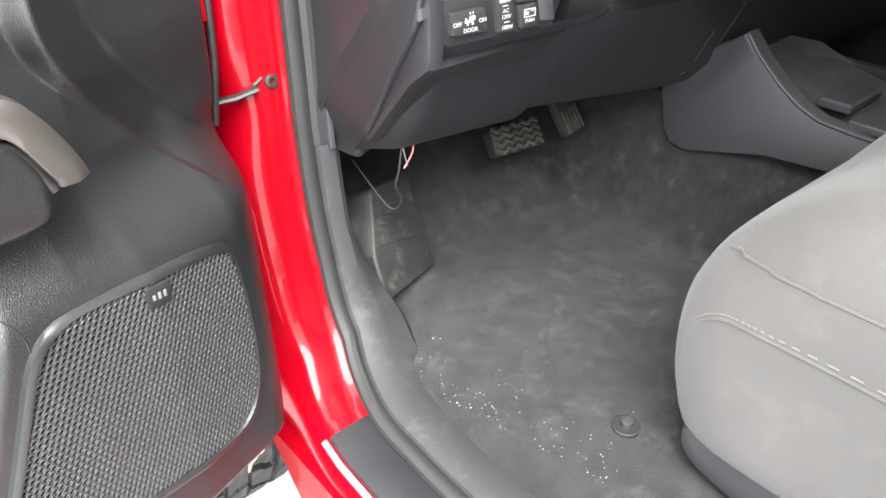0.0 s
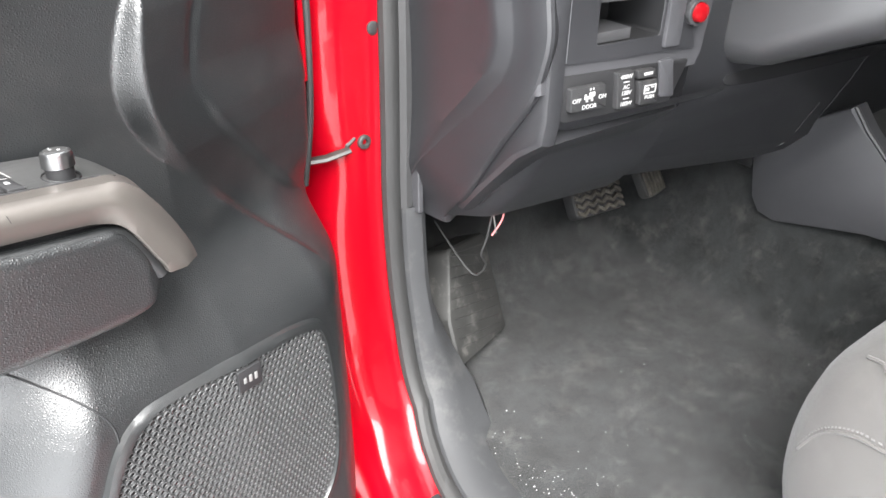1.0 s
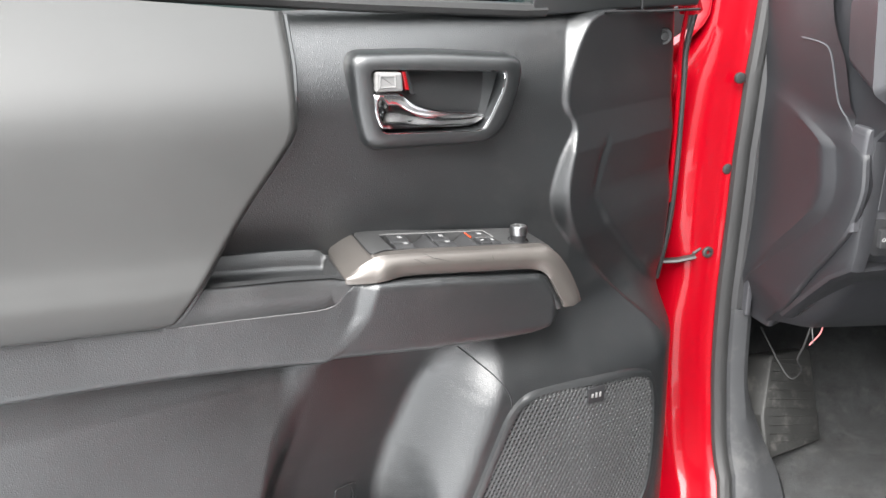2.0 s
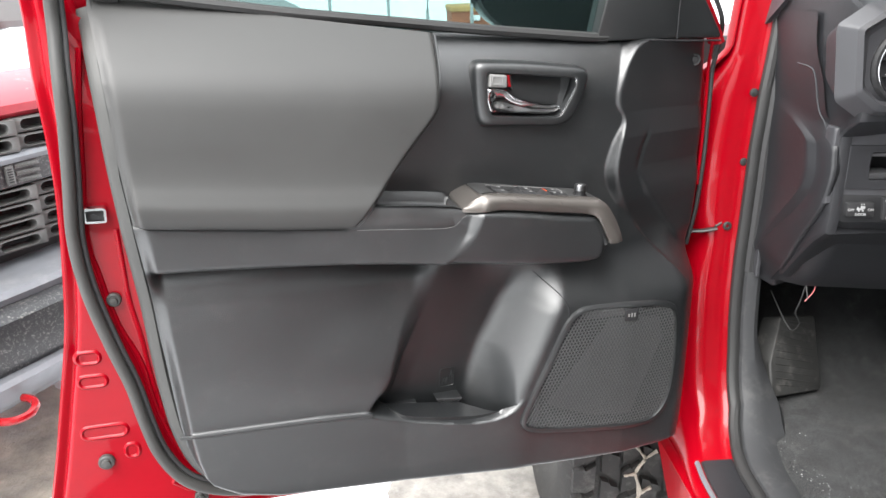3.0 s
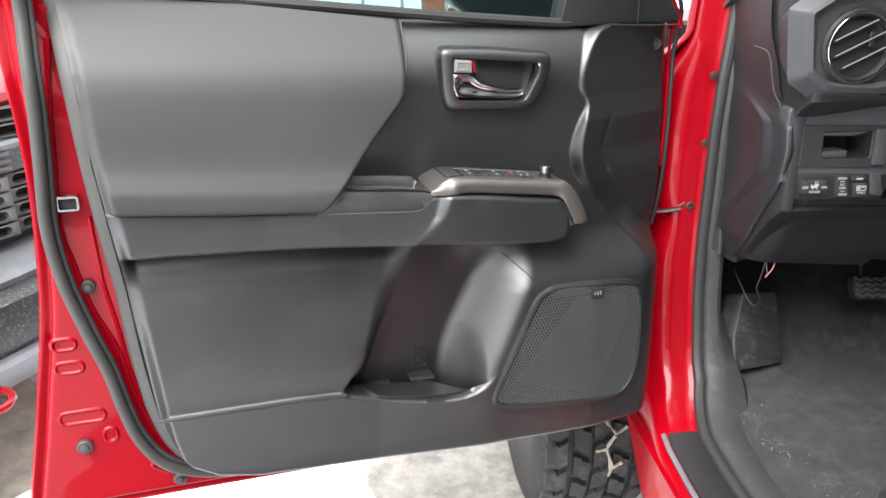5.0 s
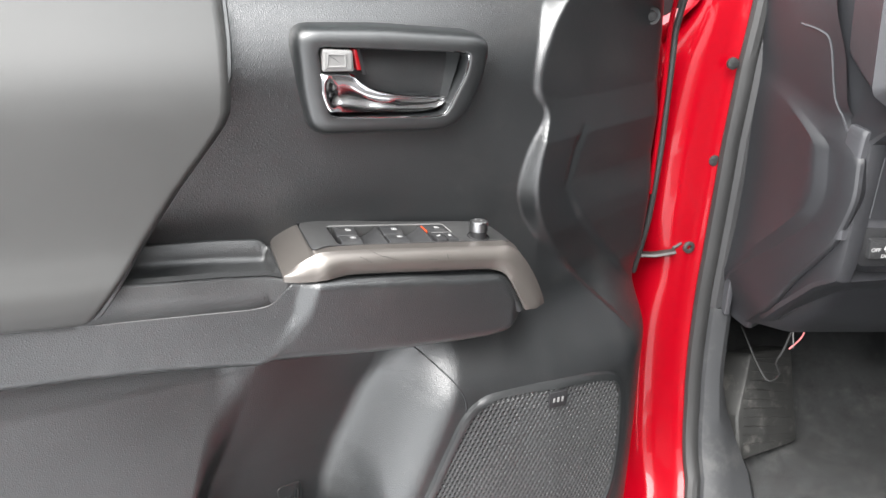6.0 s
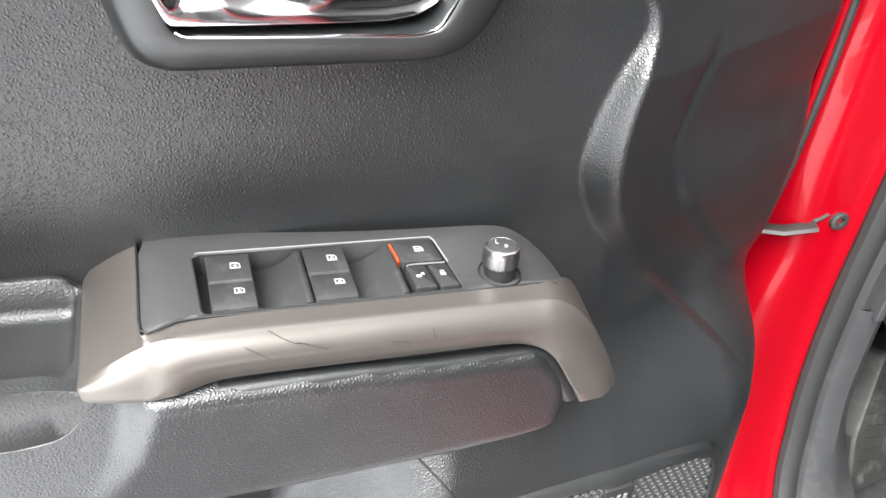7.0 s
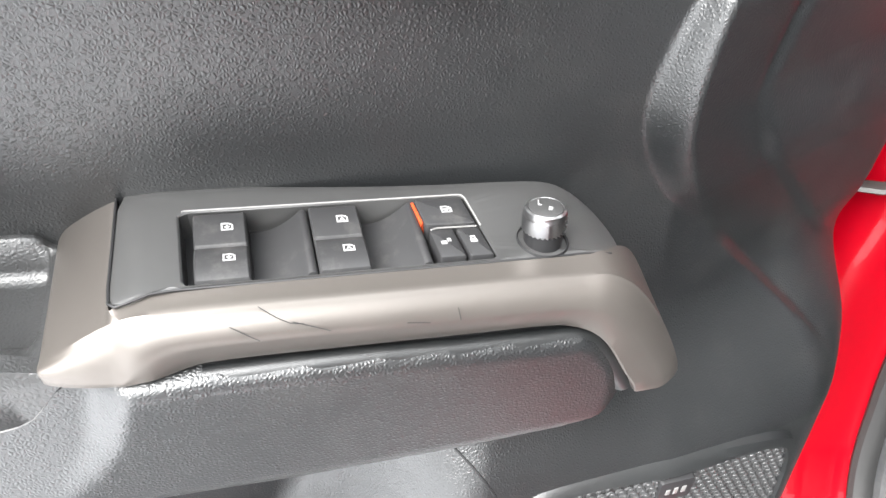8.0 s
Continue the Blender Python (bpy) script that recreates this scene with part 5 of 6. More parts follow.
def footrest():
    ft = thing("footrest", "scuffed black ribbed rubber footrest beside the kick panel", "footrest")
    b0, e1, e2 = Vector((.135, -.054, .700)), Vector((.134, .055, -.020)), Vector((.040, .086, .134))
    n = e1.cross(e2).normalized()
    if n.y > 0:
        n = -n
    place = lambda a, b, c: b0 + e1 * a + e2 * b + n * c
    o = round_poly(((.0, .0), (1.0, -.01), (.74, .98), (.02, 1.02), (-.10, .45)), .06)
    bm = bmesh.new()
    rings = [[place(p.x, p.y, c) for p in q] for q, c in ((o, -.04), (o, .002), ([p.lerp(Vector((.42, .48)), .03) for p in o], .0055), ([p.lerp(Vector((.42, .48)), .07) for p in o], .0065))]
    add_loft(bm, rings)
    part("rest_pad", bm, MAT_RUBBER, ft)
    for k in range(11):
        s = .06 + k * .088
        bm = bmesh.new()
        x0, x1 = float(curve_at([(.0, .06), (.45, -.03), (1.0, .08)], s)), float(curve_at([(.0, .90), (1.0, .68)], s))
        add_tube(bm, [place(x0, min(s + .10, .97), .0064), place(x1, max(s - .06, .03), .0064)], .0011, 6)
        part("tread_rib", bm, MAT_RUBBER, ft)


footrest()


def pedals():
    bp = thing("brake_pedal", "brake pedal with a worn rubber pad and chevron tread", "pedal")
    m = Matrix.Translation((.475, .022, .828)) @ Matrix.Rotation(radians(58), 4, "X") @ Matrix.Rotation(radians(-4), 4, "Z")
    bm = bmesh.new()
    add_slab(bm, rrect(0, .004, .110, .052, .012), lambda a, b, c: m @ Vector((a, b, c)), -.014, .006, .005)
    part("pedal_pad", bm, DARK, bp)
    for j in range(4):
        for i in range(9):
            bm = bmesh.new()
            x, y = -.0448 + i * .0112, -.0140 + j * .0120
            s = 1 if i % 2 else -1
            add_slab(bm, [Vector((x + a, y + b + s * a * .55)) for a, b in ((-.0058, -.0034), (.0058, -.0034), (.0058, .0034), (-.0058, .0034))], lambda a, b, c: m @ Vector((a, b, c)), .005, .0105, .0015)
            part("tread_block", bm, PEDAL, bp)
    bm = bmesh.new()
    add_tube(bm, [m @ Vector((.01, .0, -.01)), m @ Vector((.01, .04, -.05)), (.49, .16, 1.03)], .012, 8, flat=.5)
    part("pedal_arm", bm, DARK, bp)
    gp = thing("accelerator_pedal", "narrow accelerator pedal with a dusty ribbed tip", "pedal")
    m2 = Matrix.Translation((.618, .030, .822)) @ Matrix.Rotation(radians(62), 4, "X") @ Matrix.Rotation(radians(8), 4, "Z")
    bm = bmesh.new()
    add_slab(bm, rrect(0, .045, .052, .15, .014), lambda a, b, c: m2 @ Vector((a, b, c)), -.012, .006, .005)
    part("pedal_plate", bm, RUBBER, gp)
    for i in range(5):
        bm = bmesh.new()
        add_slab(bm, rrect(-.018 + i * .009, -.004, .005, .044, .002), lambda a, b, c: m2 @ Vector((a, b, c)), .005, .010, .0015)
        part("tread_rib", bm, PEDAL, gp)


pedals()


def loose_wire():
    w = thing("hanging_wires", "thin grey and pink wires hanging from the dashboard", "wire")
    for pts, r, mt in (([(.150, -.085, 1.05), (.156, -.090, .985), (.150, -.088, .93), (.148, -.080, .90), (.165, -.070, .872), (.160, -.055, .850), (.152, -.03, .868), (.150, .02, .90)], .0015, RUBBER),
                       ([(.160, -.088, 1.04), (.168, -.092, .985), (.172, -.090, .950), (.160, -.085, .925)], .0011, PINK), ([(.146, -.088, 1.04), (.152, -.093, .97), (.162, -.090, .93)], .0009, GREY_PLASTIC)):
        bm = bmesh.new()
        add_tube(bm, spline(pts, 24), r, 6)
        part("wire", bm, mt, w)


loose_wire()


def floor_stud():
    st = thing("mat_stud", "black plastic floor mat stud set in the carpet", "fastener")
    bm = bmesh.new()
    add_disc(bm, (.236, -.420, .664), (0, 0, 1), [(.018, -.004), (.018, .002), (.016, .003), (.011, .002), (.010, .002)], 24)
    part("stud_ring", bm, RUBBER, st)
    bm = bmesh.new()
    add_disc(bm, (.236, -.420, .667), (0, 0, 1), [(.0065, -.004), (.0065, .005), (.008, .006), (.0075, .008), (.003, .009)], 16)
    add_box(bm, (.236, -.420, .676), (.018, .005, .004), .0015)
    part("stud_knob", bm, DASH_GREY, st)


floor_stud()

# ---- seat ----


def seat():
    s = thing("driver_seat", "light grey cloth driver's seat with stitched seams and dark plastic base", "seat")

    # lower front bolster: side view outline turned into cross sections from the outer flank inwards
    SHIFT = Vector((.034, -.016, -.005))
    prof = [(-.455, .735), (-.437, .79), (-.432, .86), (-.440, .925), (-.465, .975), (-.505, 1.025), (-.565, 1.068), (-.68, 1.092), (-.90, 1.085), (-1.05, 1.07), (-1.05, .72), (-.60, .705), (-.48, .712)]
    bm = bmesh.new()
    rings = []
    for x, sh in ((.168, .10), (.172, .075), (.180, .048), (.195, .022), (.215, .006), (.245, .0), (.30, .0), (.45, .004), (.58, .0), (.66, .006), (.70, .03), (.72, .075), (.725, .10)):
        cy, cz = -.72, .90
        ring = []
        for y, z in [(p.x, p.y) for p in resample(chaikin([Vector(p) for p in prof], 2), 72)]:
            d = Vector((cy - y, cz - z))
            dip = -.018 * math.exp(-((x - .45) / .12) ** 2) if z > 1.0 else 0
            f = min(sh / max(d.length, 1e-6), .85)
            ring.append(Vector((x, y + d.x * f, z + d.y * f + dip)))
        rings.append(ring)
    add_loft(bm, rings)
    for v in bm.verts:
        v.co += SHIFT
    tree = BVHTree.FromBMesh(bm)
    lay = lambda pts: [tree.find_nearest(Vector(p) + Vector((-.011, .009, 0)))[0] for p in pts]
    part("cushion", bm, SEAT, s, "light grey cloth cushion", crease=1.2)
    # seams
    for pts, r in (([(.2592, -.5133, .9660), (.2483, -.5368, .9732), (.2297, -.5819, .9810), (.220, -.65, .987), (.217, -.80, .989)], .0020),
                   ([(.2386, -.4828, .8462), (.2324, -.4976, .8811), (.2248, -.5183, .9045), (.2183, -.5477, .9169), (.213, -.6077, .9222), (.211, -.75, .923)], .0022)):
        bm = bmesh.new()
        add_tube(bm, lay(spline(pts, 50)), r, 6)
        part("seat_seam", bm, SEAT, s)
    stitch = spline([(.2386, -.4818, .850), (.2322, -.4962, .886), (.2246, -.5170, .910), (.2180, -.5470, .9225), (.2126, -.6077, .9280), (.2105, -.75, .929)], 70)
    stitch = lay(stitch)
    for k in range(0, 68, 2):
        bm = bmesh.new()
        add_tube(bm, [stitch[k], stitch[k + 1]], .0010, 5)
        part("stitch", bm, SEAT_TOP, s)
    bm = bmesh.new()
    add_slab(bm, chaikin([Vector(p) for p in ((-.475, .75), (-.47, .70), (-.52, .672), (-.70, .655), (-1.05, .655), (-1.05, .76), (-.6, .755))], 2), lambda a, b, c: Vector((.245 - c, a - .02, b)), -.05, .022, .015)
    part("seat_side_cover", bm, DASH_GREY, s, "dark grey plastic side cover")
    bm = bmesh.new()
    add_slab(bm, rrect(-.80, .68, .56, .03, .01), lambda a, b, c: Vector((.27 - c, a, b)), -.03, .02, .004)
    part("seat_rail", bm, STEEL, s)
    bm = bmesh.new()
    rows = [[Vector((x, -1.02 - .16 * k - .02 * math.cos((x - .45) * 5), 1.0 + .7 * k)) for x in np.linspace(.19, .71, 10)] for k in np.linspace(0, 1, 8)]
    add_grid(bm, rows)
    add_grid(bm, [[p + Vector((0, -.10, 0)) for p in r] for r in rows])
    part("backrest", bm, SEAT, s)


seat()

# ---- centre console ----


def console():
    c = thing("centre_console", "dark grey plastic centre console with a raised front edge", "console")
    side = [(-.095, .94), (-.118, .83), (-.135, .808), (-.165, .803), (-.30, .842), (-.44, .856), (-1.1, .86), (-1.1, .918), (-.42, .918), (-.37, .922), (-.335, .935), (-.30, .958), (-.262, .990), (-.235, 1.020), (-.228, 1.016), (-.135, .952)]
    bm = bmesh.new()
    add_slab(bm, [Vector(p) for p in side], lambda a, b, h: Vector((.70 - h, a, b)), -.02, .012, .006)
    part("console_side", bm, DASH_GREY, c)
    bm = bmesh.new()
    add_tube(bm, [(.690, y, z + .001) for y, z in ((-1.1, .918), (-.42, .918), (-.37, .922), (-.335, .935), (-.30, .958), (-.262, .990), (-.237, 1.018))], .0035, 8)
    part("console_edge", bm, VENT_GREY, c)
    bm = bmesh.new()
    add_grid(bm, [[Vector((.690 + f * wd, y - .004 * f, z - .002 - .010 * f)) for f in (0, .5, 1)] + [Vector((.692 + wd, y - .004, z - .045))] for y, z, wd in ((-.400, .919, .004), (-.37, .922, .010), (-.335, .935, .022), (-.30, .958, .030), (-.262, .990, .036), (-.237, 1.016, .040))])
    part("console_rim", bm, DASH_GREY, c)
    bm = bmesh.new()
    rows = []
    for y, z in ((-1.1, .905), (-.45, .903), (-.40, .89), (-.32, .90), (-.24, .93), (-.16, .93)):
        rows.append([Vector((x, y, z + .02 * (abs(x - .82) / .12) ** 2)) for x in np.linspace(.70, .94, 9)])
    add_grid(bm, rows)
    part("console_tray", bm, DASH_GREY, c)
    bm = bmesh.new()
    add_box(bm, (.95, -.6, .88), (.03, 1.0, .10), .01)
    part("console_far_side", bm, DASH, c)
    bm = bmesh.new()
    add_box(bm, (.80, -.36, .925), (.10, .05, .016), .005)
    add_box(bm, (.79, -.43, .922), (.16, .06, .012), .005)
    part("shift_surround", bm, DASH_GREY, c)
    bm = bmesh.new()
    add_box(bm, (.722, -.078, .872), (.012, .03, .022), .005)
    part("carpet_clip", bm, DARK, c)


console()

# ---- dashboard ----


def dashboard():
    d = thing("dashboard", "dark grey moulded dashboard with switches and a round vent", "dashboard")
    # main body in cross sections from the door side to the middle of the cab
    prof = [(.10, 1.00), (-.06, .985), (-.100, .985), (-.130, 1.020), (-.185, 1.080), (-.218, 1.105), (-.222, 1.13), (-.222, 1.245), (-.222, 1.265), (-.235, 1.278), (-.262, 1.295), (-.268, 1.33), (-.262, 1.41), (-.235, 1.455), (-.17, 1.485), (.0, 1.49), (.10, 1.45)]
    bm = bmesh.new()
    rings = []
    for x, sh, hollow in ((.098, .012, 0), (.101, .004, 0), (.108, .0, 0), (.116, .0, 0), (.1165, .0, .075), (.2995, .0, .075), (.30, .0, 0), (.60, .0, 0), (1.0, .0, 0), (1.5, .0, 0)):
        low = .052 * float(ss(.40, .60, x))
        rings.append([Vector((x, (y + hollow if 1.12 < z < 1.25 else y) + (.0 - y) * sh * 3 - low * float(1 - ss(1.05, 1.104, z)), z + (1.25 - z) * sh * 2 - .10 * max(0.0, x - .1) * float(1 - ss(1.03, 1.13, z)))) for y, z in prof])
    add_loft(bm, rings)
    tree = BVHTree.FromBMesh(bm)
    part("dash_body", bm, DASH, d, "", crease=0.5)
    for a, b in (((.662, -.172, 1.028), (.634, -.132, .972)), ((.735, -.222, 1.090), (.688, -.150, .990))):
        bm = bmesh.new()
        add_tube(bm, [tree.find_nearest(Vector(a).lerp(Vector(b), k / 9))[0] for k in range(10)], .0009, 5)
        part("panel_seam", bm, VENT_GREY, d)
    # end piece beside the door: a raised cover with a bevelled edge, then the knee panel's flank
    fold = [(.93, -.010), (.98, -.012), (1.02, -.030), (1.05, -.056), (1.08, -.080), (1.11, -.109), (1.14, -.138), (1.17, -.163), (1.20, -.172), (1.23, -.166), (1.26, -.155), (1.30, -.128), (1.36, -.095), (1.45, -.075)]
    knee = [(.93, -.055), (.960, -.068), (.985, -.090), (1.005, -.108), (1.03, -.127), (1.06, -.146), (1.09, -.166), (1.12, -.188), (1.15, -.208), (1.18, -.219), (1.21, -.2245), (1.24, -.2195), (1.268, -.213), (1.285, -.205), (1.31, -.195), (1.345, -.180), (1.39, -.150), (1.445, -.138)]
    fk = np.array([(p.x, p.y) for p in spline([(a, b, 0) for a, b in fold], 200)]).T
    kk = np.array([(p.x, p.y) for p in spline([(a, b, 0) for a, b in knee], 200)]).T
    bm = bmesh.new()
    rows = []
    for z in np.linspace(.952, 1.445, 110):
        f, k = float(np.interp(z, *fk)), float(np.interp(z, *kk))
        lean = .012 * float(ss(1.2, 1.45, z)) + .014 * float(1 - ss(.955, 1.03, z))
        bev = float(ss(1.03, 1.12, z) * (1 - ss(1.235, 1.30, z)))
        even = float(ss(1.245, 1.30, z))
        rim = [Vector((x + lean, y, z)) for x, y in ((.100, .09), (.092, .02), (.0855, min(f + .05, .015)), (.0820, f + .020), (.0795, f + .006), (.0795 + .0012 * bev, f + .001), (.0795 + .0065 * bev, f - .0085 * bev - .002), (.0815 + .0060 * bev, f - .0105 * bev - .004), (.0865, f * .4 + k * .6), (.0885, k + .007), (.0900, k + .0022), (.0925, k - .0002), (.0962, k - .0010), (.104, k + .003), (.122, k + .012))]
        rows.append([p.lerp(Vector((.098 - .006 * q / 14, .05 + (k + .02 - .05) * q / 14, z)), even) for q, p in enumerate(rim)])
    add_grid(bm, rows)
    flank = BVHTree.FromBMesh(bm)
    part("dash_end_cover", bm, DASH, d, "dark plastic end cover with a bevelled edge", crease=0.5)
    # lower knee panel that runs on from the flank under the switches
    bm = bmesh.new()
    rows = []
    for x in np.linspace(.094, .345, 40):
        g = float(ss(.094, .150, x))
        row = []
        for z, y in ((.968, -.100), (.985, -.118), (1.02, -.147), (1.06, -.172), (1.085, -.188), (1.104, -.203), (1.116, -.214), (1.124, -.219)):
            k = float(np.interp(z, *kk)) + .0015
            row.append(Vector((x, k * (1 - g) + (y - .13 * max(0.0, x - .15) * float(ss(1.08, 1.12, z))) * g, z - .10 * max(0.0, x - .1) * float(1 - ss(1.03, 1.10, z)))))
        rows.append(row)
    add_grid(bm, rows)
    part("knee_panel", bm, DASH, d, "dark knee panel under the switches", crease=0.6)
    bm = bmesh.new()
    add_box(bm, (.0875, -.024, 1.004), (.008, .026, .092), .003)
    part("end_cover_tab", bm, DASH_GREY, d)
    bm = bmesh.new()
    add_tube(bm, [flank.find_nearest(p)[0] for p in spline([(.089, -.0718, 1.3616), (.089, -.1111, 1.3597), (.089, -.1321, 1.3503), (.089, -.1521, 1.3096), (.089, -.1659, 1.2885), (.089, -.1905, 1.2707)], 30)], .0014, 6)
    part("end_cover_seam", bm, DASH_GREY, d)
    # grey bezel round cubby and switches
    bez = [Vector(p) for p in ((.091, 1.283), (.300, 1.280), (.300, 1.195), (.268, 1.112), (.118, 1.115), (.097, 1.130), (.090, 1.16))]
    bm = bmesh.new()
    P = lambda a, b, c: Vector((a, -.2145 - .13 * (a - .11) - c, b))
    h = rrect(.188, 1.2175, .076, .044, .004, 15)

    def about(pts):
        """The outline seen from the opening's middle, point by point beside h."""
        c0, q = Vector((.188, 1.2175)), resample(pts, 400)
        return [min(q, key=lambda s: -((s - c0).normalized().dot((p - c0).normalized()))) for p in h]

    bo = about(round_poly(bez, .012))
    add_loft(bm, [[P(p.x, p.y, c) for p in q] for q, c in ((bo, -.02), (bo, -.001), ([p.lerp(s, .02) for p, s in zip(bo, h)], .0025), ([p.lerp(s, .05) for p, s in zip(bo, h)], .0040), (h, .0040), (h, .0))], (False, False))
    part("switch_bezel", bm, DASH_GREY, d, "grey plastic bezel")
    bm = bmesh.new()
    add_slab(bm, round_poly(((.108, 1.172), (.272, 1.166), (.254, 1.124), (.119, 1.126), (.110, 1.138)), .006), P, .0, .0052, .001)
    part("switch_panel", bm, DARK, d, "black switch panel")
    # cubby
    bm = bmesh.new()
    o = round_poly(((.108, 1.252), (.286, 1.246), (.286, 1.176), (.113, 1.183)), .006)
    co = about(o)
    add_loft(bm, [[P(p.x, p.y, c) for p in q] for q, c in ((co, .0), (co, .0060), ([p.lerp(s, .03) for p, s in zip(co, h)], .0072), ([p.lerp(s, .97) for p, s in zip(co, h)], .0064), (h, .0056), (h, .0))], (False, False))
    part("cubby_frame", bm, DASH, d)
    bm = bmesh.new()
    add_loft(bm, [[P(p.x, p.y, c) for p in q] for q, c in ((h, .0054), (inset(h, .001), -.060))], (False, True))
    cb = part("storage_cubby", bm, DARK, d, "open black cubby")
    bm = bmesh.new()
    add_slab(bm, [Vector(p) for p in ((.151, 1.1965), (.151, 1.2060), (.190, 1.2070), (.190, 1.1965))], P, -.03, .0045, .001)
    add_slab(bm, [Vector(p) for p in ((.149, 1.2385), (.149, 1.2330), (.198, 1.2310), (.220, 1.2385))], P, -.03, .0045, .001)
    part("cubby_insert", bm, VENT_GREY, cb)
    bm = bmesh.new()
    add_slab(bm, rrect(.2395, 1.213, .020, .060, .002), P, .003, .0105, .0015)
    part("cubby_pillar", bm, DASH_GREY, cb)
    # red button
    bc = P(.266, 1.213, .008)
    bm = bmesh.new()
    add_disc(bm, bc, (-.13, -1, 0), [(.0135, -.004), (.0135, .003), (.0125, .005), (.0100, .005), (.0090, .002)], 28)
    rb = part("button_ring", bm, VENT_GREY, d)
    bm = bmesh.new()
    add_disc(bm, bc, (-.13, -1, 0), [(.0094, -.004), (.0094, .006), (.0084, .0085), (.005, .010), (.001, .0102)], 28)
    part("red_button", bm, RED_PLASTIC, rb, "glossy red push button")

    def caption(txt, x, z, size, parent):
        cu = bpy.data.curves.new("switch_caption", "FONT")
        cu.body, cu.size, cu.extrude, cu.align_x, cu.align_y = txt, size, .0002, "CENTER", "CENTER"
        cu.offset = .00012
        t = new("switch_caption", cu)
        cu.materials.append(WHITE)
        t.parent = parent
        t.matrix_basis = Matrix.Translation(P(x, z, .0112)) @ Matrix.Rotation(radians(-7.4), 4, "Z") @ Matrix.Rotation(radians(90), 4, "X") @ Matrix.Rotation(radians(-1), 4, "Z")

    def key(pts, name, label):
        bm = bmesh.new()
        add_slab(bm, round_poly(pts, .0022), P, .003, .0110, .0018)
        return part(name, bm, SWITCH, d, label)

    def mark(parent, *rects):
        bm = bmesh.new()
        for cx, cz, w, hh in rects:
            add_slab(bm, rrect(cx, cz, w, hh, min(w, hh) * .25), P, .0106, .0114, .0001)
        part("switch_symbol", bm, WHITE, parent)

    k = key(((.1215, 1.1605), (.1625, 1.1600), (.1665, 1.1350), (.1235, 1.1370)), "bed_light_switch", "black rocker switch with white markings")
    caption("OFF", .1290, 1.1480, .0058, k), caption("ON", .1590, 1.1480, .0058, k), caption("DOOR", .1445, 1.1405, .0058, k)
    mark(k, (.1425, 1.1495, .0100, .0030), (.1465, 1.1520, .0070, .0050), (.1390, 1.1520, .0022, .0020), (.1440, 1.1572, .0014, .0024), (.1475, 1.1572, .0014, .0024), (.1410, 1.1467, .0026, .0026), (.1470, 1.1467, .0026, .0026))
    k = key(((.1750, 1.1675), (.1960, 1.1670), (.2020, 1.1295), (.1795, 1.1300)), "outlet_switch", "black socket switch with white markings")
    for txt, z, x in (("400W", 1.1622, .1860), ("AC", 1.1520, .1875), ("120V", 1.1460, .1883), ("100W", 1.1350, .1895)):
        caption(txt, x, z, .0058, k)
    mark(k, (.1867, 1.1572, .0070, .0012), (.1890, 1.1405, .0070, .0012))
    k = key(((.2000, 1.1660), (.2235, 1.1645), (.2255, 1.1560), (.2020, 1.1565)), "small_switch", "black switch with a white caption")
    mark(k, (.2135, 1.1612, .0110, .0030))
    k = key(((.2040, 1.1545), (.2265, 1.1540), (.2320, 1.1290), (.2080, 1.1295)), "camera_switch", "black push switch with a white symbol")
    caption("PUSH", .2190, 1.1370, .0052, k)
    mark(k, (.2115, 1.1450, .0014, .0080), (.2255, 1.1450, .0014, .0080), (.2185, 1.1488, .0150, .0014), (.2185, 1.1412, .0150, .0014), (.2150, 1.1450, .0050, .0036), (.2215, 1.1468, .0040, .0014))
    bm = bmesh.new()
    add_slab(bm, round_poly(((.2300, 1.1700), (.2480, 1.1700), (.2570, 1.1295), (.2370, 1.1320)), .003), P, .002, .0075, .0015)
    part("blank_cover", bm, DASH_GREY, d)
    # vent in its six-sided surround
    vc = Vector((.157, -.262, 1.376))
    inner = [Vector(p) for p in ((.0760, 1.4273), (.108, 1.4457), (.166, 1.4533), (.235, 1.4500), (.262, 1.425), (.262, 1.345), (.236, 1.322), (.1896, 1.3152), (.1163, 1.3221), (.0859, 1.3458))]
    rim = [Vector(p) for p in ((.0666, 1.4300), (.103, 1.4520), (.1637, 1.4605), (.242, 1.457), (.273, 1.430), (.273, 1.340), (.243, 1.311), (.1944, 1.3052), (.1127, 1.3109), (.0774, 1.3377))]
    side = [Vector(p) for p in ((.0500, 1.434), (.094, 1.463), (.165, 1.474), (.248, 1.470), (.288, 1.436), (.288, 1.334), (.248, 1.296), (.195, 1.291), (.106, 1.295), (.0625, 1.326))]
    rnd = lambda q, r=.006: round_poly(q, r, 4)
    mix = lambda q, r, f: [u.lerp(v, f) for u, v in zip(q, r)]
    deep = rnd(mix(inner, [Vector((vc.x, vc.z))] * 10, .07))
    ring = [Vector((vc.x + .058 * math.cos(t), vc.z + .058 * math.sin(t))) for t in [math.atan2(p.y - vc.z, p.x - vc.x) for p in deep]]
    bm = bmesh.new()
    PV = lambda a, b, c: Vector((a, -.262 - c, b))
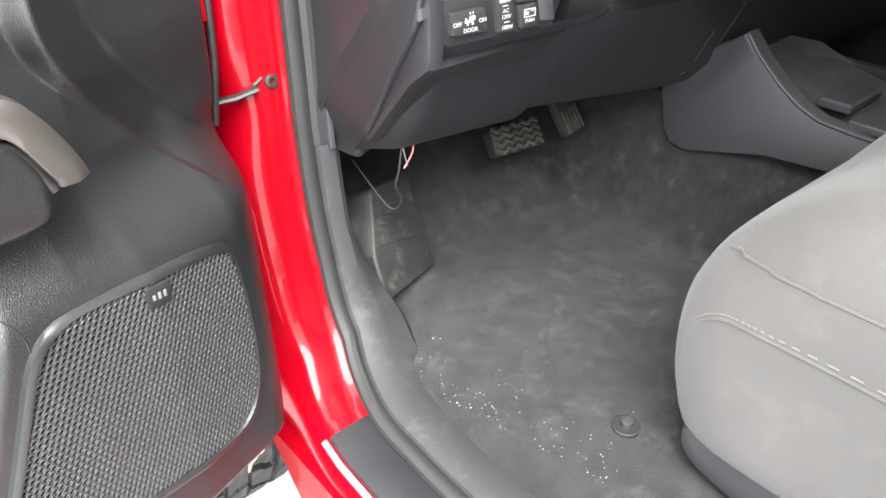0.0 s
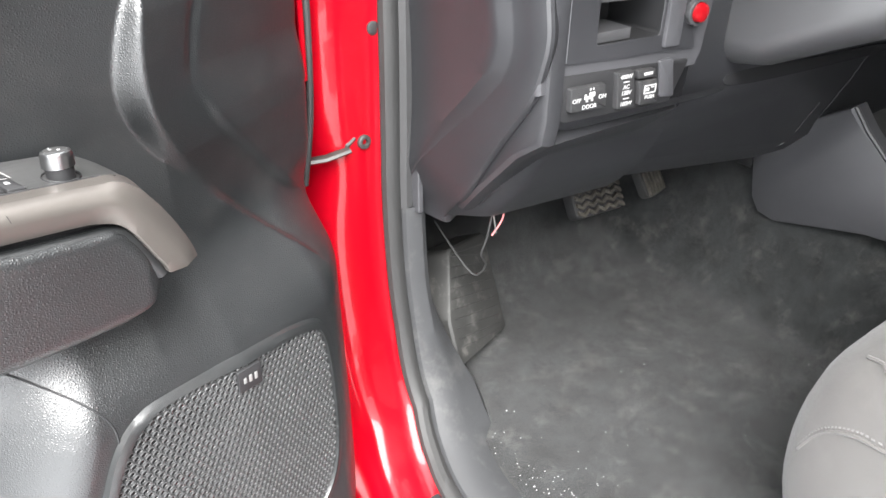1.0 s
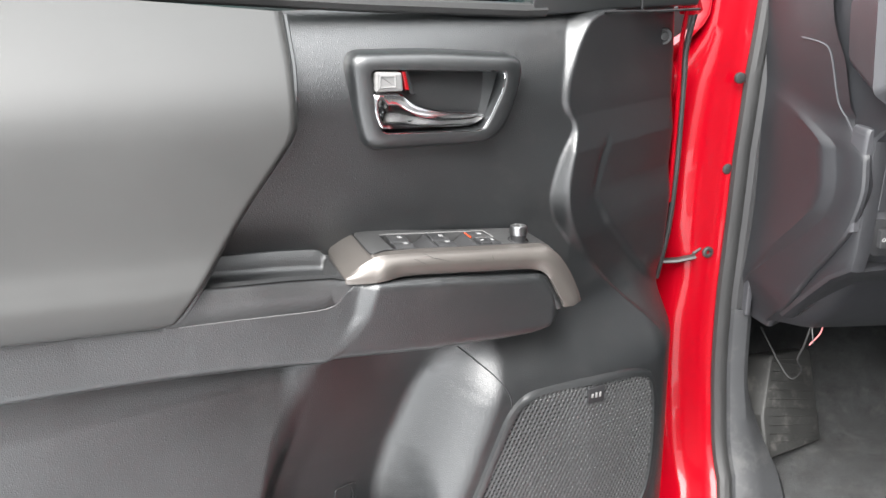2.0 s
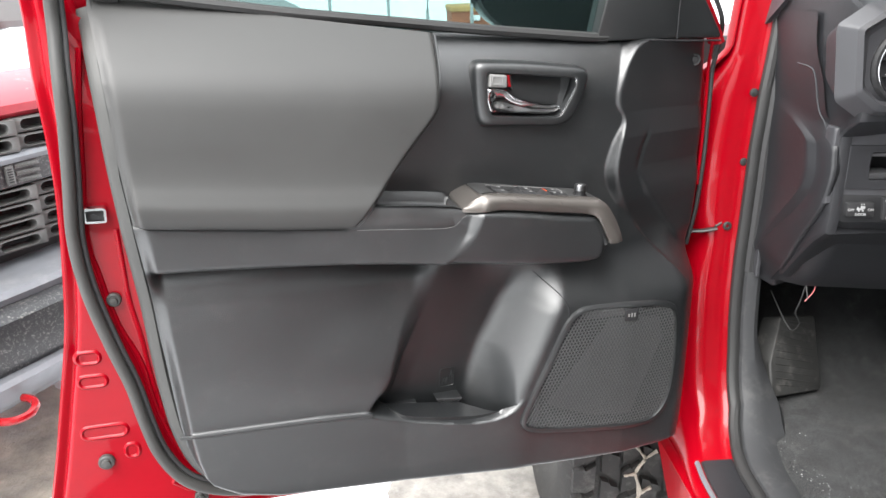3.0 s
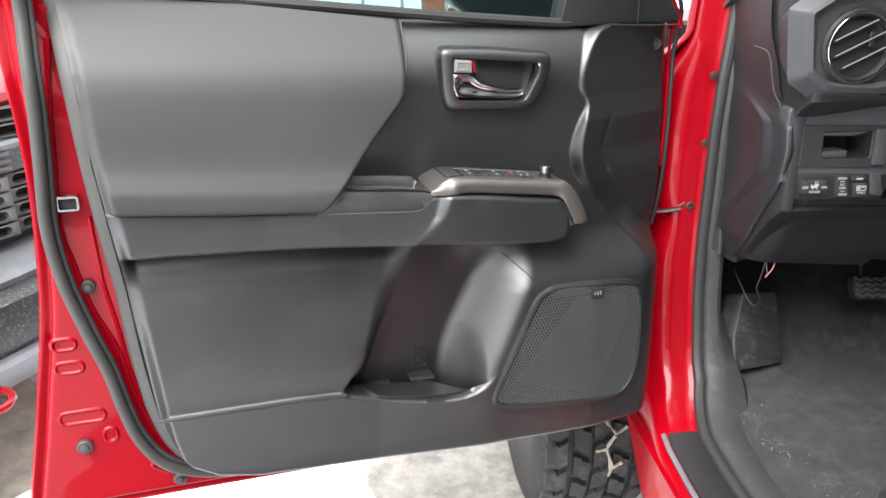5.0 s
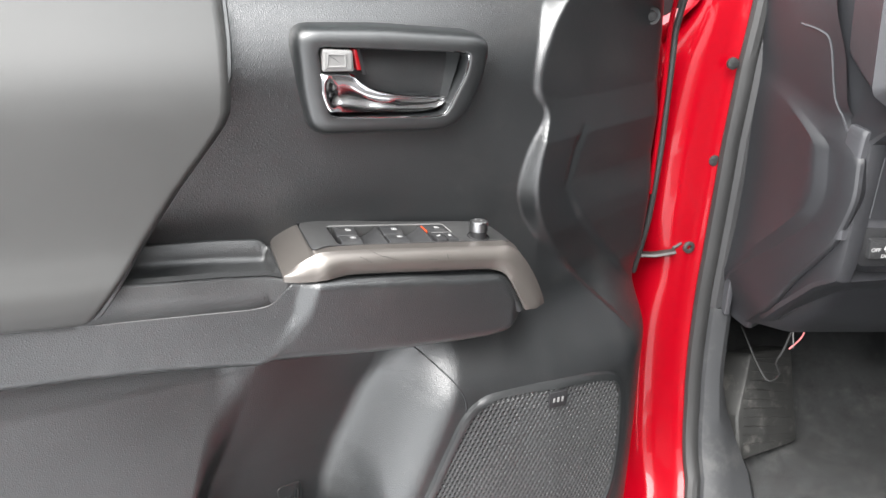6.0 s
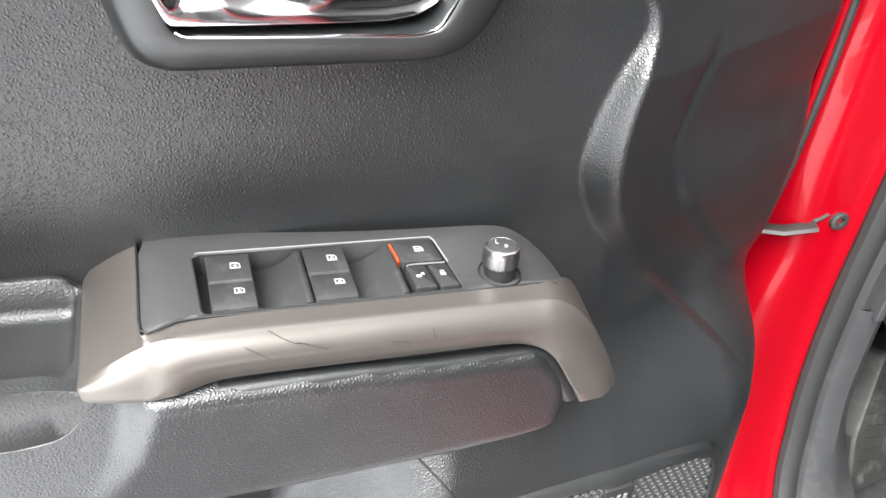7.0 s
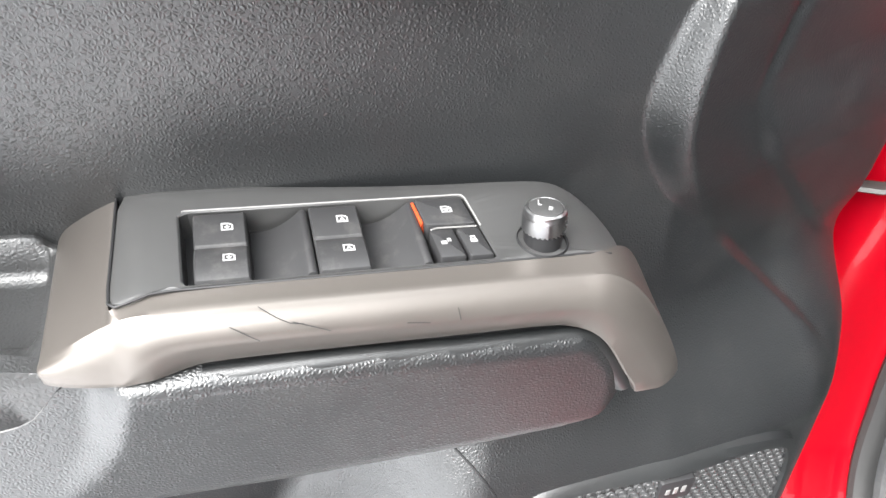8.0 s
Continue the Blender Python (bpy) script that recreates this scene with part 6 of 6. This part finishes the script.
    add_loft(bm, [[PV(p.x, p.y, c) for p in q] for q, c in ((rnd(mix(side, [Vector((vc.x, vc.z))] * 10, .34), .012), -.100), (rnd(mix(side, [Vector((vc.x, vc.z))] * 10, .05), .008), -.022), (rnd(side, .008), -.013), (rnd(mix(side, rim, .94)), .0085), (rnd(rim), .0100), (rnd(mix(rim, inner, .10)), .0112), (rnd(mix(rim, inner, .92)), .0150), (rnd(inner), .0148), (deep, .0060), (mix(deep, ring, .35), .0030), (ring, .0030), (mix(ring, [Vector((vc.x, vc.z))] * len(ring), .05), -.01))], (False, False))
    part("vent_surround", bm, DASH_GREY, d, "dark grey many-sided vent surround", crease=0.25)
    bm = bmesh.new()
    add_disc(bm, vc, (0, -1, 0), [(.0575, -.02), (.0575, .006), (.0540, .0105), (.047, .010), (.044, .004), (.042, -.035)], 56)
    vent = part("air_vent", bm, SWITCH, d, "round black air vent with a chrome ring")
    bm = bmesh.new()
    add_disc(bm, vc, (0, -1, 0), [(.0500, .007), (.0500, .0108), (.0494, .0116), (.0482, .0112), (.0476, .0085)], 56, (False, False))
    part("chrome_ring", bm, CHROME, vent)
    for k in (-.022, 0, .022):
        bm = bmesh.new()
        hw = math.sqrt(.0415 ** 2 - k * k)
        m = Matrix.Translation(vc) @ Matrix.Rotation(radians(-24), 4, "Y") @ Matrix.Translation((0, -.002, k)) @ Matrix.Rotation(radians(-20), 4, "X")
        add_box(bm, (0, 0, 0), (2 * hw, .024, .003), .001, m)
        sl = part("vent_slat", bm, DARK, vent)
        bm = bmesh.new()
        add_tube(bm, [m @ Vector((f * hw * .96, -.0122, .0012)) for f in (-1, -.5, 0, .5, 1)], .0011, 6)
        part("slat_edge", bm, GREY_PLASTIC, sl, "pale grey slat edge")
    bm = bmesh.new()
    add_box(bm, vc + Vector((.016, -.006, .010)), (.010, .014, .022), .003)
    part("vent_tab", bm, DARK, vent)
    bm = bmesh.new()
    add_disc(bm, vc, (0, -1, 0), [(.0425, -.034), (.042, -.0335), (.001, -.0335)], 40)
    part("vent_core", bm, DARK, vent)
    # lower knee panel details
    bm = bmesh.new()
    add_tube(bm, [(.118, -.108, .990), (.122, -.136, 1.024), (.172, -.136, 1.020), (.160, -.108, .986)], .0012, 5)
    part("fuse_cover_line", bm, DARK, d)
    bm = bmesh.new()
    add_loft(bm, [[Vector((.195, -.112, .977)), Vector((.225, -.112, .974)), Vector((.236, -.130, 1.000)), Vector((.190, -.130, 1.003))], [Vector((.200, -.100, .977)), Vector((.220, -.100, .974)), Vector((.228, -.116, 1.000)), Vector((.196, -.116, 1.003))]])
    part("panel_notch", bm, STEEL, d)
    # black slab stands for the shaded opening under the steering column
    bm = bmesh.new()
    add_slab(bm, chaikin([Vector(p) for p in ((.375, 1.128), (.52, 1.112), (.80, 1.092), (.80, 1.078), (.52, 1.094), (.40, 1.104), (.372, 1.112))], 1), lambda a, b, c: Vector((a, -.205 - c, b)), -.03, .016, .002)
    part("column_gap_shade", bm, DARK, d)
    # steering column cover
    bm = bmesh.new()
    rings = []
    for y, x, w, h, z in ((-.20, .490, .27, .19, 1.225), (-.26, .493, .27, .176, 1.229), (-.32, .496, .265, .15, 1.246), (-.375, .503, .255, .126, 1.260), (-.392, .506, .235, .108, 1.264), (-.40, .508, .20, .08, 1.268)):
        rings.append([Vector((x + p.x, y, z + p.y)) for p in rrect(0, 0, w, h, .036, 6)])
    add_loft(bm, rings)
    solo("steering_column_cover", bm, VENT_GREY, "smooth dark grey steering column cover under the dashboard edge", "column cover")


dashboard()


# ---- outside ----


def ground_z(x, y):
    near = math.exp(-(x * x + y * y) / 60)
    z = .012 * noise.noise(Vector((x * 1.7, y * 1.7, 5))) * near + .006 * noise.noise(Vector((x * 6, y * 6, 1))) * near
    return z - .012


def ground():
    bm = bmesh.new()
    xs = np.concatenate([-np.geomspace(900, 4.2, 26), np.linspace(-4, 4, 80), np.geomspace(4.2, 900, 26)])
    add_grid(bm, [[Vector((x, y, ground_z(x, y))) for x in xs] for y in xs])
    solo("ground", bm, SNOW, "trampled white snow over the whole lot", "ground", kind="structure", crease=3)


ground()


def ground_patch(name, cx, cy, rx, ry, seed, mat, label, lift=.006):
    bm = bmesh.new()
    rings = []
    for k in range(14):
        f = k / 13
        ring = []
        for i in range(96):
            a = 2 * math.pi * i / 96
            wob = 1 + .30 * noise.noise(Vector((math.cos(a) * 1.6, math.sin(a) * 1.6, seed))) + .12 * noise.noise(Vector((math.cos(a) * 6, math.sin(a) * 6, seed + 3)))
            x, y = cx + rx * wob * math.cos(a) * (.02 + .98 * f), cy + ry * wob * math.sin(a) * (.02 + .98 * f)
            ring.append(Vector((x, y, ground_z(x, y) + lift * (1 - f ** 6) - .002 * f)))
        rings.append(ring)
    add_loft(bm, rings, (True, False))
    solo(name, bm, mat, label, "ground", kind="structure", crease=3)


ground_patch("ice_patch", -.36, .95, .40, .78, 2.0, ICE, "patch of wet grey ice and bare asphalt")
ground_patch("slush_patch", -2.25, .95, .62, .50, 5.0, SLUSH, "brown slush beside the parked truck", .008)
ground_patch("wet_track", 1.15, -.2, .95, 2.4, 8.0, SLUSH, "dirty wet ground under the truck", .010)


# unseen dark ground patches, added to dim what the door lining reflects
ground_patch("dark_lane", -.50, -1.10, .80, .85, 11.0, DARK_GROUND, "unseen dark ground added beside the door to dim its reflections", .009)
ground_patch("dark_yard", -.4, -7.4, 4.6, 3.0, 14.0, DARK_GROUND, "wide unseen dark ground added to dim the door lining's reflections", .011)


def dark_backdrop():
    """Unseen dark block behind the camera, added to darken the door's reflections."""
    b = thing("unseen_backdrop", "long plain block added out of view to darken the door's reflections", "building")
    bm = bmesh.new()
    add_box(bm, (5.4, -15.0, 2.3), (18.0, 5.0, 4.6), .05)
    part("wall", bm, BACKDROP, b)
    bm = bmesh.new()
    add_box(bm, (5.4, -15.0, 4.68), (18.5, 5.5, .16), .03)
    part("roof", bm, DARK, b)
    for k in range(5):
        bm = bmesh.new()
        add_box(bm, (-1.0 + 3.4 * k, -12.49, 1.5), (2.6, .06, 2.9), .02)
        part("shutter", bm, BACKDROP, b)


dark_backdrop()


def front_wheel():
    w = thing("front_wheel", "chunky all-terrain tyre packed with snow on the front axle", "wheel")
    c, R, x0, x1 = Vector((0, .545, .42)), .425, -.225, .065
    bm = bmesh.new()
    prof = [(.20, x0 + .03), (.24, x0 + .005), (.33, x0 - .008), (.385, x0 + .002), (.405, x0 + .022), (.41, x0 + .05), (.412, -.08), (.41, x1 - .05), (.405, x1 - .022), (.385, x1), (.33, x1 + .008), (.24, x1)]
    rings = []
    for k in range(64):
        a = 2 * math.pi * k / 64
        rings.append([c + Vector((x, math.cos(a) * r, math.sin(a) * r)) for r, x in prof])
    vs = [[bm.verts.new(p) for p in ring] for ring in rings]
    for k in range(64):
        a, b = vs[k], vs[(k + 1) % 64]
        for i in range(len(prof) - 1):
            bm.faces.new((a[i], a[i + 1], b[i + 1], b[i]))
    tyre = part("tyre", bm, TYRE, w, "black rubber tyre", crease=1.0)
    # tread blocks
    bm = bmesh.new()
    rng = random.Random(2)
    rowsx = [(x0 + .010, x0 + .062), (x0 + .074, x0 + .118), (x0 + .124, x0 + .166), (x0 + .172, x0 + .216), (x0 + .228, x0 + .280)]
    N = 30
    for j, (xa, xb) in enumerate(rowsx):
        for k in range(N):
            a0 = 2 * math.pi * (k + .5 * (j % 2)) / N
            span = 2 * math.pi / N * (.82 if j in (0, 4) else .78)
            sk = .06 * (1 if j % 2 else -1)
            pts = [(0, 0), (.45, -.06), (.55, .05), (1, 0), (1, 1), (.55, 1.05), (.45, .94), (0, 1)]
            lo, hi = [], []
            for fx, fa in pts:
                x = xa + (xb - xa) * fx
                a = a0 + span * fa + sk * (fx - .5)
                rr = R - (.012 if (j in (0, 4) and (fx == 0 if j == 0 else fx == 1)) else 0)
                lo.append(c + Vector((x, math.cos(a) * .40, math.sin(a) * .40)))
                am = a0 + span * .5 + (a - a0 - span * .5) * .93
                hi.append(c + Vector((x + ((xa + xb) / 2 - x) * .07, math.cos(am) * rr, math.sin(am) * rr)))
            add_loft(bm, [lo, hi], (False, True))
    part("tread", bm, TYRE, w, "blocky tread")
    # snow caught in the grooves
    Q = lambda x, deg: c + Vector((x, .4275 * math.cos(radians(deg)), .4275 * math.sin(radians(deg))))
    bm = bmesh.new()
    for line in ([(-.073, 171.8), (-.060, 174.5), (-.049, 176.8), (-.062, 179.6), (-.070, 182.4), (-.061, 186.5), (-.055, 190.6), (-.059, 194.3)], [(-.049, 176.8), (-.021, 174.3)], [(-.070, 182.4), (-.097, 182.9)], [(-.055, 190.6), (-.029, 188.2)]):
        pts = spline([Q(*p) for p in line], 6 if len(line) < 3 else 20)
        add_tube(bm, pts, [.0055 + .002 * rng.uniform(-1, 1) for _ in pts], 6, flat=.6)
    part("packed_snow", bm, SLUSH, w, "dirty white snow caught in the tread")
    bm = bmesh.new()
    add_disc(bm, c + Vector((x0 + .06, 0, 0)), (-1, 0, 0), [(.22, -.12), (.22, .03), (.20, .035), (.18, .0), (.07, -.01), (.06, .02), (.001, .02)], 40)
    part("rim", bm, SILVER, w, "dull alloy rim")


front_wheel()


# ---- the red truck parked ahead, at an angle ----
PA = Vector((.584, .812, 0))
PB = Vector((.812, -.584, 0))
PARK = Matrix.Translation((-1.80, .50, 0)) @ Matrix((PA, -PB, Vector((0, 0, 1)))).transposed().to_4x4()


def parked_truck():
    t = thing("parked_pickup", "red pickup parked on snow with dark grille and black bumper", "truck", PARK)
    F = lambda a, b, z: Vector((a, -b, z))

    def sheet(name, prof, mt, label="", a0=-.80, a1=1.12, crown=.10):
        bm = bmesh.new()
        rows = []
        for a in np.linspace(a0, a1, 30):
            bend = -crown * ((a + .28) / .9) ** 2
            rows.append([F(a, b + bend, z) for b, z in prof])
        add_grid(bm, rows)
        return part(name, bm, mt, t, label, crease=0.6)

    sheet("bonnet", [(-.27, 1.150), (-.255, 1.165), (-.258, 1.190), (-.30, 1.225), (-.45, 1.262), (-.8, 1.30), (-1.4, 1.33)], RED_DULL, "red bonnet dulled by frost")
    sheet("grille_back", [(-.30, 1.16), (-.30, .70)], DARK)
    # capsule-hole grille rows
    def mesh_row(z, h, n, off):
        for k in range(n):
            a = -.76 + (k + off) * .182
            bend = -.10 * ((a + .28) / .9) ** 2
            bm = bmesh.new()
            o = rrect(a, z, .182, h - .006, .001, 6)
            i = rrect(a, z + .001, .124, h * .60, h * .29, 6)
            add_loft(bm, [[F(p.x, b + bend, p.y) for p in q] for q, b in ((o, -.275), (o, -.2430), ([u.lerp(v, .5) for u, v in zip(o, i)], -.2420), (inset(i, -.004), -.2375), (inset(i, -.0015), -.236), (i, -.240), (inset(i, .002), -.29))], (False, False))
            part("grille_cell", bm, GRILLE_GREY, t)
    for j in range(2):
        mesh_row(1.125 - j * .052, .052, 11, .12)
    for j in range(4):
        mesh_row(.915 - j * .050, .050, 11, .25)
    sheet("grille_bar", [(-.262, 1.050), (-.235, 1.046), (-.225, 1.035), (-.232, 1.020), (-.238, 1.018)], SILVER, "dull silver grille bar")
    sheet("letter_panel", [(-.238, 1.020), (-.236, .948), (-.25, .941)], BUMPER, "black panel with raised bar shapes")

    def letter_bar(a, z, w, h):
        bend = -.10 * ((a + .28) / .9) ** 2
        bm = bmesh.new()
        add_slab(bm, rrect(a, z, w, h, .002), lambda x, y, c: F(x, -.236 + bend + c, y), -.002, .010, .003)
        bar = part("letter_bar", bm, GRILLE_GREY, t)
        if h > .04:
            for k in range(6):
                bm = bmesh.new()
                add_slab(bm, rrect(a, z - h / 2 + .010 + k * (h - .020) / 5, w * .62, .0042, .001), lambda x, y, c: F(x, -.2265 + bend + c, y), -.002, .0012, .0004)
                part("letter_slot", bm, DARK, bar)

    for k in range(7):
        a = -.60 + k * .165
        letter_bar(a, .984, .026, .060)
        if k % 2:
            letter_bar(a + .105, .984, .026, .060)
            letter_bar(a + .052, .984, .058, .014)
        else:
            for dz in (-.023, 0, .023):
                letter_bar(a + .062, .984 + dz, .078, .013)
    sheet("bumper_ledge", [(-.33, .705), (-.25, .70), (-.12, .700), (-.085, .692), (-.075, .675), (-.08, .655)], SILVER, "wet grey bumper step")
    sheet("bumper_top", [(-.08, .655), (-.03, .645), (-.012, .63), (-.010, .60), (-.012, .53), (-.025, .475)], BUMPER, "wet black bumper")
    sheet("bumper_skirt", [(-.025, .475), (.004, .470), (.014, .455), (.0, .430), (-.03, .385), (-.10, .33), (-.3, .28)], SILVER, "dirty grey skid panel", crown=.12)
    # tow hook
    bm = bmesh.new()
    pts = [F(.105 + .056 * math.cos(a), .005 + .070 * math.sin(a), .395 + .004 * math.cos(a)) for a in np.linspace(-.5, math.pi + .5, 20)]
    add_tube(bm, pts, .012, 8)
    part("tow_hook", bm, RED_PLASTIC, t, "bright red tow hook")
    for k in range(6):
        bm = bmesh.new()
        add_box(bm, F(-.05 - k * .02, -.02, .42), (.008, .03, .09), .002)
        part("intake_slat", bm, GRILLE_GREY, t)
    for a in (-.62, .92):
        bm = bmesh.new()
        add_disc(bm, F(a, -1.0, .395), (1, 0, 0), [(.22, -.13), (.37, -.13), (.40, -.10), (.40, .10), (.37, .13), (.22, .13)], 40)
        part("wheel", bm, TYRE, t)
    bm = bmesh.new()
    add_box(bm, F(.15, -1.25, .92), (1.80, 1.55, .60), .1)
    part("engine_bay", bm, RED_DULL, t)
    sheet("bonnet_snow", [(-.50, 1.268), (-.56, 1.292), (-.8, 1.325), (-1.42, 1.352), (-1.45, 1.30)], SNOW, "thin layer of snow on the bonnet", a0=-.74, a1=1.05)
    bm = bmesh.new()
    add_loft(bm, [[F(.16 + x * w, b, z) for x, z in ((-.85, .60), (.85, .60), (.85, 1.34), (.85 * r, top), (-.85 * r, top), (-.85, 1.34))] for w, b, r, top in ((1.05, -1.42, .98, 1.36), (1.05, -2.02, .84, 1.86), (1.05, -3.0, .84, 1.88), (1.03, -3.15, .90, 1.40))])
    part("cab", bm, RED_DULL, t, "red cab")
    bm = bmesh.new()
    add_loft(bm, [[F(.16 + x, b, z + d) for x, b, z in ((-.80, -1.46, 1.40), (.80, -1.46, 1.40), (.68, -1.98, 1.83), (-.68, -1.98, 1.83))] for d in (-.01, .012)])
    part("frosted_windscreen", bm, SNOW, t, "windscreen covered with white frost")
    bm = bmesh.new()
    add_box(bm, F(1.225, -1.53, 1.495), (.36, .14, .25), .035)
    part("wing_mirror", bm, GREY_PLASTIC, t, "grey wing mirror")
    bm = bmesh.new()
    add_tube(bm, [F(1.15, -1.56, 1.40), F(1.02, -1.60, 1.36)], .035, 8)
    part("mirror_arm", bm, BLACK, t)


parked_truck()


# ---- far things ----
def snowbank():
    bm = bmesh.new()
    rows = []
    for i, y in enumerate(np.linspace(15, 22, 24)):
        row = []
        for x in np.linspace(-4, 14, 90):
            f = math.sin(math.pi * i / 23)
            z = f * (.30 + .25 * noise.noise(Vector((x * .6, y * .3, 2))) + .12 * noise.noise(Vector((x * 2.4, y, 4)))) - .03
            row.append(Vector((x, y, z)))
        rows.append(row)
    add_grid(bm, rows)
    solo("snowbank", bm, SNOW, "low ploughed bank of white snow", "snow", kind="stuff", crease=3)


snowbank()


def far_building():
    b = thing("low_building", "low brown brick building with a tan roof band behind the snow", "building")
    bm = bmesh.new()
    add_box(bm, (3.1, 26.5, -.75), (4.0, 3, 2.7), .05)
    part("wall", bm, BRICK, b)
    bm = bmesh.new()
    add_box(bm, (3.1, 26.5, .585), (4.1, 3.1, .19), .05)
    part("roof", bm, TAN, b)
    for x in (1.9, 3.1, 4.3):
        bm = bmesh.new()
        add_box(bm, (x, 25.0, .28), (.35, .1, .18), .03)
        part("window", bm, CAR_WHITE, b)


far_building()


def pole(x, y, h, arm=0.0, signs=()):
    p = thing("light_pole" if arm else "utility_pole", "thin grey pole standing in the snow", "pole", group="poles along the lot")
    bm = bmesh.new()
    add_tube(bm, [(x, y, -.05), (x, y, h)], [.055, .035], 10)
    part("shaft", bm, POLE, p)
    if arm:
        bm = bmesh.new()
        add_tube(bm, [(x, y, h - .1), (x + arm * .5, y, h + .05), (x + arm, y, h)], .035, 8)
        part("lamp_arm", bm, POLE, p)
    for z, w, hh in signs:
        bm = bmesh.new()
        add_box(bm, (x, y - .1, z), (w, .04, hh), .01)
        part("sign_board", bm, CAR_WHITE, p)


pole(-2.9, 24, 6.5)
pole(-1.05, 26, 7.5, 1.2)
pole(1.7, 24, 5.5, -.8)
pole(2.55, 20, 2.6, 0, ((1.6, .35, .35), (1.15, .3, .25)))


def far_car(x, y, turn, mt, label):
    c = thing("distant_car", label, "car", pose(x, y, 0, 0, 0, turn), group="cars in the lot")
    bm = bmesh.new()
    side = [(-2.2, .35), (2.2, .35), (2.25, .75), (1.9, .95), (1.1, 1.02), (.35, 1.45), (-1.1, 1.48), (-1.8, 1.1), (-2.25, 1.0)]
    o = resample(chaikin([Vector(p) for p in side], 2), 60)
    add_loft(bm, [[Vector((p.x * f, w, .35 + (p.y - .35) * f)) for p in o] for w, f in ((-.85, .96), (-.80, 1), (.80, 1), (.85, .96))])
    part("car_body", bm, mt, c)
    for s in (-.86, .86):
        bm = bmesh.new()
        add_slab(bm, chaikin([Vector(p) for p in ((.85, 1.05), (.30, 1.38), (-1.0, 1.40), (-1.5, 1.08))], 1), lambda a, b, h: Vector((a, s + (h if s > 0 else -h), b)), -.04, .01, .005)
        part("side_window", bm, BLACK, c)
    bm = bmesh.new()
    add_loft(bm, [[Vector((1.12, yy, 1.05)) for yy in (-.7, .7)] + [Vector((.42, yy, 1.44)) for yy in (.6, -.6)], [Vector((1.16, yy, 1.06)) for yy in (-.7, .7)] + [Vector((.46, yy, 1.45)) for yy in (.6, -.6)]])
    part("windscreen", bm, BLACK, c)
    for wx in (-1.4, 1.4):
        for wy in (-.8, .8):
            bm = bmesh.new()
            add_disc(bm, (wx, wy, .33), (0, 1, 0), [(.2, -.1), (.33, -.1), (.33, .1), (.2, .1)], 20)
            part("wheel", bm, RUBBER, c)


far_car(-3.4, 7.4, 160, CAR_GREY, "dark grey car parked across the lot")
far_car(-5.2, 5.6, 150, CAR_WHITE, "white car parked in the lot")


def bare_tree(x, y, h):
    rng = random.Random(7)
    t = thing("bare_tree", "small leafless tree with thin branches", "tree")
    bm = bmesh.new()

    def limb(p, d, l, r, depth):
        q = p + d * l
        add_tube(bm, [p, p.lerp(q, .5) + Vector((rng.uniform(-.04, .04), 0, .02)), q], [r, r * .8, r * .6], 5)
        if depth:
            for _ in range(3):
                e = (d + Vector((rng.uniform(-.7, .7), rng.uniform(-.5, .5), rng.uniform(-.1, .5)))).normalized()
                limb(q, e, l * .68, r * .55, depth - 1)
    limb(Vector((x, y, -.05)), Vector((0, 0, 1)), h * .35, .07, 4)
    part("trunk_and_branches", bm, POLE, t)


bare_tree(.3, 25, 3.0)

# ---- small litter on the carpet ----


def lint():
    rng = random.Random(11)
    bm = bmesh.new()
    me = bpy.data.objects["carpet"].data
    tree = BVHTree.FromPolygons([v.co for v in me.vertices], [tuple(p.vertices) for p in me.polygons])
    for k in range(190):
        y = rng.uniform(-.46, -.02) if k < 150 else rng.uniform(-.45, .05)
        x = .118 - .22 * (y + .32) + abs(rng.gauss(0, .03)) if k < 150 else rng.uniform(.12, .6)
        s = rng.uniform(.0003, .0008) * (1.5 if rng.random() < .1 else 1)
        hit = tree.ray_cast(Vector((x, y, 1.0)), Vector((0, 0, -1)))[0]
        if hit:
            add_box(bm, hit + Vector((0, 0, s * .5)), (s * 2, s * 1.6, s * 1.2), s * .3, Matrix.Rotation(0, 4, "Z"))
    solo("lint", bm, WHITE, "white crumbs and lint scattered on the carpet", "litter", kind="stuff")


lint()
